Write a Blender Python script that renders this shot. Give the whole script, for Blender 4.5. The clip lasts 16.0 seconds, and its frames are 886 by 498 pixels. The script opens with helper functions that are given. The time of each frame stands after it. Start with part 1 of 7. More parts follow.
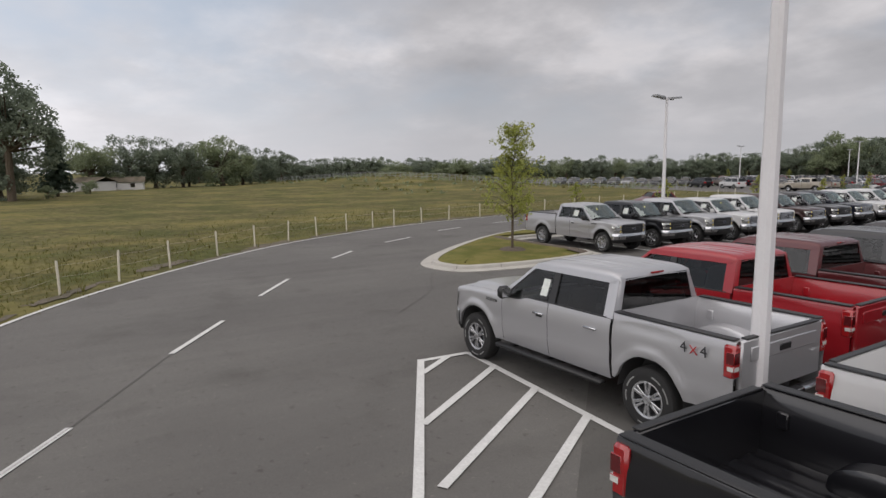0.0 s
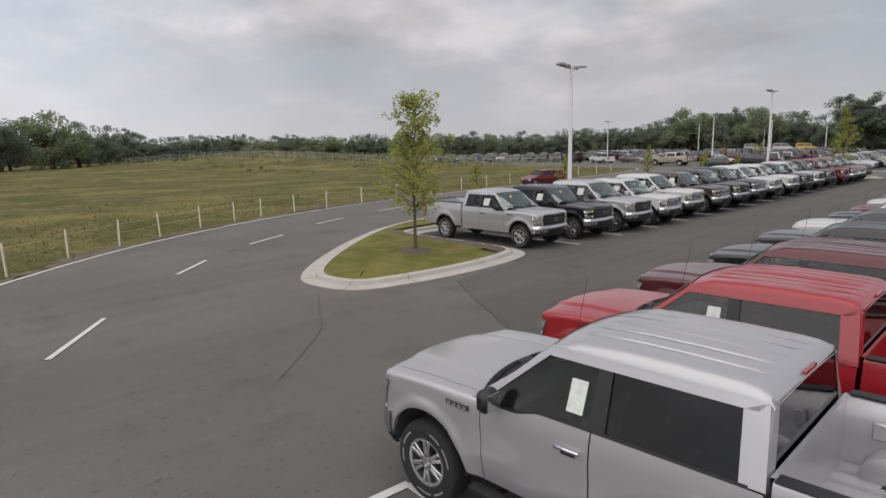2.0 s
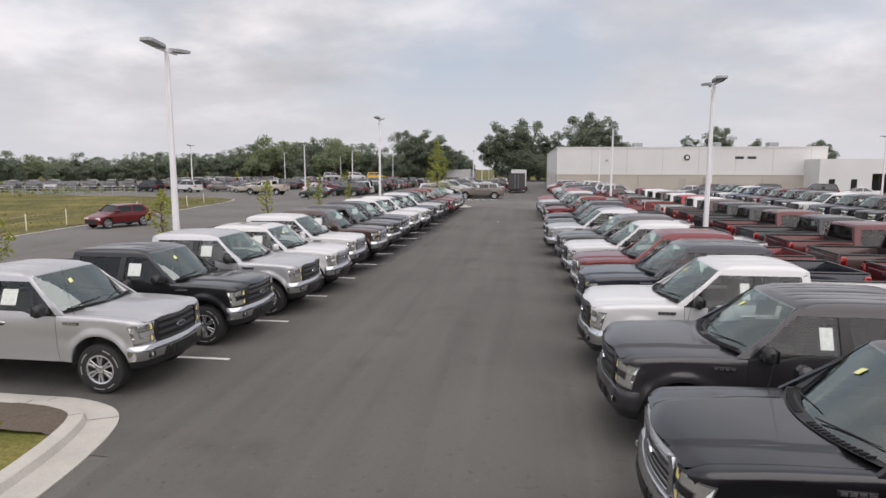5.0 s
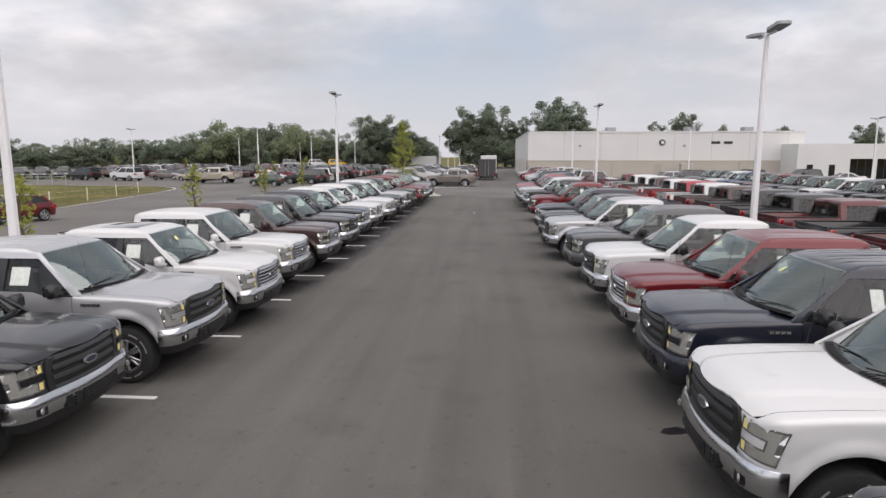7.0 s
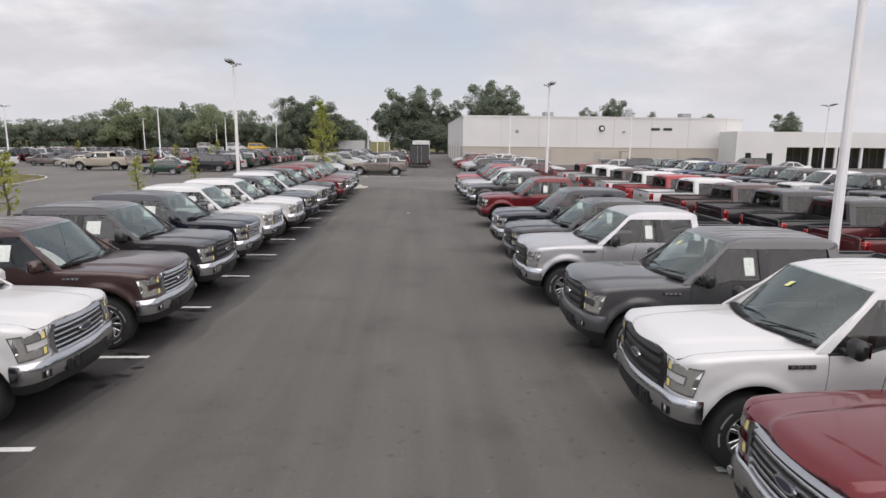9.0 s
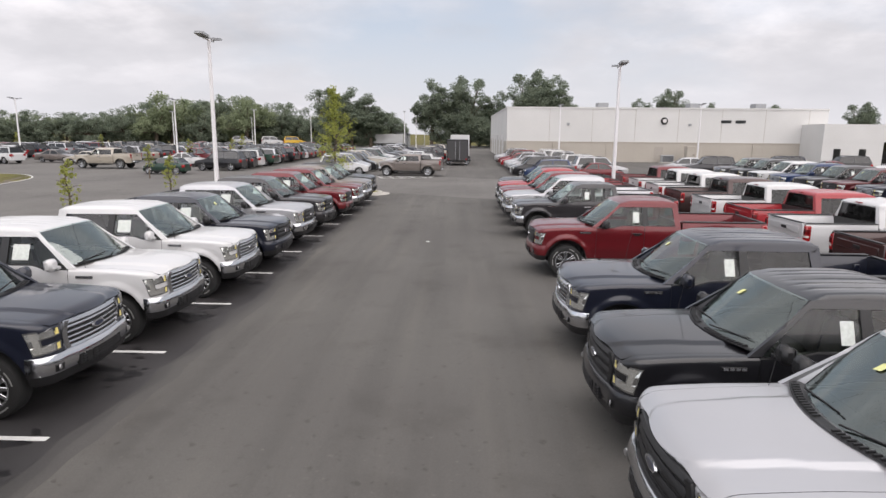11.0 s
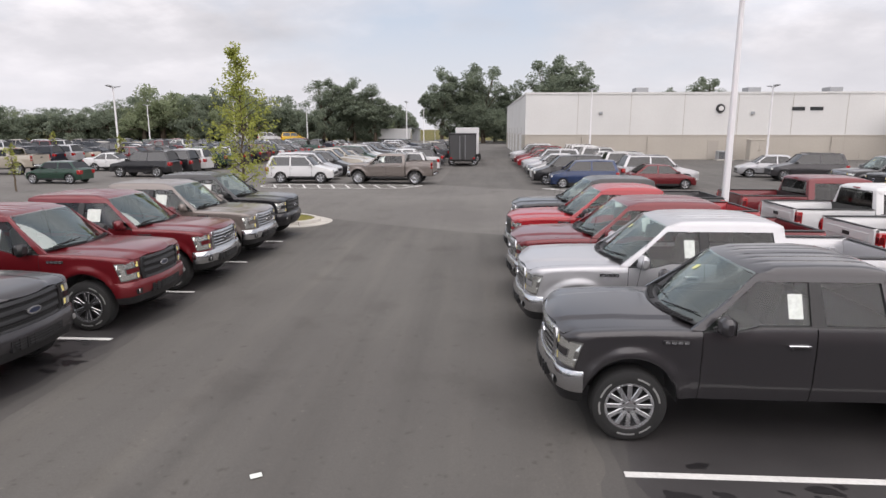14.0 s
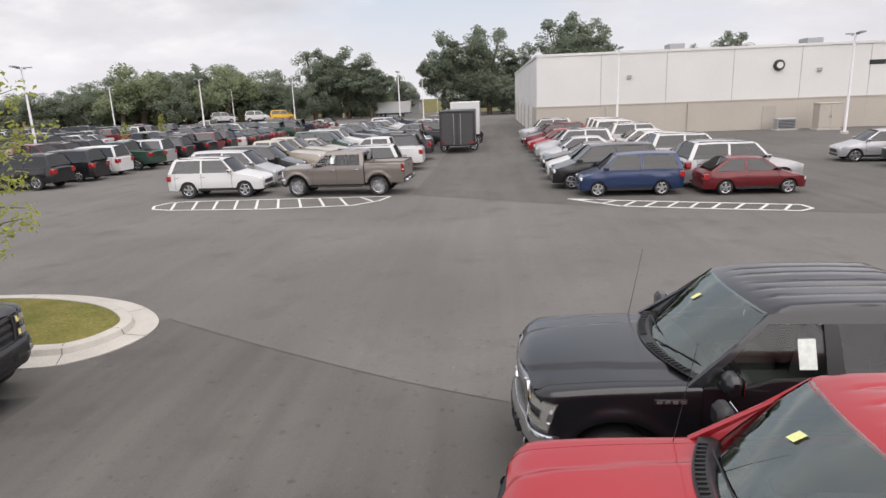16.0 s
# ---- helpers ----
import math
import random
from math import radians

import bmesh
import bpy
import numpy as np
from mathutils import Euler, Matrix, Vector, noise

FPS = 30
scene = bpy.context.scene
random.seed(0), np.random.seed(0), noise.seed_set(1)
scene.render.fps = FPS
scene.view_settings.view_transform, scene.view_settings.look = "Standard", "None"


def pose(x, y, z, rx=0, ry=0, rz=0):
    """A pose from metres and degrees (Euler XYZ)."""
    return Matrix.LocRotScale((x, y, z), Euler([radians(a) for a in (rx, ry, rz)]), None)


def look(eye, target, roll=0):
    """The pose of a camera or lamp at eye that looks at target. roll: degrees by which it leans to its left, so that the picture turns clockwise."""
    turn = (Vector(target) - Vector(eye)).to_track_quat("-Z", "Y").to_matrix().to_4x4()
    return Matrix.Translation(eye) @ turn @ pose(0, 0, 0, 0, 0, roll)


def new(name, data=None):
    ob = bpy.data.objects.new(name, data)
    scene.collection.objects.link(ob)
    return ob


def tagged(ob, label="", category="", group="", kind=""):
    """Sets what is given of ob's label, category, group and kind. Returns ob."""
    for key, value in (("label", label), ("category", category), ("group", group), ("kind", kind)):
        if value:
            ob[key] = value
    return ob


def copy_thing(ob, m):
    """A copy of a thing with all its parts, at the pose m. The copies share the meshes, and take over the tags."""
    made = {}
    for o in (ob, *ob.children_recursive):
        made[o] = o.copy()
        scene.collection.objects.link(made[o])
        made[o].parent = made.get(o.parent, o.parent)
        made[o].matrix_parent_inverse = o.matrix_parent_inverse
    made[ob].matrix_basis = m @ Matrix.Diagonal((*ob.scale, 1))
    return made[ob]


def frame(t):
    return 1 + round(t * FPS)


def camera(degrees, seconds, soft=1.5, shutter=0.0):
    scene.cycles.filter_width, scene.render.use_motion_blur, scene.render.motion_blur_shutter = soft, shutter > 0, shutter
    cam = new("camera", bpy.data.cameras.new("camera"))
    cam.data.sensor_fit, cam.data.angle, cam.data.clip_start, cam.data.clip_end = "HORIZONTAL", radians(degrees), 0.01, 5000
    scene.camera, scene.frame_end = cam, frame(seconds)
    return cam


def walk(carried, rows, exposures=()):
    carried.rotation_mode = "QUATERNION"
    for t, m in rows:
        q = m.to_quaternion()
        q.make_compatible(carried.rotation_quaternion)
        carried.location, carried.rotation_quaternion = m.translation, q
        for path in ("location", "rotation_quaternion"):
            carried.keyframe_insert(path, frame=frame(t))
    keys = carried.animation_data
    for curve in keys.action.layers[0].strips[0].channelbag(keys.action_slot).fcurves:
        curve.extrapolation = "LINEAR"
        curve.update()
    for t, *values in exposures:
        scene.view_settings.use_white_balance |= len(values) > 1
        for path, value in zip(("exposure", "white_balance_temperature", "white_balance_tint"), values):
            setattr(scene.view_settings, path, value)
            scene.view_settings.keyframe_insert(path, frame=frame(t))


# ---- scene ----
cam = camera(71.6, 16.0)
PATH = [
    (0, (11.095, -21.836, 3.522), (9.427, -20.762, 3.268), -0.4),
    (0.5, (10.035, -21.306, 3.499), (8.359, -20.244, 3.247), -0.0),
    (1, (9.07, -20.76, 3.615), (7.392, -19.723, 3.284), -0.1),
    (1.5, (7.714, -20.04, 3.642), (6.069, -18.952, 3.309), -0.9),
    (2, (6.381, -19.282, 3.702), (4.979, -17.895, 3.369), -1.0),
    (2.5, (4.464, -18.195, 3.667), (3.284, -16.615, 3.333), -0.1),
    (3, (3.107, -16.83, 3.687), (2.087, -15.14, 3.366), -0.2),
    (3.5, (1.686, -15.268, 3.869), (0.97, -13.429, 3.541), -0.8),
    (4, (0.579, -13.646, 3.864), (0.047, -11.726, 3.69), -1.0),
    (4.5, (0.121, -12.468, 3.857), (-0.257, -10.529, 3.55), -0.4),
    (5, (-0.301, -10.966, 3.731), (-0.559, -8.999, 3.472), 0.1),
    (7.3, (-1.316, -4.017, 3.423), (-1.459, -2.046, 3.116), 0.0),
    (7.5, (-1.32, -3.424, 3.472), (-1.464, -1.454, 3.159), -0.0),
    (8, (-1.473, -1.798, 3.435), (-1.55, 0.174, 3.11), 0.2),
    (8.2, (-1.623, -0.915, 3.415), (-1.65, 1.057, 3.084), 0.5),
    (10.3, (-1.494, 8.076, 3.694), (-1.374, 10.041, 3.344), 0.4),
    (10.5, (-1.317, 8.979, 3.67), (-1.249, 10.953, 3.36), 0.9),
    (11, (-0.968, 11.588, 3.728), (-1.024, 13.553, 3.359), 0.5),
    (11.5, (-0.617, 13.945, 3.69), (-0.71, 15.906, 3.307), 1.4),
    (12, (-0.319, 16.391, 3.741), (-0.395, 18.343, 3.314), 2.1),
    (12.5, (0.009, 18.96, 3.583), (-0.077, 20.91, 3.149), 1.8),
    (13, (0.145, 21.68, 3.554), (0.053, 23.637, 3.15), 1.5),
    (13.5, (0.15, 24.547, 3.617), (0.045, 26.503, 3.212), 0.7),
    (14, (0.131, 27.235, 3.468), (0.016, 29.194, 3.084), -0.0),
    (14.5, (0.104, 30.316, 3.505), (0.023, 32.28, 3.137), -0.6),
    (15, (0.259, 33.145, 3.57), (0.202, 35.089, 3.105), -1.4),
    (15.5, (0.537, 36.476, 3.723), (0.461, 38.417, 3.245), -1.0),
    (16, (0.883, 39.829, 4.027), (0.725, 41.765, 3.548), -2.2),
]
walk(cam, [(t, look(eye, target, roll)) for t, eye, target, roll in PATH],
     [(0.0, -0.30, 6450, 15), (0.5, -0.46, 6450, 15), (1.5, -0.46, 6450, 15), (2.0, -0.22, 6450, 15), (2.5, -0.14, 6450, 15), (3.5, 0.06, 6450, 16), (5.0, 0.18, 6450, 16), (10.5, 0.34, 6450, 16), (12.2, 0.44, 6450, 16), (13.5, 0.40, 6450, 17), (16.0, 0.48, 6500, 16)])

# ---- world and sun ----
SUN_ELEVATION, SUN_AZIMUTH = 60.0, 150.0
world = bpy.data.worlds.new("overcast_sky")
scene.world = world
world.use_nodes = True
wn, wl = world.node_tree.nodes, world.node_tree.links
wn.clear()
w_out = wn.new("ShaderNodeOutputWorld")
w_bg = wn.new("ShaderNodeBackground")
w_sky = wn.new("ShaderNodeTexSky")
w_sky.sky_type = "NISHITA"
w_sky.sun_disc = False
w_sky.sun_elevation = radians(SUN_ELEVATION)
w_sky.sun_rotation = radians(SUN_AZIMUTH)
w_sky.dust_density = 2.0
w_co = wn.new("ShaderNodeTexCoord")
w_sep = wn.new("ShaderNodeSeparateXYZ")
wl.new(w_co.outputs["Generated"], w_sep.inputs[0])


def wmath(op, a, b=None, clamp=False):
    n = wn.new("ShaderNodeMath")
    n.operation, n.use_clamp = op, clamp
    for k, v in enumerate((a, b)):
        if v is None:
            continue
        if isinstance(v, (int, float)):
            n.inputs[k].default_value = v
        else:
            wl.new(v, n.inputs[k])
    return n.outputs[0]


# Clouds lie on a flat layer: the direction is cut with a plane overhead.
w_den = wmath("ADD", wmath("MAXIMUM", w_sep.outputs[2], 0.0), 0.28)
w_px, w_py = wmath("DIVIDE", w_sep.outputs[0], w_den), wmath("DIVIDE", w_sep.outputs[1], w_den)
w_comb = wn.new("ShaderNodeCombineXYZ")
wl.new(w_px, w_comb.inputs[0])
wl.new(w_py, w_comb.inputs[1])


def wnoise(scale, detail, rough, shift):
    m = wn.new("ShaderNodeVectorMath")
    m.operation = "ADD"
    wl.new(w_comb.outputs[0], m.inputs[0])
    m.inputs[1].default_value = shift
    n = wn.new("ShaderNodeTexNoise")
    n.inputs["Scale"].default_value, n.inputs["Detail"].default_value, n.inputs["Roughness"].default_value = scale, detail, rough
    wl.new(m.outputs[0], n.inputs["Vector"])
    return n.outputs[0]


def wramp(value, stops):
    r = wn.new("ShaderNodeValToRGB")
    el = r.color_ramp.elements
    el[0].position, el[0].color = stops[0][0], (*stops[0][1], 1)
    el[1].position, el[1].color = stops[-1][0], (*stops[-1][1], 1)
    for p, c in stops[1:-1]:
        el.new(p).color = (*c, 1)
    wl.new(value, r.inputs[0])
    return r.outputs[0]


def wmix(fac, a, b, mode="MIX"):
    n = wn.new("ShaderNodeMix")
    n.data_type, n.blend_type = "RGBA", mode
    for k, v in ((0, fac), (6, a), (7, b)):
        if isinstance(v, (int, float)):
            n.inputs[k].default_value = v
        elif isinstance(v, tuple):
            n.inputs[k].default_value = (*v, 1)
        else:
            wl.new(v, n.inputs[k])
    return n.outputs[2]


w_cover = wramp(wnoise(0.80, 7.0, 0.55, (3.1, 1.7, 0.0)), [(0.36, (0, 0, 0)), (0.56, (1, 1, 1))])
w_tone = wramp(wnoise(1.7, 7.0, 0.55, (8.2, 4.4, 0.0)), [(0.30, (4.6, 4.7, 4.8)), (0.50, (6.0, 6.05, 6.1)), (0.66, (8.3, 8.25, 8.2))])
w_blue = wmix(0.75, w_sky.outputs[0], (5.4, 6.0, 6.5))
w_cloudy = wmix(w_cover, w_blue, w_tone)
w_haze = wramp(w_sep.outputs[2], [(0.0, (1, 1, 1)), (0.16, (0, 0, 0))])
w_sum = wmix(w_haze, w_cloudy, (6.3, 6.4, 6.5))
# The cloud deck is thinner, and so brighter, towards the west and south-west.
w_west = wmath("ADD", wmath("MULTIPLY", w_sep.outputs[0], -0.80), wmath("MULTIPLY", w_sep.outputs[1], -0.60))
w_thin = wmath("ADD", wmath("MULTIPLY", wmath("MULTIPLY", wmath("SUBTRACT", w_west, 0.30), 2.0, True), 0.55), 1.0)
w_lit = wn.new("ShaderNodeVectorMath")
w_lit.operation = "SCALE"
wl.new(w_sum, w_lit.inputs[0])
wl.new(w_thin, w_lit.inputs["Scale"])
wl.new(w_lit.outputs[0], w_bg.inputs["Color"])
w_bg.inputs["Strength"].default_value = 0.095
wl.new(w_bg.outputs[0], w_out.inputs["Surface"])

sun = new("sun", bpy.data.lights.new("sun", "SUN"))
sun.data.energy, sun.data.angle, sun.data.color = 2.85, radians(110), (1.0, 0.95, 0.88)
sun.matrix_world = look((0, 0, 40), (0, 0, 0)) if SUN_ELEVATION > 89 else look(
    (40 * math.sin(radians(SUN_AZIMUTH)) * math.cos(radians(SUN_ELEVATION)), 40 * math.cos(radians(SUN_AZIMUTH)) * math.cos(radians(SUN_ELEVATION)), 40 * math.sin(radians(SUN_ELEVATION))),
    (0, 0, 0))
scene.view_settings.exposure = 0.0


# ---- materials ----
def mat(name, color, rough=0.6, metal=0.0, grain=0.0, grain_scale=20.0, stain=0.0, stain_scale=0.6, bump=0.0, bump_scale=60.0, coat=0.0, spec=0.5, second=None, vary=0.0, coords="Object"):
    """Principled surface with variation at two scales, fine relief and, with vary, a tone per object."""
    m = bpy.data.materials.new(name)
    m.use_nodes = True
    n, l = m.node_tree.nodes, m.node_tree.links
    b = n["Principled BSDF"]
    b.inputs["Roughness"].default_value, b.inputs["Metallic"].default_value = rough, metal
    b.inputs["Specular IOR Level"].default_value = spec
    b.inputs["Coat Weight"].default_value, b.inputs["Coat Roughness"].default_value = coat, 0.04
    co = n.new("ShaderNodeTexCoord")

    def tex(scale, detail):
        t = n.new("ShaderNodeTexNoise")
        t.inputs["Scale"].default_value, t.inputs["Detail"].default_value = scale, detail
        l.new(co.outputs[coords], t.inputs["Vector"])
        return t.outputs[0]

    def mix(fac, a, c, mode="MIX"):
        x = n.new("ShaderNodeMix")
        x.data_type, x.blend_type = "RGBA", mode
        for k, v in ((0, fac), (6, a), (7, c)):
            if isinstance(v, (int, float)):
                x.inputs[k].default_value = v
            elif isinstance(v, tuple):
                x.inputs[k].default_value = (*v[:3], 1)
            else:
                l.new(v, x.inputs[k])
        return x.outputs[2]

    def remap(v, lo, hi, a=0.3, c=0.7):
        r = n.new("ShaderNodeMapRange")
        r.inputs[1].default_value, r.inputs[2].default_value, r.inputs[3].default_value, r.inputs[4].default_value = a, c, lo, hi
        l.new(v, r.inputs[0])
        return r.outputs[0]

    out = tuple(color)
    dark = tuple(c * 0.55 for c in color)
    if second:
        out = mix(remap(tex(stain_scale, 6), 0, 1, 0.38, 0.62), out, tuple(second))
    elif stain:
        out = mix(remap(tex(stain_scale, 6), 0, stain), out, dark)
    if grain:
        out = mix(remap(tex(grain_scale, 4), 0, grain), out, tuple(c * 0.45 for c in color))
    if vary:
        info = n.new("ShaderNodeObjectInfo")
        out = mix(remap(info.outputs["Random"], 0, vary, 0, 1), out, dark)
    if isinstance(out, tuple):
        b.inputs["Base Color"].default_value = (*out[:3], 1)
    else:
        l.new(out, b.inputs["Base Color"])
    if bump:
        bp = n.new("ShaderNodeBump")
        bp.inputs["Strength"].default_value, bp.inputs["Distance"].default_value = bump, 0.02
        l.new(tex(bump_scale, 5), bp.inputs["Height"])
        l.new(bp.outputs[0], b.inputs["Normal"])
    return m


def glass_mat(name, tint, ior=1.9, gloss=0.02, tone=(0.9, 0.9, 0.9)):
    m = bpy.data.materials.new(name)
    m.use_nodes = True
    n, l = m.node_tree.nodes, m.node_tree.links
    n.remove(n["Principled BSDF"])
    tr, gl, mx, fr = n.new("ShaderNodeBsdfTransparent"), n.new("ShaderNodeBsdfGlossy"), n.new("ShaderNodeMixShader"), n.new("ShaderNodeFresnel")
    tr.inputs[0].default_value = (*tint, 1)
    gl.inputs["Color"].default_value = (*tone, 1)
    gl.inputs["Roughness"].default_value = gloss
    fr.inputs[0].default_value = ior
    l.new(fr.outputs[0], mx.inputs[0])
    l.new(tr.outputs[0], mx.inputs[1])
    l.new(gl.outputs[0], mx.inputs[2])
    l.new(mx.outputs[0], n["Material Output"].inputs["Surface"])
    return m


def paint(name, color, metal=0.0, rough=0.28):
    return mat("paint_" + name, color, rough=rough, metal=metal, coat=0.7, spec=0.35, grain=0.08, grain_scale=900.0, stain=0.06, stain_scale=1.3)


PAINTS = {
    "silver": paint("silver", (0.45, 0.45, 0.465), 0.52, 0.36),
    "white": paint("white", (0.55, 0.55, 0.55)),
    "black": paint("black", (0.008, 0.008, 0.010)),
    "navy": paint("navy", (0.010, 0.012, 0.022), 0.1),
    "magnetic": paint("magnetic", (0.036, 0.034, 0.037), 0.3, 0.3),
    "grey": paint("grey", (0.075, 0.074, 0.077), 0.3, 0.3),
    "bronze": paint("bronze", (0.060, 0.034, 0.032), 0.35, 0.3),
    "maroon": paint("maroon", (0.085, 0.012, 0.014), 0.25, 0.3),
    "ruby": paint("ruby", (0.125, 0.008, 0.012), 0.25, 0.3),
    "red": paint("red", (0.30, 0.012, 0.018)),
    "blue": paint("blue", (0.016, 0.034, 0.095), 0.3),
    "stone": paint("stone", (0.19, 0.165, 0.15), 0.4, 0.3),
    "green": paint("green", (0.02, 0.05, 0.035), 0.2),
    "beige": paint("beige", (0.40, 0.36, 0.30), 0.3),
    "yellow": paint("yellow", (0.70, 0.42, 0.02)),
}
M_GLASS = glass_mat("tinted_window_glass", (0.76, 0.83, 0.80), 1.58)
M_SIDE_DARK = glass_mat("dark_side_glass", (0.22, 0.23, 0.23), 1.55)
M_SHIELD = glass_mat("windshield_glass", (0.84, 0.92, 0.88), 2.8, tone=(0.88, 0.97, 0.93))
M_PRIVACY = glass_mat("privacy_window_glass", (0.16, 0.175, 0.175), 1.65)
M_CARGLASS = glass_mat("car_window_glass", (0.09, 0.10, 0.10), 1.75)
M_LENS = mat("clear_lens", (0.82, 0.82, 0.78), rough=0.2, metal=0.25, coat=1.0, stain=0.5, stain_scale=30.0)
M_PRIVACY_PANEL = mat("dark_roof_glass", (0.012, 0.013, 0.014), rough=0.06, coat=1.0, stain=0.2, stain_scale=3.0)
M_REFLECTOR = mat("lamp_reflector", (0.30, 0.30, 0.30), rough=0.3, metal=0.5, coat=1.0, stain=0.4, stain_scale=25.0)
M_HEADLAMP = mat("faceted_lamp_lens", (0.74, 0.75, 0.72), rough=0.14, metal=0.85, coat=1.0, stain=0.35, stain_scale=40.0)
M_BOWL = mat("lamp_bowl", (0.20, 0.20, 0.195), rough=0.25, metal=0.7, coat=1.0)
M_AMBER = mat("amber_lens", (0.78, 0.66, 0.22), rough=0.2, coat=1.0)
M_TAILDARK = mat("dark_red_lens", (0.10, 0.006, 0.008), rough=0.12, coat=1.0, stain=0.4, stain_scale=14.0)
M_TAIL = mat("red_lens", (0.32, 0.008, 0.010), rough=0.12, coat=1.0, stain=0.5, stain_scale=14.0)
M_CHROME = mat("chrome", (0.60, 0.61, 0.63), rough=0.16, metal=1.0, grain=0.06, grain_scale=40.0)
M_SATIN = mat("satin_bright_trim", (0.50, 0.51, 0.53), rough=0.24, metal=1.0, grain=0.08, grain_scale=40.0)
M_BLACK = mat("black_plastic", (0.012, 0.012, 0.013), rough=0.45, grain=0.3, grain_scale=120.0, bump=0.1, bump_scale=300.0)
M_TRIM = mat("dark_grey_plastic", (0.020, 0.020, 0.021), rough=0.42, grain=0.25, grain_scale=120.0)
M_RUBBER = mat("tyre_rubber", (0.016, 0.016, 0.016), rough=0.8, grain=0.3, grain_scale=40.0, bump=0.3, bump_scale=60.0)
M_LETTER = mat("tyre_lettering", (0.22, 0.22, 0.215), rough=0.8)
M_RIM = mat("wheel_alloy", (0.55, 0.56, 0.58), rough=0.25, metal=0.9, grain=0.1, grain_scale=60.0)
M_DARKRIM = mat("wheel_dark", (0.08, 0.08, 0.085), rough=0.35, metal=0.7)
M_SEAT = mat("seat_cloth", (0.13, 0.125, 0.118), rough=0.9, grain=0.3, grain_scale=80.0)
M_CABIN = mat("cabin_dark", (0.055, 0.055, 0.056), rough=0.8, grain=0.3, grain_scale=30.0)
M_PAPER = mat("paper_sheet", (0.66, 0.70, 0.66), rough=0.9, stain=0.45, stain_scale=26.0)
M_YELLOWTAG = mat("yellow_tag", (0.66, 0.68, 0.30), rough=0.8, stain=0.2, stain_scale=40.0)
M_BADGE_BLUE = mat("oval_badge", (0.008, 0.016, 0.045), rough=0.15, coat=1.0)
M_BADGE = mat("badge_silver", (0.62, 0.63, 0.65), rough=0.2, metal=0.9)
M_DECAL_DARK = mat("decal_dark", (0.04, 0.04, 0.045), rough=0.4)
M_DECAL_RED = mat("decal_red", (0.45, 0.02, 0.02), rough=0.4)



def asphalt(name, color, second, tracks):
    """Asphalt: broad cloudy tones, long streaks left by tyres, stone grain, pale specks and dark drips."""
    m = mat(name, color, rough=0.9, grain=0.28, grain_scale=42.0, second=second, stain_scale=0.16, bump=0.35, bump_scale=120.0)
    n, l = m.node_tree.nodes, m.node_tree.links
    b = n["Principled BSDF"]
    base = b.inputs["Base Color"].links[0].from_socket
    co = n.new("ShaderNodeTexCoord")

    def layer(src, scale, noise_scale, lo, hi, tone, amount, kind="noise"):
        mp = n.new("ShaderNodeMapping")
        mp.inputs["Scale"].default_value = scale
        mp.inputs["Rotation"].default_value = (0, 0, tracks if scale[0] != scale[1] else 0)
        l.new(co.outputs["Object"], mp.inputs[0])
        t = n.new("ShaderNodeTexNoise")
        t.inputs["Scale"].default_value, t.inputs["Detail"].default_value = noise_scale, 5
        l.new(mp.outputs[0], t.inputs["Vector"])
        r = n.new("ShaderNodeMapRange")
        r.inputs[1].default_value, r.inputs[2].default_value, r.inputs[4].default_value = lo, hi, amount
        l.new(t.outputs[0], r.inputs[0])
        x = n.new("ShaderNodeMix")
        x.data_type, x.blend_type = "RGBA", "MULTIPLY"
        l.new(r.outputs[0], x.inputs[0])
        l.new(src, x.inputs[6])
        x.inputs[7].default_value = (*tone, 1)
        return x.outputs[2]

    out = layer(base, (1.0, 0.045, 1), 1.4, 0.46, 0.66, (0.84, 0.84, 0.84) if not tracks else (0.93, 0.93, 0.93), 1.0)
    out = layer(out, (1.0, 0.06, 1), 2.3, 0.50, 0.70, (1.14, 1.13, 1.11) if not tracks else (1.06, 1.06, 1.05), 1.0)
    out = layer(out, (1, 1, 1), 0.7, 0.56, 0.72, (0.80, 0.79, 0.78), 1.0)
    out = layer(out, (1, 1, 1), 7.0, 0.62, 0.72, (0.62, 0.60, 0.58), 0.8)
    out = layer(out, (1, 1, 1), 12.0, 0.65, 0.74, (1.5, 1.48, 1.42), 0.8)
    l.new(out, b.inputs["Base Color"])
    return m


M_ASPHALT = asphalt("asphalt_lot", (0.086, 0.081, 0.075), (0.104, 0.099, 0.091), 0.0)
M_ASPHALT_ROAD = asphalt("asphalt_drive", (0.110, 0.104, 0.097), (0.137, 0.131, 0.121), 0.9)
M_PATCH = mat("sealed_asphalt_joint", (0.082, 0.078, 0.072), rough=0.8, grain=0.3, grain_scale=12.0)
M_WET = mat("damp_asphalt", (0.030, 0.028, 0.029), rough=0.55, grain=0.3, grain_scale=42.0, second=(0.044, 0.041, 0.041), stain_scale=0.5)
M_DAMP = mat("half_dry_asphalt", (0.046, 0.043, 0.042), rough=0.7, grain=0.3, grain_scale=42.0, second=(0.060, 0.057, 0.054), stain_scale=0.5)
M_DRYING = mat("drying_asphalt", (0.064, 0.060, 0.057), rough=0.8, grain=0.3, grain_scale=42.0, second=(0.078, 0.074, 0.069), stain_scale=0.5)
M_PUDDLE = mat("wet_drips", (0.016, 0.015, 0.016), rough=0.35, grain=0.3, grain_scale=30.0)
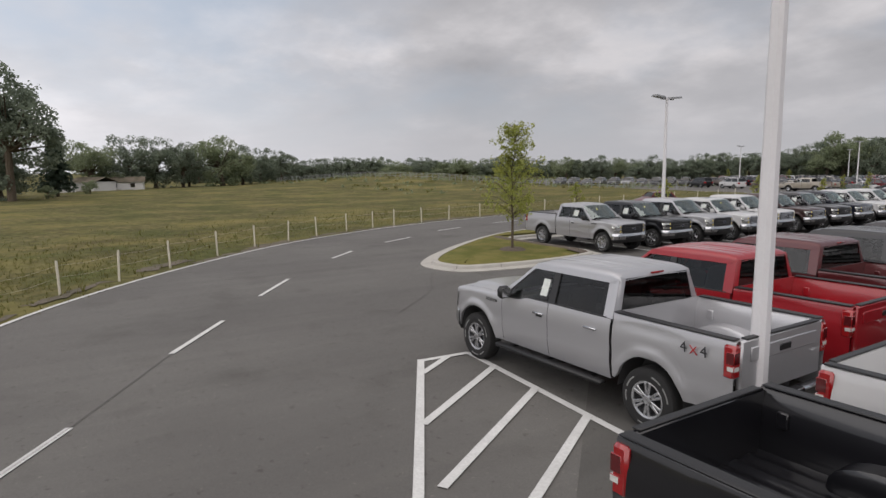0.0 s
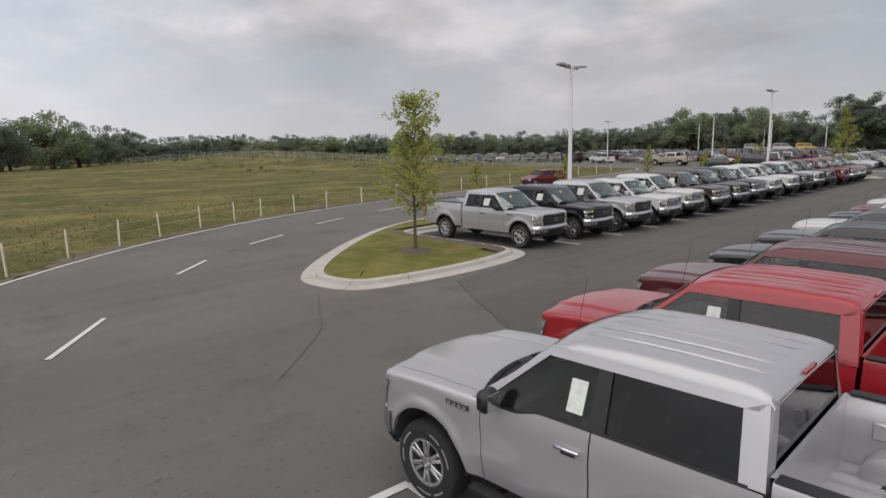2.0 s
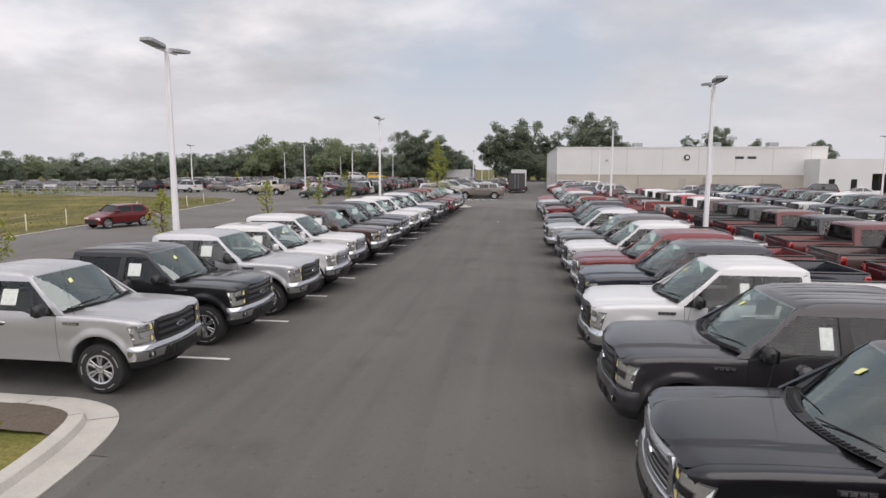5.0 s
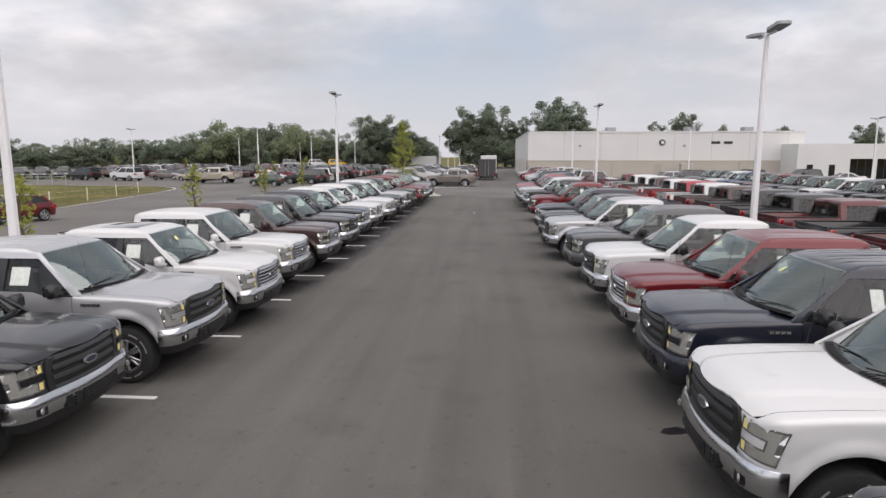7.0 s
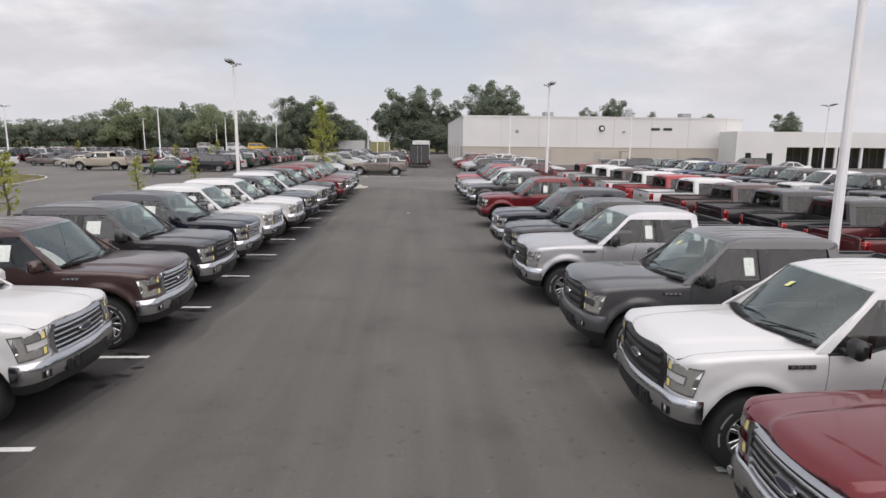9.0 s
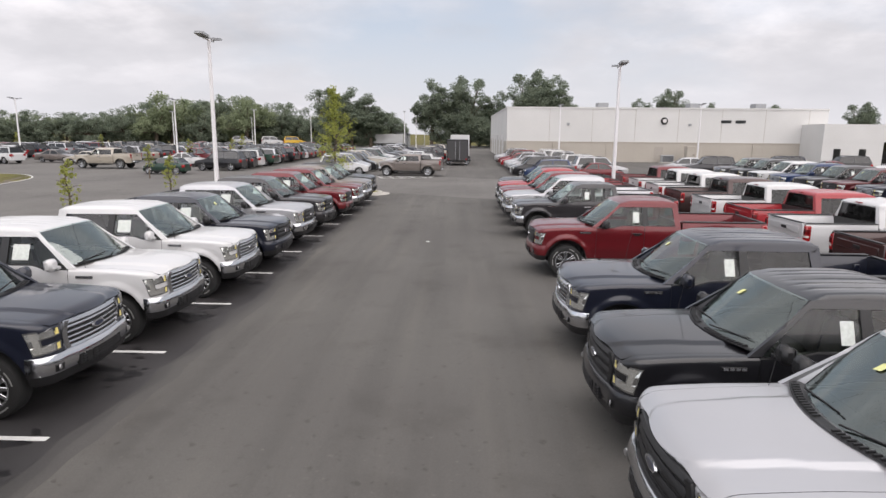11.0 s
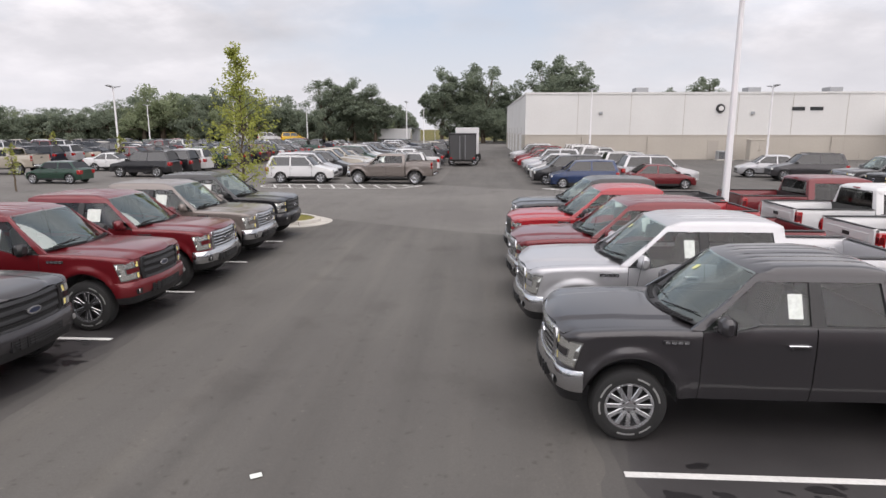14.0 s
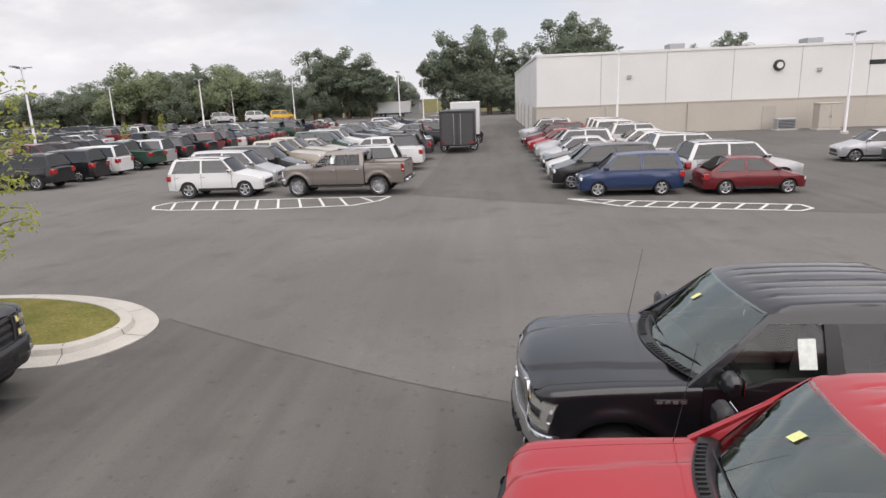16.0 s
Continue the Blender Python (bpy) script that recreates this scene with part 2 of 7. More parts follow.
M_LINE = mat("road_paint_white", (0.66, 0.66, 0.64), rough=0.8, grain=0.35, grain_scale=25.0, stain=0.35, stain_scale=2.2)
M_CONCRETE = mat("kerb_concrete", (0.46, 0.44, 0.40), rough=0.9, grain=0.25, grain_scale=30.0, stain=0.4, stain_scale=1.4, bump=0.3, bump_scale=60.0)
M_JOINT = mat("kerb_joint", (0.10, 0.10, 0.09), rough=0.9)
M_LAWN = mat("lawn_grass", (0.128, 0.134, 0.036), rough=1.0, grain=0.6, grain_scale=18.0, second=(0.215, 0.190, 0.065), stain_scale=1.3, bump=1.0, bump_scale=40.0, spec=0.1)
M_FIELD = mat("field_grass", (0.100, 0.108, 0.036), rough=1.0, grain=0.85, grain_scale=2.2, second=(0.190, 0.160, 0.072), stain_scale=0.22, bump=1.0, bump_scale=9.0, spec=0.1)
def mottled(m, layers):
    """Ragged patches of other tones over a ground material: (scale, stretch, low, high, tone, amount)."""
    n, l = m.node_tree.nodes, m.node_tree.links
    b = n["Principled BSDF"]
    out = b.inputs["Base Color"].links[0].from_socket
    co = n.new("ShaderNodeTexCoord")
    for scale, stretch, lo, hi, tone, amount in layers:
        mp = n.new("ShaderNodeMapping")
        mp.inputs["Scale"].default_value = (1, stretch, 1)
        mp.inputs["Rotation"].default_value = (0, 0, 0.6)
        l.new(co.outputs["Object"], mp.inputs[0])
        t = n.new("ShaderNodeTexNoise")
        t.inputs["Scale"].default_value, t.inputs["Detail"].default_value, t.inputs["Roughness"].default_value = scale, 8, 0.65
        l.new(mp.outputs[0], t.inputs["Vector"])
        r = n.new("ShaderNodeMapRange")
        r.inputs[1].default_value, r.inputs[2].default_value, r.inputs[4].default_value = lo, hi, amount
        l.new(t.outputs[0], r.inputs[0])
        x = n.new("ShaderNodeMix")
        x.data_type = "RGBA"
        l.new(r.outputs[0], x.inputs[0])
        l.new(out, x.inputs[6])
        x.inputs[7].default_value = (*tone, 1)
        out = x.outputs[2]
    l.new(out, b.inputs["Base Color"])


mottled(M_FIELD, [(0.11, 1.0, 0.48, 0.62, (0.200, 0.170, 0.062), 0.7), (0.30, 0.5, 0.54, 0.66, (0.075, 0.066, 0.030), 0.75), (0.9, 0.8, 0.56, 0.68, (0.060, 0.052, 0.028), 0.8), (2.6, 1.0, 0.58, 0.70, (0.260, 0.220, 0.105), 0.6), (6.0, 1.0, 0.60, 0.70, (0.050, 0.050, 0.024), 0.7)])
mottled(M_LAWN, [(0.5, 1.0, 0.50, 0.64, (0.190, 0.165, 0.055), 0.5), (3.0, 1.0, 0.58, 0.70, (0.075, 0.085, 0.022), 0.6), (14.0, 1.0, 0.58, 0.70, (0.240, 0.215, 0.090), 0.5)])
M_SOIL = mat("bare_soil", (0.16, 0.13, 0.10), rough=1.0, grain=0.5, grain_scale=9.0, second=(0.085, 0.075, 0.045), stain_scale=0.8, bump=0.8, bump_scale=20.0)
M_MULCH = mat("bark_mulch", (0.130, 0.103, 0.080), rough=1.0, grain=0.6, grain_scale=26.0, bump=1.0, bump_scale=50.0)
M_POLE = mat("pole_white_paint", (0.72, 0.71, 0.72), rough=0.45, stain=0.15, stain_scale=1.0, grain=0.08, grain_scale=30.0)
M_LAMPHEAD = mat("lamp_head_grey", (0.30, 0.31, 0.32), rough=0.5, grain=0.1, grain_scale=20.0)
M_POST = mat("post_cream", (0.62, 0.58, 0.48), rough=0.8, grain=0.25, grain_scale=30.0)
M_WALLWHITE = mat("painted_wall_white", (0.60, 0.595, 0.58), rough=0.85, grain=0.08, grain_scale=6.0, stain=0.16, stain_scale=0.22, bump=0.1, bump_scale=30.0)
M_WALLBEIGE = mat("painted_wall_beige", (0.42, 0.385, 0.335), rough=0.85, grain=0.12, grain_scale=6.0, stain=0.2, stain_scale=0.25, bump=0.1, bump_scale=30.0)
M_ROOF = mat("flat_roof", (0.32, 0.31, 0.30), rough=0.9, stain=0.3, stain_scale=0.4)
M_DOOR = mat("painted_door", (0.36, 0.33, 0.29), rough=0.6, stain=0.15, stain_scale=1.0)
M_BARK = mat("tree_bark", (0.11, 0.085, 0.06), rough=0.95, grain=0.6, grain_scale=14.0, bump=0.8, bump_scale=30.0)


def leaf_mat(name, color, second):
    m = mat(name, color, rough=0.75, second=second, stain_scale=0.8, grain=0.3, grain_scale=6.0, spec=0.2)
    n, l = m.node_tree.nodes, m.node_tree.links
    b, out = n["Principled BSDF"], n["Material Output"]
    tl, mx = n.new("ShaderNodeBsdfTranslucent"), n.new("ShaderNodeMixShader")
    tl.inputs[0].default_value = (*[min(1, c * 1.3) for c in color], 1)
    mx.inputs[0].default_value = 0.45
    l.new(b.outputs[0], mx.inputs[1])
    l.new(tl.outputs[0], mx.inputs[2])
    l.new(mx.outputs[0], out.inputs["Surface"])
    return m


M_LEAF_YOUNG = leaf_mat("leaf_yellow_green", (0.34, 0.36, 0.095), (0.25, 0.29, 0.08))
M_LEAF_DARK = leaf_mat("leaf_dark_green", (0.175, 0.210, 0.158), (0.215, 0.245, 0.172))
M_LEAF_MID = leaf_mat("leaf_mid_green", (0.215, 0.252, 0.155), (0.250, 0.285, 0.165))
M_LEAF_FIR = leaf_mat("needle_dark", (0.060, 0.082, 0.060), (0.075, 0.097, 0.068))
M_DRYGRASS = leaf_mat("grass_blades", (0.150, 0.150, 0.048), (0.22, 0.19, 0.080))


# ---- mesh helpers ----
def part(name, bm, material, parent=None, label="", smooth=True, by_object=False):
    """Links a bmesh as one mesh object, under a thing or a part."""
    me = bpy.data.meshes.new(name)
    bm.normal_update()
    bm.to_mesh(me)
    bm.free()
    mats = material if isinstance(material, (list, tuple)) else [material]
    for m in mats:
        me.materials.append(m)
    if smooth:
        me.shade_smooth()
        me.set_sharp_from_angle(angle=radians(38))
    ob = new(name, me)
    if by_object:
        ob.material_slots[0].link = "OBJECT"
        ob.material_slots[0].material = mats[0]
    if parent:
        ob.parent = parent
    return tagged(ob, label) if label else ob


def share(name, ob, m, parent=None):
    """Another object on the same mesh, at the pose m."""
    o = new(name, ob.data)
    for a, b in zip(ob.material_slots, o.material_slots):
        b.link = a.link
        if a.link == "OBJECT":
            b.material = a.material
    o.matrix_basis = m
    o.parent = parent
    return o


def thing(name, label, category, group="", kind="", at=None):
    e = new(name)
    e.empty_display_size = 0.2
    if at is not None:
        e.matrix_basis = at
    return tagged(e, label, category, group, kind)


def grid(bm, rows, flip=False, closed=False, mi=0):
    """Quads between rows of points."""
    vs = [[bm.verts.new(p) for p in r] for r in rows]
    for a, b in zip(vs, vs[1:]):
        n = len(a)
        for k in range(n if closed else n - 1):
            q = (a[k], a[(k + 1) % n], b[(k + 1) % n], b[k])
            try:
                f = bm.faces.new(q[::-1] if flip else q)
                f.material_index = mi
            except ValueError:
                pass
    return vs


def box(bm, x0, x1, y0, y1, z0, z1, bev=0.0, m=None, mi=0):
    r = bmesh.ops.create_cube(bm, size=1.0)
    vs = r["verts"]
    t = Matrix.Translation(((x0 + x1) / 2, (y0 + y1) / 2, (z0 + z1) / 2)) @ Matrix.Diagonal((abs(x1 - x0), abs(y1 - y0), abs(z1 - z0), 1))
    bmesh.ops.transform(bm, matrix=(m @ t if m else t), verts=vs)
    fs = {f for v in vs for f in v.link_faces}
    for f in fs:
        f.material_index = mi
    if bev:
        es = list({e for v in vs for e in v.link_edges})
        bmesh.ops.bevel(bm, geom=es, offset=bev, segments=1, affect="EDGES", profile=0.5)


def prism(bm, outline, depth, m=None, mi=0):
    """A flat outline in x and y, drawn down by depth."""
    top = [bm.verts.new((x, y, 0)) for x, y in outline]
    low = [bm.verts.new((x, y, -depth)) for x, y in outline]
    fs = [bm.faces.new(top), bm.faces.new(low[::-1])]
    n = len(top)
    for k in range(n):
        fs.append(bm.faces.new((top[k], low[k], low[(k + 1) % n], top[(k + 1) % n])))
    for f in fs:
        f.material_index = mi
    if m:
        bmesh.ops.transform(bm, matrix=m, verts=top + low)


def tube(bm, a, b, ra, rb, n=8, cap=True, mi=0):
    a, b = Vector(a), Vector(b)
    q = (b - a).to_track_quat("Z", "Y")
    rings = []
    for p, r in ((a, ra), (b, rb)):
        rings.append([bm.verts.new(p + q @ Vector((r * math.cos(2 * math.pi * k / n), r * math.sin(2 * math.pi * k / n), 0))) for k in range(n)])
    for k in range(n):
        f = bm.faces.new((rings[0][k], rings[0][(k + 1) % n], rings[1][(k + 1) % n], rings[1][k]))
        f.material_index = mi
    if cap:
        bm.faces.new(rings[0][::-1]).material_index = mi
        bm.faces.new(rings[1]).material_index = mi


def lathe(bm, profile, n=24, axis="y", m=None, mi=0):
    """Revolves (radius, along) points round an axis."""
    rows = []
    for k in range(n):
        a = 2 * math.pi * k / n
        row = []
        for r, h in profile:
            p = Vector((r * math.cos(a), h, r * math.sin(a))) if axis == "y" else Vector((r * math.cos(a), r * math.sin(a), h))
            row.append(m @ p if m else p)
        rows.append(row)
    rows.append(rows[0])
    vs = [[bm.verts.new(p) for p in r] for r in rows[:-1]]
    vs.append(vs[0])
    for a, b in zip(vs, vs[1:]):
        for k in range(len(a) - 1):
            bm.faces.new((a[k], a[k + 1], b[k + 1], b[k])).material_index = mi


def lerp(a, b, t):
    return a + (b - a) * t


def curve_at(pts, x):
    """Linear lookup of y in points (x, y), sorted by x."""
    if x <= pts[0][0]:
        return pts[0][1]
    for (xa, ya), (xb, yb) in zip(pts, pts[1:]):
        if x <= xb:
            t = (x - xa) / (xb - xa)
            return ya + (yb - ya) * (t * t * (3 - 2 * t) * 0.5 + t * 0.5)
    return pts[-1][1]


# ---- wheels ----
def wheel_meshes(radius=0.40, width=0.27, rim=0.245, spokes=6, dark=False):
    """A tyre mesh and a rim mesh, centred on the hub, facing -y."""
    h = width / 2
    bt = bmesh.new()
    prof = [(rim - 0.01, -h * 0.75), (rim + 0.015, -h * 0.97), (radius - 0.098, -h), (radius - 0.078, -h), (radius - 0.02, -h * 0.9), (radius, -h * 0.62), (radius - 0.006, -h * 0.3), (radius, -h * 0.1), (radius, h * 0.62), (radius - 0.03, h * 0.95), (rim, h * 0.9)]
    lathe(bt, prof, 42)
    bt.faces.ensure_lookup_table()
    for k in range(42):
        if k % 14 in (1, 2, 3, 4, 6, 7, 8):
            bt.faces[k * (len(prof) - 1) + 2].material_index = 1
    tyre = bpy.data.meshes.new("tyre")
    bt.to_mesh(tyre)
    bt.free()
    tyre.materials.append(M_RUBBER)
    tyre.materials.append(M_LETTER)
    br = bmesh.new()
    lathe(br, [(rim + 0.005, -h * 0.80), (rim + 0.005, -h * 0.92), (rim - 0.025, -h * 0.86), (rim - 0.035, -h * 0.2), (0.0, -h * 0.15)], 28)
    for f in br.faces:
        c = f.calc_center_median()
        f.material_index = 1 if c.y > -h * 0.5 else 0
    for k in range(spokes):
        for d in (-0.16, 0.16) if spokes <= 6 else (0.0,):
            a = 2 * math.pi * k / spokes
            rot = Matrix.Rotation(a, 4, "Y") @ Matrix.Rotation(d, 4, "Y")
            box(br, -0.020 if spokes <= 6 else -0.026, 0.020 if spokes <= 6 else 0.026, -h * 0.90, -h * 0.62, 0.03, rim - 0.015, 0.006, rot, 2 if dark else 0)
    lathe(br, [(0.075, -h * 0.6), (0.07, -h * 0.88), (0.045, -h * 0.95), (0.0, -h * 0.95)], 12, mi=2 if dark else 0)
    for k in range(6):
        a = 2 * math.pi * (k + 0.5) / 6
        lathe(br, [(0.012, -h * 0.5), (0.011, -h * 0.93), (0.0, -h * 0.93)], 6, m=Matrix.Translation((0.068 * math.cos(a), 0, 0.068 * math.sin(a))), mi=1)
    rm = bpy.data.meshes.new("rim")
    br.to_mesh(rm)
    br.free()
    for m in (M_RIM, M_BLACK, M_DARKRIM):
        rm.materials.append(m)
    for me in (tyre, rm):
        me.shade_smooth()
        me.set_sharp_from_angle(angle=radians(35))
    return tyre, rm


def add_wheel(parent, meshes, x, y, z):
    """A wheel (its tyre) > rim; on the other side it is turned round."""
    w = new("wheel", meshes[0])
    w.parent = parent
    w.matrix_basis = pose(x, y, z, 0, 0, 0 if y < 0 else 180)
    o = new("rim", meshes[1])
    o.parent = w
    return w


def plain_wheel(parent, mesh, x, y, z):
    """A wheel in one mesh, for small and far vehicles."""
    w = new("wheel", mesh)
    w.parent = parent
    w.matrix_basis = pose(x, y, z, 0, 0, 0 if y < 0 else 180)
    return w


def small_wheel_mesh(radius=0.325, h=0.105, rim=0.228):
    bm = bmesh.new()
    lathe(bm, [(rim, -h * 0.9), (radius - 0.03, -h), (radius, -h * 0.6), (radius, h * 0.6), (radius - 0.04, h), (0.0, h)], 18)
    lathe(bm, [(rim, -h * 0.86), (rim - 0.02, -h * 0.6), (0.0, -h * 0.5)], 18, mi=1)
    lathe(bm, [(rim + 0.004, -h * 0.9), (rim - 0.004, -h * 0.96), (rim - 0.022, -h * 0.92), (rim - 0.026, -h * 0.6)], 18, mi=2)
    lathe(bm, [(0.055, -h * 0.5), (0.05, -h * 0.92), (0.0, -h * 0.95)], 10, mi=2)
    for k in range(5):
        box(bm, -0.045, 0.045, -h * 0.85, -h * 0.5, 0.02, rim - 0.01, 0, Matrix.Rotation(2 * math.pi * k / 5, 4, "Y"), 2)
    me = bpy.data.meshes.new("wheel")
    bm.normal_update()
    bm.to_mesh(me)
    bm.free()
    for m in (M_RUBBER, M_BLACK, M_RIM):
        me.materials.append(m)
    me.shade_smooth()
    me.set_sharp_from_angle(angle=radians(35))
    return me


WHEEL_SIX = wheel_meshes(0.412, 0.28, 0.238, 6)
WHEEL_MANY = wheel_meshes(0.412, 0.28, 0.262, 12)
WHEEL_DARK = wheel_meshes(0.412, 0.28, 0.258, 6, True)
WHEEL_CAR = small_wheel_mesh()
WHEEL_TRUCK = small_wheel_mesh(0.40, 0.13, 0.25)


# ---- pickup truck ----
AX, ARCH, ARCH_Z = 1.84, 0.515, 0.45


def side_y(z):
    return curve_at([(0.42, 0.905), (0.58, 0.950), (0.78, 0.985), (0.86, 0.974), (1.05, 0.992), (1.20, 0.986), (1.32, 0.960), (1.45, 0.955)], z)


def arch_bottom(x, rocker):
    for xc in (AX, -AX):
        d = abs(x - xc)
        if d < ARCH:
            return max(rocker, ARCH_Z + math.sqrt(ARCH * ARCH - d * d))
    return rocker


def flare(x, z):
    """How far the sheet stands out near a wheel opening."""
    out = 0.0
    for xc in (AX, -AX):
        d = math.hypot(x - xc, z - ARCH_Z)
        out = max(out, 0.034 * max(0.0, 1 - abs(d - ARCH - 0.03) / 0.10))
    return out


def side_panel(bm, s, x0, x1, top, rocker=0.50, nv=9, roll=None, step=0.055):
    """A body side from x0 to x1 with the wheel openings cut out; s: -1 right, 1 left."""
    n = max(3, int(abs(x1 - x0) / step))
    rows = []
    for k in range(n + 1):
        x = lerp(x0, x1, k / n)
        zb, zt = arch_bottom(x, rocker), top(x)
        row = [(x, s * (side_y(zb) + flare(x, zb) - 0.05), zb)]
        for v in range(nv + 1):
            z = lerp(zb, zt, v / nv)
            row.append((x, s * (side_y(z) + flare(x, z)), z))
        if roll:
            y, z = side_y(zt), zt
            row += [(x, s * (y - 0.012), z + 0.016), (x, s * (y - 0.05), z + 0.026), (x, s * (y - roll), z + 0.030)]
        rows.append(row)
    grid(bm, rows, flip=s < 0)


CORNER = 2.25


def plan_y(x):
    """Half width of the nose where its corner rounds off."""
    return 1.2 if x <= 2.33 else 0.60 + 0.385 * max(0.0, 1 - ((x - 2.33) / 0.32) ** CORNER) ** (1 / CORNER)


def plan_x(y):
    """Foremost x of the nose at y."""
    y = abs(y)
    return 2.74 - 0.09 * (y / 0.6) ** 2 if y <= 0.6 else 2.33 + 0.32 * max(0.0, 1 - ((y - 0.60) / 0.385) ** CORNER) ** (1 / CORNER)


def corner(deg, off_x=0.0, off_y=0.0):
    """A point of the rounded front corner: 0 degrees ahead, 90 at the side."""
    a, e = radians(deg), 2 / CORNER
    return 2.33 + (0.32 + off_x) * math.cos(a) ** e, 0.60 + (0.385 + off_y) * math.sin(a) ** e


def plan_line(off_x=0.0, off_y=0.0):
    """The nose seen from above, from one side round to the other."""
    half = [corner(d, off_x, off_y) for d in (88, 80, 70, 60, 50, 40, 30, 20, 10)]
    front = [(plan_x(y) + off_x, y) for y in (0.60, 0.45, 0.3, 0.15, 0.0)]
    half += front
    return [(x, -y) for x, y in half] + [(x, y) for x, y in half[-2::-1]]


def hood_z(x, y):
    """Height of the hood and of the fender's inner edge."""
    d = plan_x(y) - x
    return 1.300 - 0.030 * (x - 1.2) / 1.4 - 0.045 * max(0.0, 1 - d / 0.85) ** 1.6 - 0.062 * max(0.0, 1 - d / 0.22) ** 2.2 - 0.022 * (y / 0.9) ** 2


def hood_side(x):
    return min(0.85 - 0.022 * (x - 1.2), plan_y(x) - 0.045)


def front_fender(bm, s, x0):
    rows = []
    for k in range(31):
        x = lerp(x0, 2.640, k / 30)
        zb = max(arch_bottom(x, 0.50), 0.785 if x > 2.43 else 0.0)
        yi = hood_side(x)
        zi = hood_z(x, yi)
        zt = max(zb + 0.05, zi - 0.042)
        ycap = plan_y(x)
        row = [(x, s * (min(ycap, side_y(zb) + flare(x, zb)) - 0.05), zb)]
        for v in range(12):
            z = lerp(zb, zt, v / 11)
            row.append((x, s * min(ycap, side_y(z) + flare(x, z)), z))
        y = min(ycap, side_y(zt))
        row += [(x, s * (y - 0.008), zt + 0.014), (x, s * (y - 0.022), zt + 0.025), (x, s * (y - 0.042), zt + 0.034), (x, s * lerp(y - 0.042, yi, 0.5), zi - 0.003), (x, s * yi, zi), (x, s * (yi - 0.002), zi - 0.03)]
        rows.append(row)
    grid(bm, rows, flip=s < 0)


def green_y(z):
    """Half width of the cab above the belt."""
    return 0.945 - (z - 1.30) * 0.37


def slab(bm, pts, s, thick=0.03, mi=0, out_by=0.0):
    """A flat-sided piece of the cab side from (x, z) points."""
    out = [bm.verts.new((x, s * (green_y(z) + out_by), z)) for x, z in pts]
    inn = [bm.verts.new((x, s * (green_y(z) - thick), z)) for x, z in pts]
    n = len(pts)
    if s > 0:
        out, inn = out[::-1], inn[::-1]
    fs = [bm.faces.new(out), bm.faces.new(inn[::-1])]
    for k in range(n):
        fs.append(bm.faces.new((out[k], inn[k], inn[(k + 1) % n], out[(k + 1) % n])))
    for f in fs:
        f.material_index = mi


def side_glass(bm, pts, s):
    vs = [bm.verts.new((x, s * (green_y(z) - 0.02), z)) for x, z in pts]
    f = bm.faces.new(vs)
    f.normal_update()
    if f.normal.y * s < 0:
        f.normal_flip()


def front_belt(x):
    """The belt dips towards the mirror."""
    return curve_at([(0.0, 1.325), (0.50, 1.322), (0.74, 1.262), (1.20, 1.255)], x)


def shield_point(v, u):
    """A point of the windshield: v across, u from foot to top."""
    return (lerp(1.29 - 0.25 * v * v, 0.60 - 0.08 * v * v, u), v * lerp(0.86, 0.715, u), lerp(1.305 - 0.02 * v * v, 1.878 - 0.022 * v * v, u) + 0.022 * math.sin(math.pi * u))


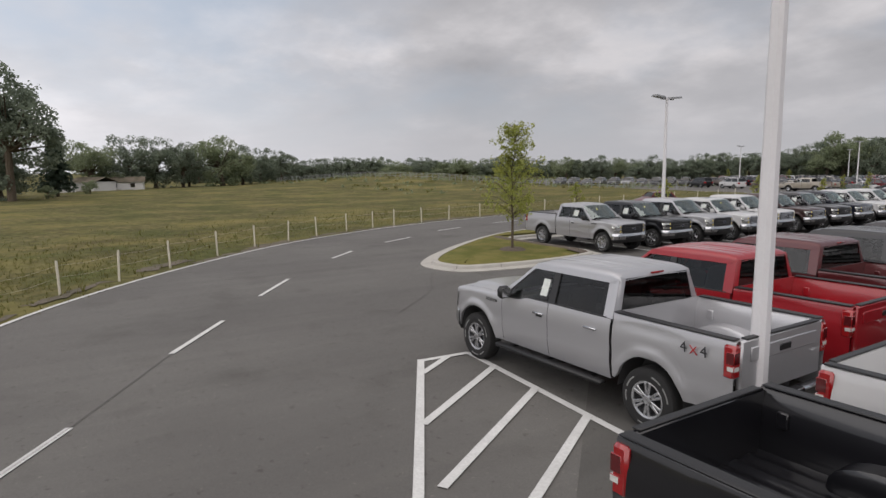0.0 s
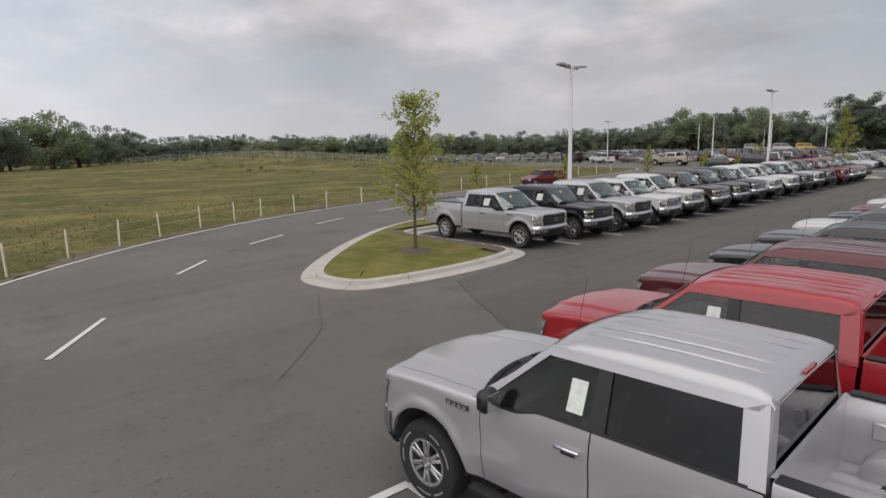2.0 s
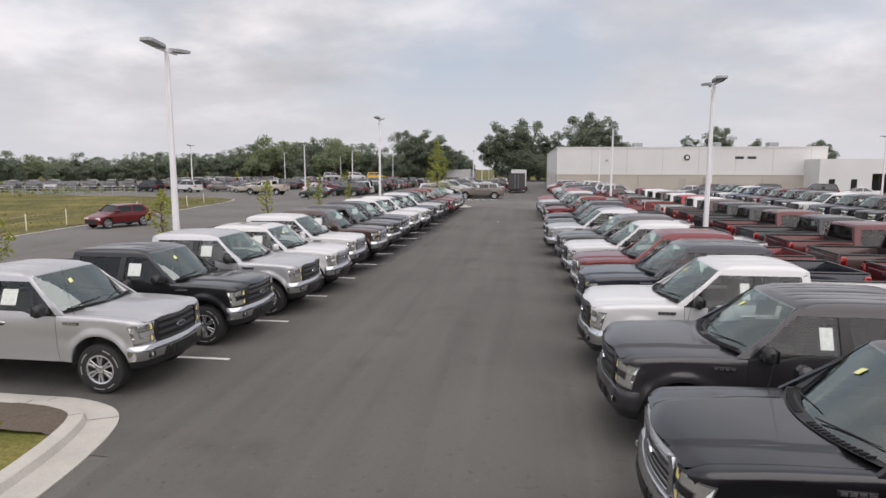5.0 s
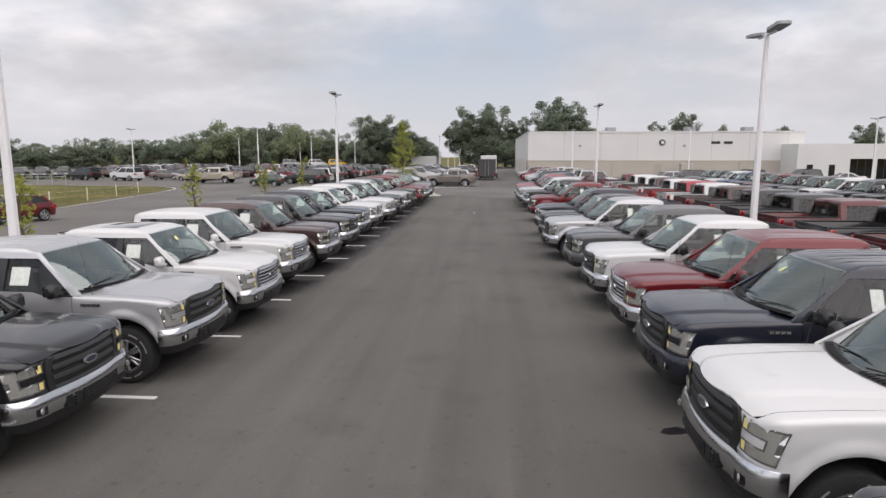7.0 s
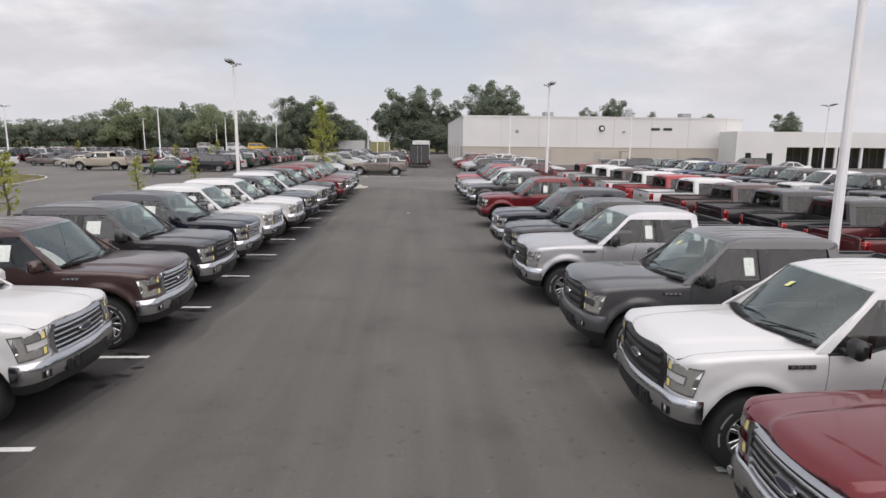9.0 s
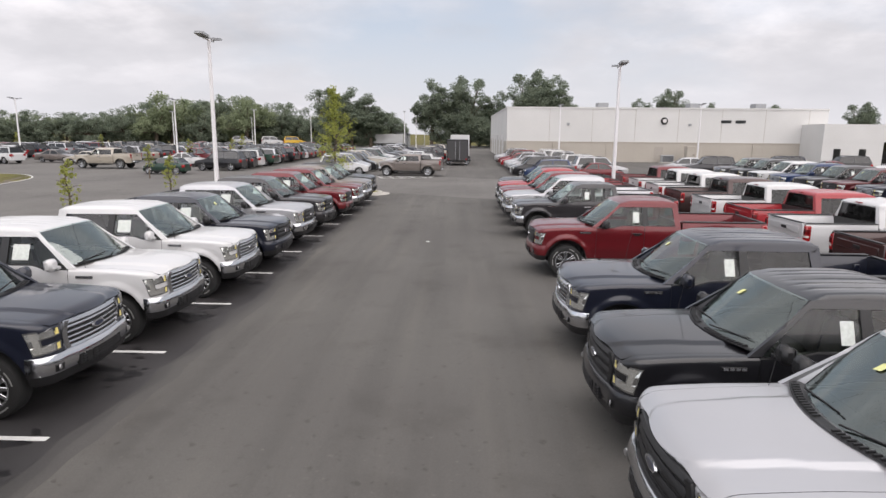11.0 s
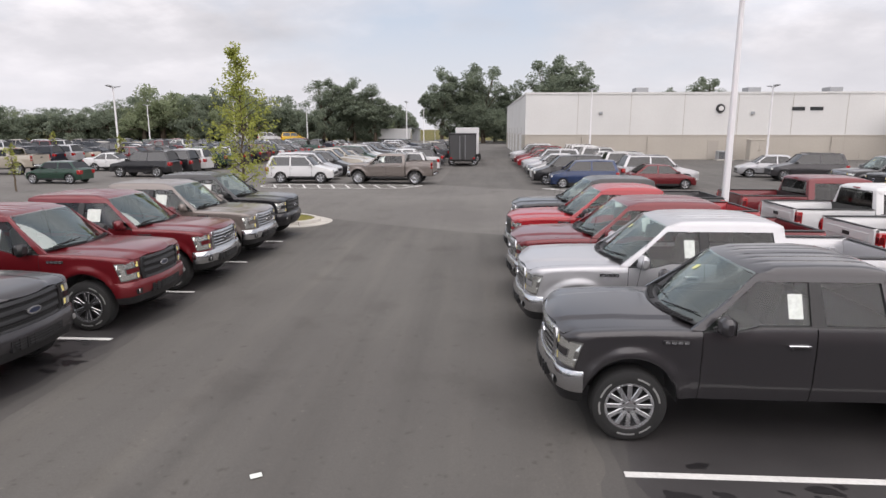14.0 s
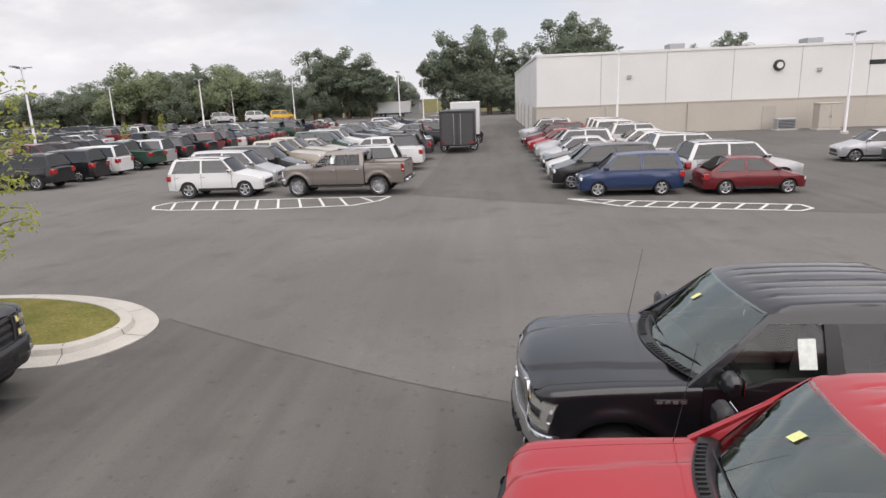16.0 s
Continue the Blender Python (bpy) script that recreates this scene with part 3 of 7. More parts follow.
def pickup(name, crew=True, wheels=None, grille="bars", chrome=True, steps=True, colour="silver"):
    """A full-size pickup truck, nose towards +x, on the ground at its own origin."""
    t = thing(name, "pickup truck", "pickup truck")
    xc = -1.20 if crew else -0.92
    xb = xc - 0.045
    tail = -2.98
    body = PAINTS[colour]

    def P(nm, bm, m, par=None, lab="", **kw):
        if nm in ("front_fender", "front_door", "rear_door", "hood", "roof", "nose"):
            bm.normal_update()
            for f in bm.faces:
                c = f.calc_center_median()
                if f.normal.dot(Vector((0, c.y, c.z - 0.9)) if nm in ("roof", "hood") else Vector((0, c.y, 0))) < 0:
                    f.normal_flip()
        return part(nm, bm, m, par or t, lab, **kw)

    rail = 1.405
    xd = 1.12
    x_b = 0.02 if crew else -0.05
    bright = M_CHROME if chrome else M_TRIM
    inner = bmesh.new()
    for s in (-1, 1):
        bm = bmesh.new()
        front_fender(bm, s, xd)
        P("front_fender", bm, body, by_object=True)
        bm = bmesh.new()
        side_panel(bm, s, x_b + 0.006, xd - 0.008, front_belt, 0.50, 8)
        d = P("front_door", bm, body, by_object=True)
        hb = bmesh.new()
        box(hb, x_b + 0.07, x_b + 0.30, s * 0.995, s * 1.030, 1.125, 1.155, 0.008)
        box(hb, x_b + 0.11, x_b + 0.25, s * 0.978, s * 0.998, 1.085, 1.14, 0.004, mi=1)
        P("door_handle", hb, [M_CHROME if chrome else M_BLACK, M_BLACK], d, "chrome handle" if chrome else "black handle")
        bm = bmesh.new()
        side_panel(bm, s, xc, x_b - 0.006, lambda x: 1.325, 0.50, 8)
        d = P("rear_door", bm, body, by_object=True)
        if crew:
            hb = bmesh.new()
            box(hb, xc + 0.22, xc + 0.45, s * 0.995, s * 1.030, 1.125, 1.155, 0.008)
            P("door_handle", hb, M_CHROME if chrome else M_BLACK, d)
        bm = bmesh.new()
        side_panel(bm, s, tail, xb, lambda x: rail, 0.56, 9, 0.08)
        grid(bm, [[(x, s * 0.80, 0.87), (x, s * 0.81, 1.27), (x, s * 0.86, 1.39), (x, s * 0.885, 1.425)] for x in (tail, -2.5, -AX, -1.4, xb)], flip=s > 0)
        rows = []
        for k in range(13):
            a = math.pi * k / 12
            cx, cz = -AX - 0.44 * math.cos(a), 0.87 + 0.26 * math.sin(a) ** 0.7
            rows.append([(cx, s * 0.82, cz), (cx, s * 0.60, cz), (-AX - 0.40 * math.cos(a), s * 0.57, 0.87 + 0.22 * math.sin(a) ** 0.7), (-AX - 0.38 * math.cos(a), s * 0.565, 0.86)])
        grid(bm, rows, flip=s < 0)
        for xx in (tail + 0.25, xb - 0.25):
            box(bm, xx - 0.05, xx + 0.05, s * 0.775, s * 0.815, 1.14, 1.28, 0.01)
        bs = P("bed_side", bm, body, by_object=True)
        bm = bmesh.new()
        box(bm, tail + 0.02, xb - 0.01, s * 0.85, s * 0.972, rail + 0.027, rail + 0.046, 0.008)
        P("rail_cap", bm, M_BLACK, bs)
        for xo in (AX, -AX):
            m0 = Matrix.Translation((xo, s * 0.95, ARCH_Z))
            lathe(inner, [(ARCH - 0.005, 0.0), (ARCH - 0.005, 0.42), (0.0, 0.42)], 18, m=m0 if s < 0 else m0 @ Matrix.Rotation(math.pi, 4, "Z"))
        # cab side above the belt
        bm = bmesh.new()
        slab(bm, [(1.235, 1.275), (1.10, 1.275), (0.53, 1.772), (0.48, 1.838)], s, 0.05)
        slab(bm, [(0.53, 1.772), (xc + 0.12, 1.772), (xc + 0.055, 1.838), (0.48, 1.838)], s, 0.05)
        xq = xc + (0.16 if crew else 0.13)
        slab(bm, [(xq, 1.325), (xc - 0.005, 1.325), (xc + 0.055, 1.838), (xq + 0.05, 1.772)], s, 0.05)
        slab(bm, [(x_b + 0.05, 1.325), (x_b - 0.10, 1.325), (x_b - 0.07, 1.772), (x_b + 0.05, 1.772)], s, 0.02, 1, 0.002)
        slab(bm, [(x_b + 0.05, 1.308), (xc + 0.1, 1.308), (xc + 0.1, 1.338), (x_b + 0.05, 1.338)], s, 0.03, 1, 0.004)
        slab(bm, [(0.52, 1.305), (x_b + 0.04, 1.308), (x_b + 0.04, 1.338), (0.50, 1.335)], s, 0.03, 1, 0.004)
        slab(bm, [(1.12, 1.245), (0.74, 1.245), (0.52, 1.305), (0.50, 1.335), (0.75, 1.272), (1.10, 1.272)], s, 0.03, 1, 0.006)
        rows = []
        for k in range(9):
            u = k / 8
            a = Vector(shield_point(s * 1.0, u))
            z = max(1.275, min(1.838, a.z))
            b = Vector((lerp(1.235, 0.48, (z - 1.275) / 0.563), s * green_y(z), z))
            m_ = a.lerp(b, 0.5) + Vector((0.012, s * 0.004, 0.012))
            rows.append([a + Vector((0.004, 0, 0.004)), m_, b])
        grid(bm, rows, flip=s < 0)
        rows = []
        for k in range(6):
            u = k / 5
            z = lerp(1.325, 1.845, u)
            xo, xi = lerp(xc - 0.005, xc + 0.055, u), lerp(xc - 0.010, xc + 0.030, u)
            yo, yi = green_y(min(z, 1.838)), lerp(0.79, 0.655, u)
            rows.append([(xo + 0.03, s * (yo + 0.001), z), (xo + 0.004, s * (yo - 0.012), z), (lerp(xo, xi, 0.4) - 0.008, s * lerp(yo, yi, 0.45), z), (xi, s * yi, z)])
        grid(bm, rows, flip=s < 0)
        P("cab_side", bm, [body, M_BLACK], by_object=True)
        bm = bmesh.new()
        side_glass(bm, [(1.10, 1.262), (0.74, 1.262), (0.50, 1.325), (x_b + 0.04, 1.325), (x_b + 0.04, 1.81), (0.48, 1.81)], s)
        P("front_side_window", bm, M_GLASS)
        bm = bmesh.new()
        side_glass(bm, [(x_b - 0.08, 1.325), (xq - 0.02, 1.325), (xq + 0.03, 1.81), (x_b - 0.06, 1.81)], s)
        P("rear_side_window", bm, M_SIDE_DARK if crew else M_GLASS)
        bm = bmesh.new()
        box(bm, 0.86, 1.00, s * 0.99, s * 1.205, 1.265, 1.465, 0.045)
        box(bm, 0.90, 0.99, s * 0.92, s * 1.02, 1.265, 1.325, 0.012)
        box(bm, 0.852, 0.862, s * 1.02, s * 1.18, 1.295, 1.44, 0.0, mi=1)
        P("mirror", bm, [body if grille == "chrome" else M_BLACK, M_CHROME], by_object=grille == "chrome")
        # headlight: a bracket open towards the grille, a dark bowl with bright facets and amber inner ends
        bm = bmesh.new()

        def lamp_point(u, v, off):
            b = v / 8
            w = u / 10 * lerp(0.80, 1.0, b)
            x, y = corner(lerp(6.0, 84.0, w), off, off)
            return (x - 0.02 * b * b * b, s * y, lerp(0.835, 1.138, b) - 0.014 * w)

        us = [0, 0.4, 1.5, 1.9, 3.4, 5.0, 6.0, 6.5, 7.5, 8.5, 9.6, 10]
        vs_ = [0, 0.5, 2.6, 3.0, 4.0, 5.0, 5.4, 7.5, 8]
        lv = {}
        for i, u in enumerate(us):
            for j, v in enumerate(vs_):
                if not (j == 4 and i < 6):
                    lv[i, j] = bm.verts.new(lamp_point(u, v, 0.010 + (0.010 if (i in (4, 10) and j in (2, 6)) or (i == 4 and j in (1, 7)) else 0.0)))
        for i in range(len(us) - 1):
            for j in range(len(vs_) - 1):
                if j in (3, 4) and i < 6:
                    continue
                q = (lv[i, j], lv[i + 1, j], lv[i + 1, j + 1], lv[i, j + 1])
                f = bm.faces.new(q if s > 0 else q[::-1])
                row = j in (1, 6)
                if row and i == 1:
                    f.material_index = 2
                elif (row and i in (3, 4, 5, 6)) or (i in (7, 8, 9) and 1 <= j <= 6 and not (i == 9 and j in (3, 4))):
                    f.material_index = 0
                else:
                    f.material_index = 1
        P("headlight", bm, [M_HEADLAMP, M_BOWL, M_AMBER], smooth=False)
        bm = bmesh.new()
        box(bm, tail - 0.012, tail + 0.13, s * 0.865, s * 1.003, 1.00, 1.385, 0.025)
        box(bm, tail - 0.018, tail + 0.07, s * 0.90, s * 1.008, 1.09, 1.15, 0.006, mi=1)
        box(bm, tail - 0.017, tail + 0.085, s * 0.90, s * 1.007, 1.17, 1.31, 0.006, mi=2)
        P("tail_light", bm, [M_TAIL, M_LENS, M_TAILDARK])
        if steps:
            bm = bmesh.new()
            box(bm, -1.12, 1.22, s * 0.93, s * 1.06, 0.40, 0.46, 0.02)
            for xx in (-0.8, 0.1, 0.95):
                box(bm, xx - 0.03, xx + 0.03, s * 0.60, s * 0.95, 0.42, 0.45)
            P("running_board", bm, M_BLACK)
        bm = bmesh.new()
        box(bm, 1.25, 1.53, s * 0.985, s * 1.004, 1.130, 1.172, 0.003)
        for k in range(4):
            box(bm, 1.262 + k * 0.066, 1.312 + k * 0.066, s * 0.99, s * 1.010, 1.137, 1.165, 0.0, mi=1)
        P("fender_badge", bm, [M_BLACK, M_BADGE])
        # paper in the front window
        bm = bmesh.new()
        x0 = x_b + 0.12
        pw = 0.15 if s > 0 else 0.28
        side_glass(bm, [(x0, 1.40), (x0 + pw, 1.40), (x0 + pw, 1.65), (x0, 1.65)], s)
        bmesh.ops.translate(bm, verts=bm.verts, vec=(0, s * 0.003, 0))
        P("window_sheet", bm, M_PAPER, None, "white paper sheet on the window", smooth=False)
    bmesh.ops.delete(inner, geom=[v for v in inner.verts if v.co.z < 0.42], context="VERTS")
    # hood with a raised middle, meeting the fenders in a narrow joint
    bm = bmesh.new()
    rows = []
    for k in range(19):
        u = (k / 18) ** 0.85
        row = []
        for j in range(-20, 21):
            v = j / 20
            xe = lerp(1.30 - 0.22 * v * v, plan_x(0.80 * v) - 0.006, u)
            y = v * (hood_side(xe) - 0.006)
            a = abs(v)
            t_ = min(1.0, max(0.0, (0.72 - 0.13 * u - a) / 0.03))
            bulge = 0.024 * t_ * t_ * (3 - 2 * t_) * (1 if u < 0.7 else 1 - (u - 0.7) / 0.3 * 0.45)
            row.append((xe, y, hood_z(xe, y) + bulge))
        rows.append(row)
    rows.append([(x - 0.012, y, z - 0.022) for x, y, z in rows[-1]])
    grid(bm, rows, flip=True)
    P("hood", bm, body, by_object=True)
    bm = bmesh.new()
    line = plan_line(-0.012, -0.012)
    grid(bm, [[(x - 0.02, y, min(1.20, hood_z(x, y)) - 0.008) for x, y in line], [(x, y, min(1.20, hood_z(x, y)) - 0.03) for x, y in line], [(x, y, 0.95) for x, y in line], [(x, y, 0.76) for x, y in line], [(x - 0.1, y * 0.95, 0.75) for x, y in line]])
    bm.normal_update()
    for f in bm.faces:
        c = f.calc_center_median()
        if f.normal.dot(Vector((c.x - 2.0, c.y, 0))) < 0:
            f.normal_flip()
    part("nose", bm, body, t, by_object=True)
    # roof with stamped ribs
    bm = bmesh.new()
    rows = []
    xs = [0.62, 0.53, 0.43, 0.30, -0.1, -0.5, xc + 0.26, xc + 0.14, xc + 0.06, xc + 0.03]
    zs = [1.860, 1.893, 1.917, 1.935, 1.950, 1.950, 1.938, 1.925, 1.885, 1.83]
    ys = sorted({round(s * v, 3) for v in (0, 0.03, 0.05, 0.105, 0.155, 0.22, 0.235, 0.255, 0.31, 0.36, 0.43, 0.445, 0.465, 0.53, 0.60, 0.66) for s in (-1, 1)})
    for n, (x, z) in enumerate(zip(xs, zs)):
        zr = min(z - 0.022, 1.868)
        xo = x - (0.08 if n < 3 else 0.0)
        row = [(xo, -0.748, min(1.838, zr - 0.014)), (xo, -0.738, zr), (xo, -0.712, lerp(zr, z - 0.020, 0.62))]
        for y in ys:
            rib = 0.0
            if 2 < n < 7:
                rib = -0.014 if min(abs(abs(y) - c) for c in (0.04, 0.24, 0.45)) < 0.014 else 0.0
            row.append((x - 0.07 * (y / 0.7) ** 2 * (1 if n < 3 else 0), y, z - 0.020 * (y / 0.7) ** 2 + rib))
        row += [(xo, 0.712, lerp(zr, z - 0.020, 0.62)), (xo, 0.738, zr), (xo, 0.748, min(1.838, zr - 0.014))]
        rows.append(row)
    grid(bm, rows)
    P("roof", bm, body, by_object=True)
    # glass
    bm = bmesh.new()
    grid(bm, [[shield_point(j / 6, k / 6) for j in range(-6, 7)] for k in range(7)])
    for f in bm.faces:
        f.normal_update()
        if f.normal.x < 0:
            f.normal_flip()
    P("windshield", bm, M_SHIELD)
    bm = bmesh.new()
    grid(bm, [[(lerp(xc - 0.004, xc + 0.035, u), v * lerp(0.80, 0.665, u), lerp(1.35, 1.84, u)) for v in (-1, -0.34, -0.33, 0.33, 0.34, 1)] for u in (0, 0.5, 1)])
    for f in bm.faces:
        f.normal_update()
        if f.normal.x > 0:
            f.normal_flip()
    P("rear_window", bm, M_PRIVACY)
    bm = bmesh.new()
    grid(bm, [[(xc - 0.005, -0.93, 0.75), (xc - 0.005, 0.93, 0.75)], [(xc, -0.93, 1.325), (xc, 0.93, 1.325)], [(xc + 0.01, -0.88, 1.37), (xc + 0.01, 0.88, 1.37)]])
    P("cab_back", bm, body, by_object=True)
    bm = bmesh.new()
    box(bm, xc + 0.02, xc + 0.05, -0.13, 0.13, 1.862, 1.89, 0.006)
    P("brake_light", bm, M_TAIL)
    # cowl with slots and the wipers
    bm = bmesh.new()
    rows = []
    for u in (0, 0.5, 1):
        rows.append([(lerp(1.25 - 0.24 * v * v, 1.42 - 0.24 * v * v, u), v * 0.87, 1.300 - 0.012 * v * v + (0.034 if u == 0.5 else 0.030 * u)) for v in [j / 8 for j in range(-8, 9)]])
    grid(bm, rows, flip=True)
    for k in range(30):
        v = -0.86 + 1.72 * k / 29
        if abs(v) > 0.10:
            box(bm, 1.335 - 0.24 * v * v, 1.40 - 0.24 * v * v, v * 0.87 - 0.009, v * 0.87 + 0.009, 1.315, 1.347)
    for y0, y1 in ((-0.66, -0.04), (0.06, 0.70)):
        a, b = shield_point(y0 / 0.86, 0.03), shield_point(y1 / 0.86, 0.12)
        tube(bm, (a[0] + 0.03, a[1], a[2] + 0.03), (b[0] + 0.03, b[1], b[2] + 0.02), 0.009, 0.006, 5)
    P("cowl", bm, M_BLACK)
    # grille
    gm = M_SATIN if grille == "chrome" else (M_TRIM if grille == "grey" else M_BLACK)
    def bow(bm_, y0, y1, z0, z1, d0, d1, bev, tilt=0.12):
        """A bar across the grille that follows its curve."""
        n = 6
        rows = []
        for j in range(n + 1):
            y = lerp(y0, y1, j / n)
            x = plan_x(y)
            rows.append([(x + d0, y, z0), (x + d1 - bev, y, z0), (x + d1, y, z0 + bev), (x + d1 - (z1 - z0) * tilt, y, z1 - bev), (x + d1 - (z1 - z0) * tilt - bev, y, z1), (x + d0, y, z1)])
        vv = grid(bm_, rows, closed=True)
        bm_.faces.new(vv[0])
        bm_.faces.new(vv[-1][::-1])

    bm = bmesh.new()
    bow(bm, -0.58, 0.58, 0.80, 1.14, -0.06, 0.001, 0.004, 0.02)
    for k in range(10):
        z = 0.835 + 0.03 * k
        bow(bm, -0.55, 0.55, z - 0.005, z + 0.005, -0.02, 0.007, 0.001, 0.0)
    bmesh.ops.recalc_face_normals(bm, faces=bm.faces)
    gr = P("grille", bm, M_BLACK)

    bm = bmesh.new()
    bow(bm, -0.575, 0.575, 1.108, 1.164, -0.06, 0.026, 0.016, 0.3)
    bow(bm, -0.545, 0.545, 0.782, 0.832, -0.06, 0.030, 0.014)
    for s in (-1, 1):
        # side of the frame: widest at mid height, drawn in above and below
        yv = [(0.79, 0.505, 0.575), (0.90, 0.545, 0.622), (1.02, 0.555, 0.632), (1.09, 0.54, 0.615), (1.158, 0.515, 0.585)]
        rows = [[(plan_x(yo) - 0.10, s * yo, z), (plan_x(yo) + 0.018, s * yo, z), (plan_x(yo) + 0.030, s * (yo - 0.02), z), (plan_x(yi) + 0.026, s * (yi + 0.01), z), (plan_x(yi) - 0.03, s * yi, z)] for z, yi, yo in yv]
        grid(bm, rows, flip=s > 0)
    if grille == "chrome":
        for z in (0.872, 0.938, 1.004, 1.070):
            bow(bm, -0.54, 0.54, z - 0.017, z + 0.017, -0.05, 0.012, 0.008)
    else:
        for z in (0.922, 1.032):
            bow(bm, -0.54, 0.54, z - 0.036, z + 0.036, -0.05, 0.022, 0.014)
    bmesh.ops.recalc_face_normals(bm, faces=bm.faces)
    P("grille_frame", bm, gm, gr, {"chrome": "chrome grille frame and bars", "grey": "grey plastic grille frame"}.get(grille, "black grille frame"))
    bm = bmesh.new()
    turn = Matrix.Translation((2.765, 0, 0.975)) @ Matrix.Rotation(math.pi / 2, 4, "Z")
    lathe(bm, [(0.0, -0.012), (0.118, -0.012), (0.122, 0.012), (0.0, 0.012)], 20, m=turn @ Matrix.Diagonal((1, 1, 0.42, 1)))
    lathe(bm, [(0.0, -0.017), (0.098, -0.017), (0.098, -0.010)], 20, m=turn @ Matrix.Diagonal((1, 1, 0.32, 1)), mi=1)
    P("oval_badge", bm, [M_BADGE, M_BADGE_BLUE], gr)
    # front bumper with its dark middle, fog lamp pockets and lower lip
    bm = bmesh.new()
    rings = []
    for ox, oy, z in ((-0.03, -0.02, 0.798), (0.040, 0.006, 0.798), (0.058, 0.012, 0.782), (0.088, 0.022, 0.690), (0.080, 0.018, 0.610), (0.050, 0.010, 0.560), (-0.02, -0.02, 0.556)):
        rings.append([(x, y, z) for x, y in plan_line(ox, oy)])
    grid(bm, rings)
    n_up = len(bm.faces)
    rings = []
    for ox, oy, z in ((0.045, -0.005, 0.562), (0.035, -0.02, 0.500), (0.0, -0.06, 0.430), (-0.12, -0.12, 0.415)):
        rings.append([(x, y, z) for x, y in plan_line(ox, oy)])
    grid(bm, rings, mi=1)
    bmesh.ops.recalc_face_normals(bm, faces=bm.faces)
    for f in bm.faces:
        c = f.calc_center_median()
        if f.normal.dot(Vector((c.x - 2.0, c.y, c.z - 0.62))) < 0:
            f.normal_flip()
    for k in range(8):
        y0, y1 = -0.46 + 0.115 * k, -0.46 + 0.115 * (k + 1)
        x = plan_x((y0 + y1) / 2)
        box(bm, x + 0.02, x + 0.090, y0, y1, 0.548, 0.690, mi=1)
    for z in (0.585, 0.62, 0.655):
        for y0, y1 in ((-0.42, -0.2), (-0.2, 0.2), (0.2, 0.42)):
            x = plan_x((y0 + y1) / 2)
            box(bm, x + 0.05, x + 0.096, y0, y1, z - 0.006, z + 0.006, mi=3)
    for s in (-1, 1):
        for d0, d1 in ((14, 24), (24, 33)):
            (xa, ya), (xb_, yb_) = corner(d0, 0.075, 0.016), corner(d1, 0.075, 0.016)
            q = [bm.verts.new(p) for p in ((xa + 0.012, s * ya, 0.588), (xb_ + 0.012, s * yb_, 0.592), (xb_ + 0.012, s * yb_, 0.690), (xa + 0.012, s * ya, 0.684))]
            f = bm.faces.new(q if s > 0 else q[::-1])
            f.material_index = 1
        xa, ya = corner(24, 0.075, 0.016)
        lathe(bm, [(0.0, -0.022), (0.034, -0.018), (0.040, 0.0)], 12, m=Matrix.Translation((xa + 0.012, s * ya, 0.640)) @ Matrix.Rotation(math.pi / 2 - s * 0.35, 4, "Z") @ Matrix.Rotation(math.pi, 4, "Z") @ Matrix.Rotation(math.pi, 4, "Z"), mi=2)
    P("front_bumper", bm, [bright if chrome else body, M_BLACK, M_REFLECTOR, M_TRIM], None, "chrome bumper" if chrome else "bumper in body colour", by_object=not chrome)
    # bed floor, bulkhead, tailgate, rear bumper
    bm = bmesh.new()
    rows = []
    for k in range(33):
        y = -0.80 + 1.6 * k / 32
        z = 0.885 if k % 4 < 2 else 0.865
        rows.append([(tail + 0.05, y, z), (xb, y, z)])
    grid(bm, rows, flip=True)
    grid(bm, [[(xb, -0.88, 0.86), (xb, 0.88, 0.86)], [(xb, -0.90, 1.43), (xb, 0.90, 1.43)], [(xb + 0.03, -0.90, 1.43), (xb + 0.03, 0.90, 1.43)], [(xb + 0.03, -0.90, 0.86), (xb + 0.03, 0.90, 0.86)]])
    P("bed_floor", bm, body, by_object=True)
    bm = bmesh.new()
    box(bm, tail - 0.015, tail + 0.055, -0.86, 0.86, 0.76, 1.425, 0.02)
    box(bm, tail - 0.03, tail - 0.01, -0.70, 0.70, 1.16, 1.33, 0.01)
    tg = P("tailgate", bm, body, by_object=True)
    bm = bmesh.new()
    box(bm, tail - 0.02, tail + 0.06, -0.78, 0.78, 1.425, 1.445, 0.006)
    box(bm, tail - 0.04, tail - 0.02, -0.12, 0.12, 1.20, 1.28, 0.008)
    P("tailgate_cap", bm, M_BLACK, tg)
    bm = bmesh.new()
    box(bm, tail - 0.15, tail - 0.0, -0.94, 0.94, 0.57, 0.71, 0.03)
    box(bm, tail - 0.155, tail - 0.02, -0.28, 0.28, 0.60, 0.715, 0.01, mi=1)
    P("rear_bumper", bm, [bright, M_BLACK])
    # dark cabin and underside
    bm = inner
    box(bm, xc + 0.03, 1.10, -0.88, 0.88, 0.56, 0.86)
    box(bm, 0.84, 1.18, -0.84, 0.84, 0.80, 1.27, 0.05)
    for s in (-1, 1):
        box(bm, xc + 0.03, 1.12, s * 0.86, s * 0.90, 0.60, 1.24)
    box(bm, 1.10, 2.5, -0.40, 0.40, 0.55, 1.02)
    box(bm, tail + 0.1, xc, -0.40, 0.40, 0.50, 0.82)
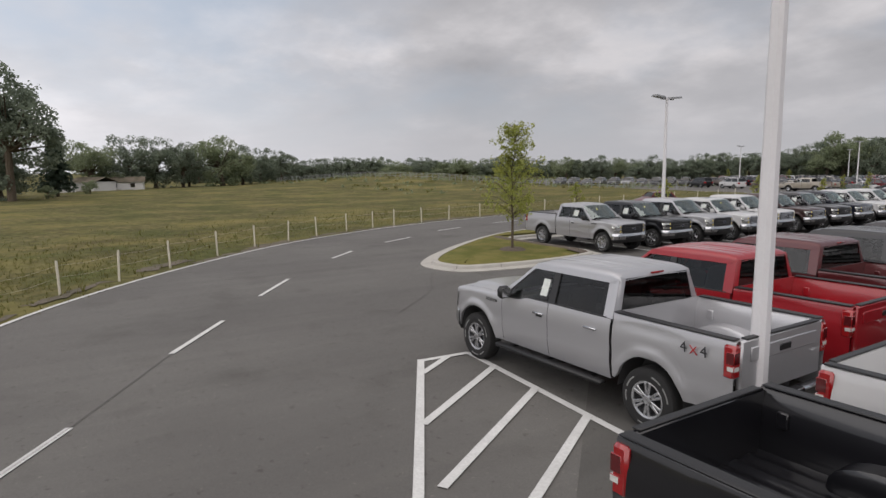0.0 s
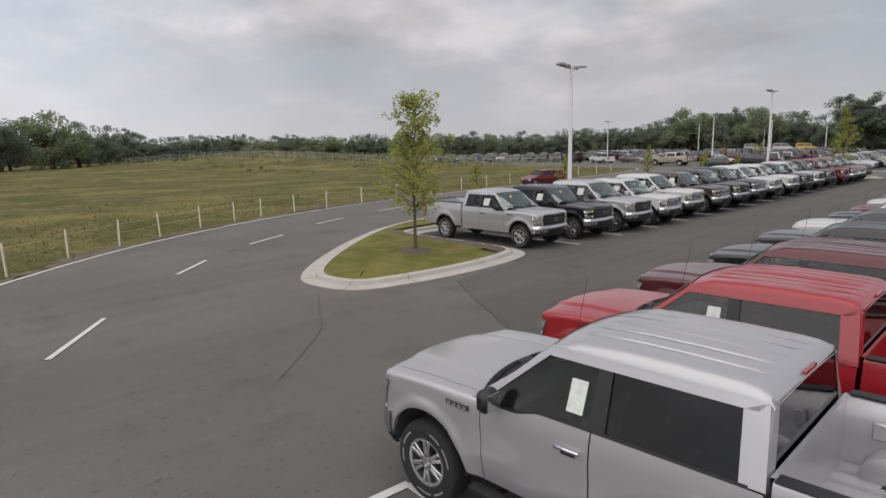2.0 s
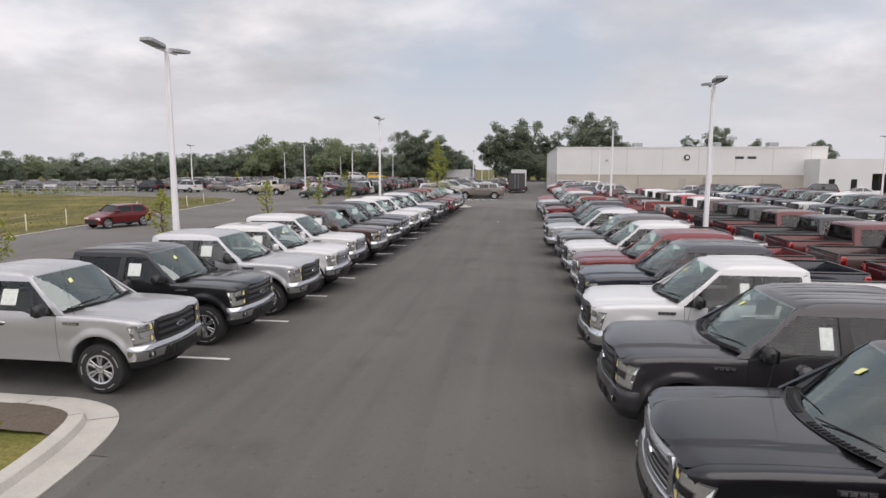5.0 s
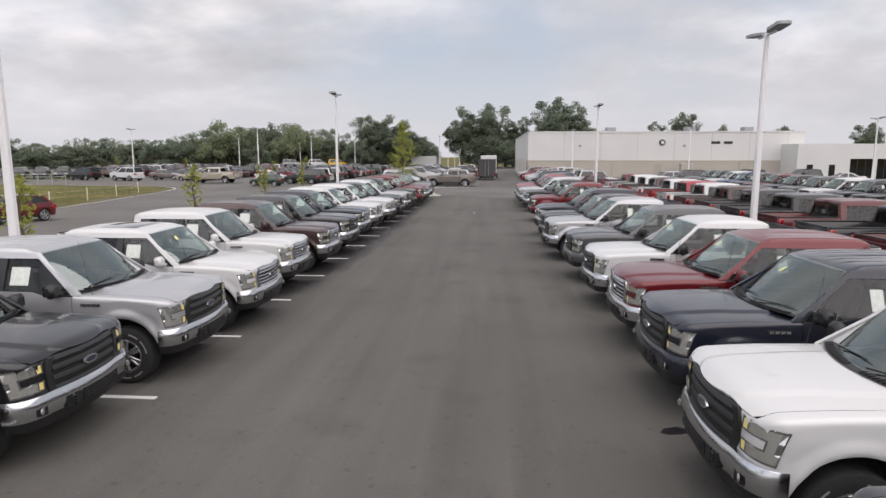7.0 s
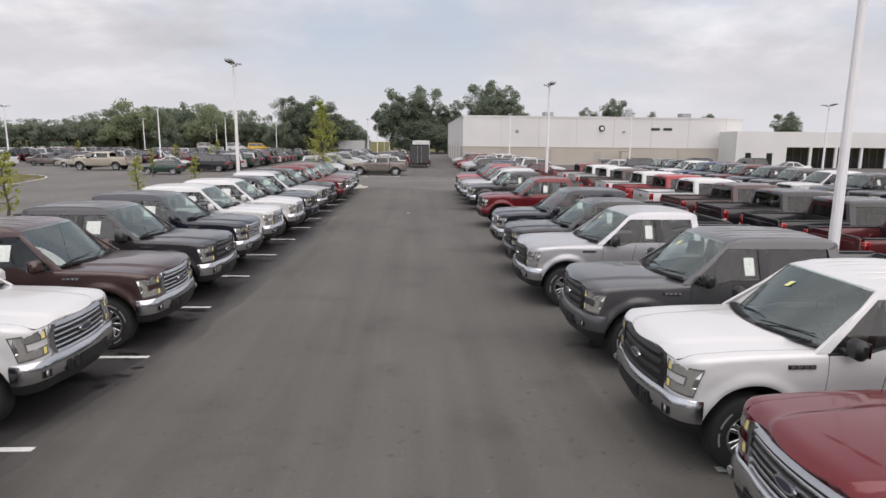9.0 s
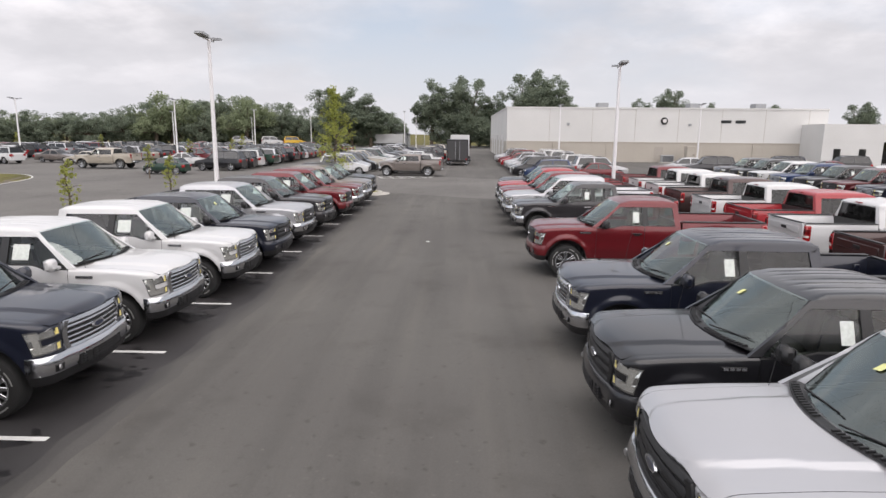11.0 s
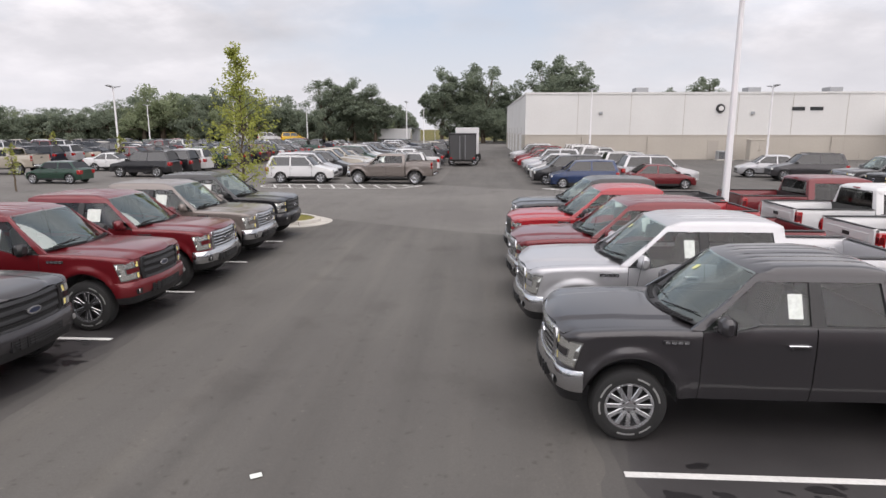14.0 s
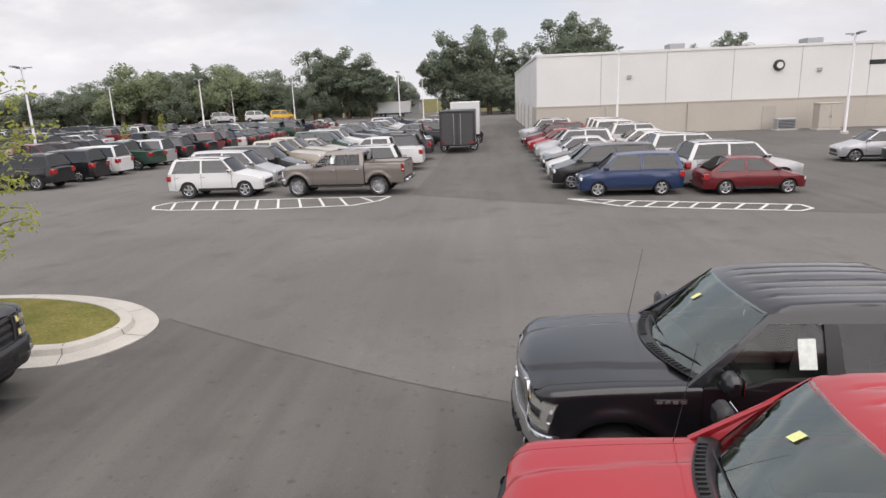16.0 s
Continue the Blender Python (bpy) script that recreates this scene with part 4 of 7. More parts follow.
    lathe(bm, [(0.175, -0.014), (0.19, 0.0), (0.175, 0.014), (0.16, 0.0), (0.175, -0.014)], 16, m=Matrix.Translation((0.66, 0.38, 1.24)) @ Matrix.Rotation(radians(90), 4, "Z") @ Matrix.Rotation(radians(25), 4, "X"))
    P("cabin", bm, M_CABIN)
    for x0, rear in ((0.02, False), (xc + 0.28, True)):
        if not crew and rear:
            continue
        for y in (-0.38, 0.38):
            bm = bmesh.new()
            box(bm, x0 - 0.02, x0 + 0.50, y - 0.27, y + 0.27, 0.86, 1.06, 0.05)
            box(bm, x0 - 0.18, x0 + 0.02, y - 0.26, y + 0.26, 0.98, 1.55, 0.06, Matrix.Translation((x0, 0, 1.0)) @ Matrix.Rotation(radians(-9), 4, "Y") @ Matrix.Translation((-x0, 0, -1.0)))
            box(bm, x0 - 0.22, x0 - 0.12, y - 0.13, y + 0.13, 1.56, 1.75, 0.035)
            P("seat", bm, M_SEAT)
    bm = bmesh.new()
    vs = []
    for v, u in ((-0.36, 0.60), (-0.25, 0.625), (-0.23, 0.73), (-0.34, 0.705)):
        p = shield_point(v, u)
        vs.append(bm.verts.new((p[0] + 0.008, p[1], p[2] + 0.008)))
    bm.faces.new(vs)
    P("windshield_tag", bm, M_YELLOWTAG, None, "yellow paper tag", smooth=False)
    bm = bmesh.new()
    tube(bm, (1.36, -0.87, 1.27), (1.22, -0.89, 2.05), 0.004, 0.002, 4)
    P("antenna", bm, M_BLACK)
    for o in t.children_recursive:
        for v in o.data.vertices:
            if v.co.x > 2.36:
                v.co.x = 2.36 + (v.co.x - 2.36) * 0.80
        o.data.update()
    for x in (AX, -AX):
        for y in (-0.855, 0.855):
            add_wheel(t, wheels or WHEEL_SIX, x, y, 0.412)
    return t


def repaint(t, colour):
    """Gives all painted parts of a vehicle another paint."""
    for o in t.children_recursive:
        if o.type == "MESH" and o.material_slots and o.material_slots[0].link == "OBJECT":
            o.material_slots[0].material = PAINTS[colour]
# ---- other vehicles ----
CAR_SHAPES = {
    # length, width, wheelbase, belt, then the side outline above the belt as (x, z): windshield foot, roof front, roof rear, rear window foot, tail
    "sedan": (4.75, 1.82, 2.78, 0.95, [(0.95, 0.98), (0.20, 1.44), (-0.80, 1.45), (-1.55, 1.08), (-2.30, 1.04)]),
    "hatchback": (4.30, 1.80, 2.62, 1.00, [(1.05, 1.02), (0.35, 1.55), (-1.15, 1.58), (-1.85, 1.14), (-2.06, 1.02)]),
    "sport_utility": (4.70, 1.92, 2.78, 1.16, [(0.98, 1.18), (0.42, 1.80), (-1.95, 1.84), (-2.22, 1.24), (-2.30, 1.14)]),
    "minivan": (4.50, 1.86, 2.75, 1.12, [(1.28, 1.12), (0.60, 1.78), (-1.90, 1.82), (-2.12, 1.20), (-2.20, 1.05)]),
    "compact": (3.75, 1.68, 2.47, 0.94, [(0.80, 0.98), (0.48, 1.38), (-1.25, 1.40), (-1.62, 1.0), (-1.80, 0.94)]),
    "plain_pickup": (5.85, 1.98, 3.65, 1.26, [(1.12, 1.28), (0.40, 1.88), (-1.00, 1.90), (-1.16, 1.26), (-2.90, 1.26)]),
}


def car(kind, colour):
    """A passenger car, nose towards +x, on the ground at its own origin."""
    L, W, WB, belt, top = CAR_SHAPES[kind]
    truck = kind == "plain_pickup"
    t = thing("pickup_truck" if truck else kind, "parked " + kind.replace("_", " "), "car")
    hw, ax, r, wz = W / 2, WB / 2, (0.46 if truck else 0.43 if kind == "sport_utility" else 0.37), (0.40 if truck else 0.385 if kind == "sport_utility" else 0.325)
    nose, tail = L / 2, -L / 2
    off = 0.0 if truck else 0.02 * L
    rocker = 0.46 if truck else 0.38 if kind == "sport_utility" else 0.27
    a, b, c, d = top[:4]
    drop = 0.10 if truck else 0.16

    def low(x):
        for xc in (ax + off, -ax + off):
            e = abs(x - xc)
            if e < r:
                return max(rocker, wz + math.sqrt(r * r - e * e))
        return rocker

    def yy(z, x):
        e = max(0.0, (abs(x) - L * 0.40) / (L * 0.10))
        return curve_at([(0.2, hw - 0.09), (0.45, hw - 0.015), (0.72, hw), (belt, hw - 0.05), (belt + 0.2, hw - 0.08)], z) - (0.05 if truck else 0.16) * e * e

    hood_z = lambda x: curve_at([(a[0], a[1]), (nose - 0.45, belt - drop), (nose - 0.10, belt - drop - 0.10), (nose, belt - drop - 0.22)], x)
    deck_z = lambda x: curve_at([(tail, belt - 0.10), (tail + 0.10, top[-1][1]), (d[0], belt + 0.02)], x)
    ztop = lambda x: hood_z(x) if x > a[0] else (deck_z(x) if x < d[0] else belt + 0.02)
    bm = bmesh.new()
    n = 44
    rows = []
    for k in range(n + 1):
        x = lerp(tail, nose, k / n)
        zb, zt = low(x), ztop(x)
        ring = [(x, -yy(lerp(zb, zt, v / 5), x), lerp(zb, zt, v / 5)) for v in range(6)]
        yt = yy(zt, x)
        hollow = -0.42 if truck and tail + 0.15 < x < d[0] - 0.1 else 0.0
        for v in (-0.93, -0.88, -0.4, 0, 0.4, 0.88, 0.93):
            ring.append((x, v * yt, zt + 0.035 * (1 - v * v) + 0.01 + (hollow if abs(v) < 0.9 else 0)))
        ring += [(x, yy(lerp(zb, zt, v / 5), x), lerp(zb, zt, v / 5)) for v in range(5, -1, -1)]
        rows.append(ring)
    vs = grid(bm, rows, flip=True)
    bm.faces.new(vs[0])
    bm.faces.new(vs[-1][::-1])
    gy = lambda z: hw - 0.08 - (z - belt) * 0.30
    rows = []
    for k in range(9):
        u = k / 8
        x = lerp(b[0] + 0.04, c[0] - 0.03, u)
        z = lerp(b[1], c[1], u) + 0.045 * math.sin(math.pi * u)
        w = gy(z) - 0.005
        rows.append([(x, -w, z - 0.085), (x, -w + 0.03, z - 0.02), (x, -w * 0.6, z + 0.012), (x, 0, z + 0.02), (x, w * 0.6, z + 0.012), (x, w - 0.03, z - 0.02), (x, w, z - 0.085)])
    grid(bm, rows, flip=True)
    mid = lerp(a[0], d[0], 0.50)
    zt = min(b[1], c[1]) - 0.03
    for s in (-1, 1):
        posts = [((a[0] - 0.05, a[0] + 0.07), (b[0] - 0.04, b[0] + 0.06)), ((d[0] - 0.06, d[0] + 0.12), (c[0] - 0.06, c[0] + 0.12)), ((mid - 0.05, mid + 0.05), (mid - 0.05, mid + 0.04))]
        for (p0, p1), (q0, q1) in posts:
            vv = [bm.verts.new((x, s * (gy(z) + 0.006), z)) for x, z in ((p0, belt), (p1, belt), (q1, zt), (q0, zt))]
            bm.faces.new(vv if s > 0 else vv[::-1])
        box(bm, a[0] - 0.24, a[0] - 0.06, s * (hw - 0.02), s * (hw + 0.17), belt + 0.04, belt + 0.18, 0.03, mi=1)
    box(bm, nose - 0.2, nose + 0.012, -hw * 0.58, hw * 0.58, belt - drop - 0.42, belt - drop - 0.20, 0.02, mi=1)
    box(bm, nose - 0.3, nose + 0.006, -hw * 0.72, hw * 0.72, rocker, rocker + 0.14, 0.02, mi=1)
    box(bm, -L * 0.40, L * 0.40, -hw + 0.24, hw - 0.24, rocker - 0.05, belt - 0.45, mi=1)
    for s in (-1, 1):
        for x in (a[0] - 0.10, mid, d[0] + 0.30 if not truck else d[0] + 0.05):
            z0 = low(x) + 0.05
            if belt - z0 < 0.25:
                z0 = belt - 0.25
            for v in range(4):
                za, zb_ = lerp(z0, belt, v / 4), lerp(z0, belt, (v + 1) / 4)
                ym = (yy(za, x) + yy(zb_, x)) / 2
                box(bm, x - 0.008, x + 0.008, s * (ym - 0.02), s * (ym + 0.006), za, zb_, mi=1)
        for x in (mid + 0.10, d[0] + 0.42):
            if not truck or x > mid:
                yh = yy(belt - 0.16, x)
                box(bm, x - 0.09, x + 0.09, s * (yh - 0.01), s * (yh + 0.025), belt - 0.175, belt - 0.145, 0.006, mi=1)
        for v in range(6):
            xa, xb_ = lerp(-ax + off + r + 0.05, ax + off - r - 0.05, v / 6), lerp(-ax + off + r + 0.05, ax + off - r - 0.05, (v + 1) / 6)
            ym = yy(rocker + 0.05, (xa + xb_) / 2)
            box(bm, xa, xb_, s * (ym - 0.06), s * (ym + 0.012), rocker - 0.02, rocker + 0.10, mi=1)
        if kind == "sport_utility":
            zr = min(b[1], c[1]) + 0.075
            box(bm, c[0] + 0.15, b[0] - 0.15, s * (gy(zr) - 0.10), s * (gy(zr) - 0.06), zr - 0.04, zr + 0.01, 0.008, mi=1)
    part("body", bm, [PAINTS[colour], M_BLACK], t, by_object=True)
    for nm, p, q, back in (("windshield", a, b, False), ("rear_window", d, c, True)):
        bm = bmesh.new()
        grid(bm, [[(lerp(p[0], q[0], u) + (0.0 if back else 0.10 * (1 - v * v) * (1 - u)), v * gy(lerp(p[1], q[1], u)) * 0.97, lerp(p[1], q[1], u)) for v in (-1, -0.5, 0, 0.5, 1)] for u in (0, 0.5, 1)])
        for f in bm.faces:
            f.normal_update()
            if (f.normal.x > 0) == back:
                f.normal_flip()
        part(nm, bm, M_PRIVACY if back else M_CARGLASS, t)
    for s in (-1, 1):
        bm = bmesh.new()
        vv = [bm.verts.new((x, s * (gy(z) - 0.006), z)) for x, z in ((a[0], belt + 0.01), (d[0] + 0.04, belt + 0.01), (c[0] + 0.04, zt), (b[0], zt))]
        f = bm.faces.new(vv)
        f.normal_update()
        if f.normal.y * s < 0:
            f.normal_flip()
        part("side_window", bm, M_CARGLASS, t)
        bm = bmesh.new()
        box(bm, nose - 0.32, nose - 0.02, s * (hw - 0.50), s * (hw - 0.10), belt - drop - 0.27, belt - drop - 0.11, 0.03)
        part("headlight", bm, M_LENS, t)
        bm = bmesh.new()
        box(bm, tail - 0.01, tail + 0.22, s * (hw - 0.40), s * (hw - 0.035), belt - 0.34, belt - 0.07, 0.03)
        part("tail_light", bm, M_TAIL, t)
    for x in (ax + off, -ax + off):
        for y in (-hw + 0.13, hw - 0.13):
            plain_wheel(t, WHEEL_TRUCK if truck or kind == "sport_utility" else WHEEL_CAR, x, y, wz)
    return t


# ---- ground ----
def flat(name, outline, z, material, thick=0.0, parent=None, label="", kind="structure", cuts=0):
    bm = bmesh.new()
    if thick:
        prism(bm, outline, thick, Matrix.Translation((0, 0, z)))
    else:
        bm.faces.new([bm.verts.new((x, y, z)) for x, y in outline])
    bmesh.ops.recalc_face_normals(bm, faces=bm.faces)
    ob = part(name, bm, material, parent, smooth=False)
    return tagged(ob, label, "", "", kind if not parent else "")


def smooth_line(pts, n=6):
    """Catmull-Rom points through the given ones."""
    out = []
    for k in range(len(pts) - 1):
        p = [Vector((*pts[max(0, min(len(pts) - 1, k + d))], 0)) for d in (-1, 0, 1, 2)]
        for j in range(n):
            t = j / n
            v = 0.5 * (2 * p[1] + (p[2] - p[0]) * t + (2 * p[0] - 5 * p[1] + 4 * p[2] - p[3]) * t * t + (3 * p[1] - p[0] - 3 * p[2] + p[3]) * t ** 3)
            out.append((v.x, v.y))
    return out + [tuple(pts[-1])]


def offset_line(line, d):
    """The line moved by d to its left."""
    out = []
    for k, (x, y) in enumerate(line):
        a, b = line[max(0, k - 1)], line[min(len(line) - 1, k + 1)]
        t = Vector((b[0] - a[0], b[1] - a[1])).normalized()
        out.append((x - t.y * d, y + t.x * d))
    return out


def strip(bm, line, d0, d1, z0, z1, mi=0):
    a, b = offset_line(line, d0), offset_line(line, d1)
    grid(bm, [[(*p, z0) for p in a], [(*q, z1) for q in b]], flip=True, mi=mi)


# Edge of the field along the curved drive, and the drive's middle line.
EDGE = smooth_line([(40.0, -44.0), (18.0, -34.5), (4.0, -28.5), (-4.8, -23.8), (-8.9, -21.3), (-13.5, -17.4), (-18.3, -12.2), (-22.0, -6.2), (-24.6, 0.0), (-26.3, 6.0), (-27.6, 14.0), (-28.8, 24.0), (-30.4, 36.0), (-32.0, 46.0), (-33.8, 56.0), (-36.5, 61.5), (-42.0, 64.5), (-60.0, 66.5), (-110.0, 70.0)])
DASHES = smooth_line([(12.0, -28.6), (3.2, -23.0), (1.4, -21.8), (-1.6, -20.0), (-3.8, -18.5), (-6.3, -16.9), (-8.5, -15.3), (-12.2, -12.2), (-15.6, -7.9), (-18.6, -3.5), (-20.6, 0.6), (-22.4, 8.0), (-23.8, 18.0)])


def field_height(x, y):
    """The field rolls gently and rises to a low mound far off."""
    e = min(math.hypot(x - px, y - py) for px, py in EDGE[::3])
    rise = min(1.0, e / 30.0)
    m = 3.6 * math.exp(-(((x + 120) / 40) ** 2 + ((y - 62) / 30) ** 2))
    return -0.05 + rise * (0.25 * math.sin(x * 0.05 + 1) * math.cos(y * 0.06) + m)


# One sheet of ground to the horizon.
bm = bmesh.new()
ring = []
for x, y in ((-2600, -2600), (2600, -2600), (2600, 2600), (-2600, 2600)):
    ring.append(bm.verts.new((x, y, -0.30)))
bm.faces.new(ring)
tagged(part("ground", bm, M_FIELD, smooth=False), "grassy land reaching to the horizon", "ground", "", "structure")

# Field beside the drive.
bm = bmesh.new()
outs = [0.0, 0.6, 1.5, 3, 6, 10, 16, 24, 34, 46, 60, 80, 105, 140, 190, 260]
g = []
for x, y in EDGE:
    r = []
    for d in outs:
        fx, fy = x - d * 0.93, y + d * (0.10 if y < 45 else 0.0)
        r.append((fx, fy, -0.02 if d < 0.1 else field_height(fx, fy) + 0.05 * noise.noise((fx * 0.7, fy * 0.7, 0))))
    g.append(r)
grid(bm, g, flip=False)
bmesh.ops.recalc_face_normals(bm, faces=bm.faces)
for f in bm.faces:
    if f.normal.z < 0:
        f.normal_flip()
tagged(part("meadow", bm, M_FIELD), "rough mown meadow, green and straw coloured", "meadow", "", "structure")

# Asphalt of the drive and the whole lot.
LOT = EDGE[:-1] + [(-110, 70), (-150, 120), (-150, 215), (120, 215), (120, -60), (40, -60)]
flat("road", [(x, y) for x, y in LOT], -0.012, M_ASPHALT_ROAD, label="pale grey asphalt drive and yard")
AISLE = [(3.2, -12.4), (0.64, -11.0), (-0.73, -10.25), (-2.07, -9.36), (-3.31, -8.6), (-5.2, -7.3), (-5.6, -4.0), (-13.0, -3.6), (-13.0, 50.0), (-5.4, 50.8), (-5.29, 50.7), (-3.01, 49.38), (-0.57, 48.11), (1.16, 47.39), (30.0, 42.0), (60, 40), (60, -30), (12.5, -30), (8.0, -18.8), (3.6, -13.9)]
flat("pavement", AISLE, -0.004, M_ASPHALT, label="darker asphalt of the parking rows")
LOT2 = [(-2.5, 66), (4, 62.5), (14, 59.5), (40, 56), (90, 60), (90, 100), (5, 100), (4.5, 130), (-1.8, 130)]
flat("pavement_far", LOT2, -0.005, M_ASPHALT, label="dark asphalt beside the long building")

bm = bmesh.new()
for line in (smooth_line([(-6.9, -10.7), (-5.2, -11.8), (-4.0, -12.6), (-2.2, -14.6)], 5), smooth_line([(-5.2, -7.3), (-3.31, -8.6), (-2.07, -9.36), (-0.73, -10.25), (0.64, -11.0), (3.2, -12.4)], 4), smooth_line([(3.2, -23.0), (1.4, -21.8), (-1.6, -20.0)], 4), smooth_line([(-5.4, 50.8), (-5.29, 50.7), (-3.01, 49.38), (-0.57, 48.11), (1.16, 47.39)], 4)):
    strip(bm, line, -0.008, 0.008, 0.004, 0.004)
tagged(part("trim", bm, M_PATCH, smooth=False), "dark sealed joints in the asphalt", "joint", "", "structure")


# ---- road paint ----
def painted(name, quads, label, z=0.004):
    t = thing(name, label, "road marking", "", "structure")
    for k, q in enumerate(quads):
        bm = bmesh.new()
        prism(bm, q, 0.006, Matrix.Translation((0, 0, z + (0.0009 * (k % 9) if len(quads) < 13 else 0.0))))
        bmesh.ops.recalc_face_normals(bm, faces=bm.faces)
        part("stripe", bm, M_LINE, t, smooth=False)
    return t


def bar(a, b, w=0.10):
    a, b = Vector(a), Vector(b)
    n = (b - a).normalized()
    n = Vector((-n.y, n.x)) * w / 2
    return [tuple(a + n), tuple(b + n), tuple(b - n), tuple(a - n)]


P_ = 3.05
STALL_SHIFT = 0.12
painted("left_stall_lines", [bar((-11.9, P_ * k + STALL_SHIFT), (-6.0, P_ * k + STALL_SHIFT)) for k in range(16)], "white painted stall lines of the near row")
R0 = -14.2
R_LINES = [R0 + P_ * (k + 0.5) for k in range(-1, 21)]
painted("right_stall_lines", [bar((1.65, y - 0.02), (7.3, y - 0.02)) for y in R_LINES[1:]], "white painted stall lines under the trucks")
painted("rear_stall_lines", [bar((7.45, y - 0.02), (13.2, y - 0.02)) for y in R_LINES[1:]], "white painted stall lines of the second row")
HA, HB = (1.60, -15.15), (1.52, -16.20)
HATCH = [bar(HA, (8.0, -15.78), 0.12), bar(HA, HB, 0.12), bar((1.47, -16.15), (8.6, -20.45), 0.13), bar((1.58, -15.62), (2.15, -16.52), 0.12)]
HATCH += [bar((2.56 + 1.255 * k, -15.27 - 0.10 * k), (2.56 + 1.255 * k + 1.47 + 0.35 * k, -15.27 - 0.10 * k - 2.36 - 0.62 * k), 0.13) for k in range(5)]
painted("crosshatch", HATCH, "white painted no-parking hatching at the end of the row")
cum, segs = 0.0, []
for a, b in zip(DASHES, DASHES[1:]):
    segs.append((cum, a, b))
    cum += math.dist(a, b)


def along(s):
    for s0, a, b in reversed(segs):
        if s >= s0:
            t = min(1.0, (s - s0) / max(1e-6, math.dist(a, b)))
            return (lerp(a[0], b[0], t), lerp(a[1], b[1], t))
    return segs[0][1]


painted("centre_dashes", [bar(a, b, 0.11) for a, b in (((4.6, -23.9), (1.4, -21.8)), ((-1.6, -20.0), (-3.8, -18.5)), ((-6.25, -16.9), (-8.5, -15.3)), ((-12.2, -12.2), (-13.8, -10.6)), ((-15.9, -7.9), (-17.2, -5.7)), ((-19.3, -2.6), (-20.3, -0.3)), ((-21.6, 3.2), (-22.3, 6.0)), ((-23.0, 9.5), (-23.4, 12.4)))], "white dashed middle line of the drive")
bm = bmesh.new()
strip(bm, EDGE, -0.10, 0.03, 0.004, 0.004)
tagged(part("edge_line", bm, M_LINE, smooth=False), "thin pale line along the field's edge", "road marking", "", "structure")
for near, away in (([(-13.35, 64.6), (-13.0, 63.85), (-12.1, 63.5), (-8.0, 63.25), (-4.6, 63.6), (-3.7, 64.6), (-3.4, 65.7)], [(-13.35, 64.6), (-13.1, 65.35), (-12.5, 65.65), (-8.6, 65.7), (-3.4, 65.7)]),
                   ([(3.9, 63.9), (5.56, 62.05), (8.2, 61.2), (11.0, 60.4), (11.55, 60.8)], [(3.9, 63.9), (5.9, 63.2), (7.7, 62.65), (11.5, 61.5), (11.55, 60.8)])):
    qs = [bar(p, q, 0.11) for line in (near, away) for p, q in zip(line, line[1:])]
    for k in range(1, 11):
        x = lerp(near[0][0], near[-1][0], k / 11)
        lean = 0.4 if near[0][0] < 0 else -0.35
        qs.append(bar((x + lean, curve_at(near, x + lean)), (x - lean, curve_at(sorted(away), x - lean)), 0.10))
    painted("far_hatching", qs, "white painted hatching at the head of the far row")


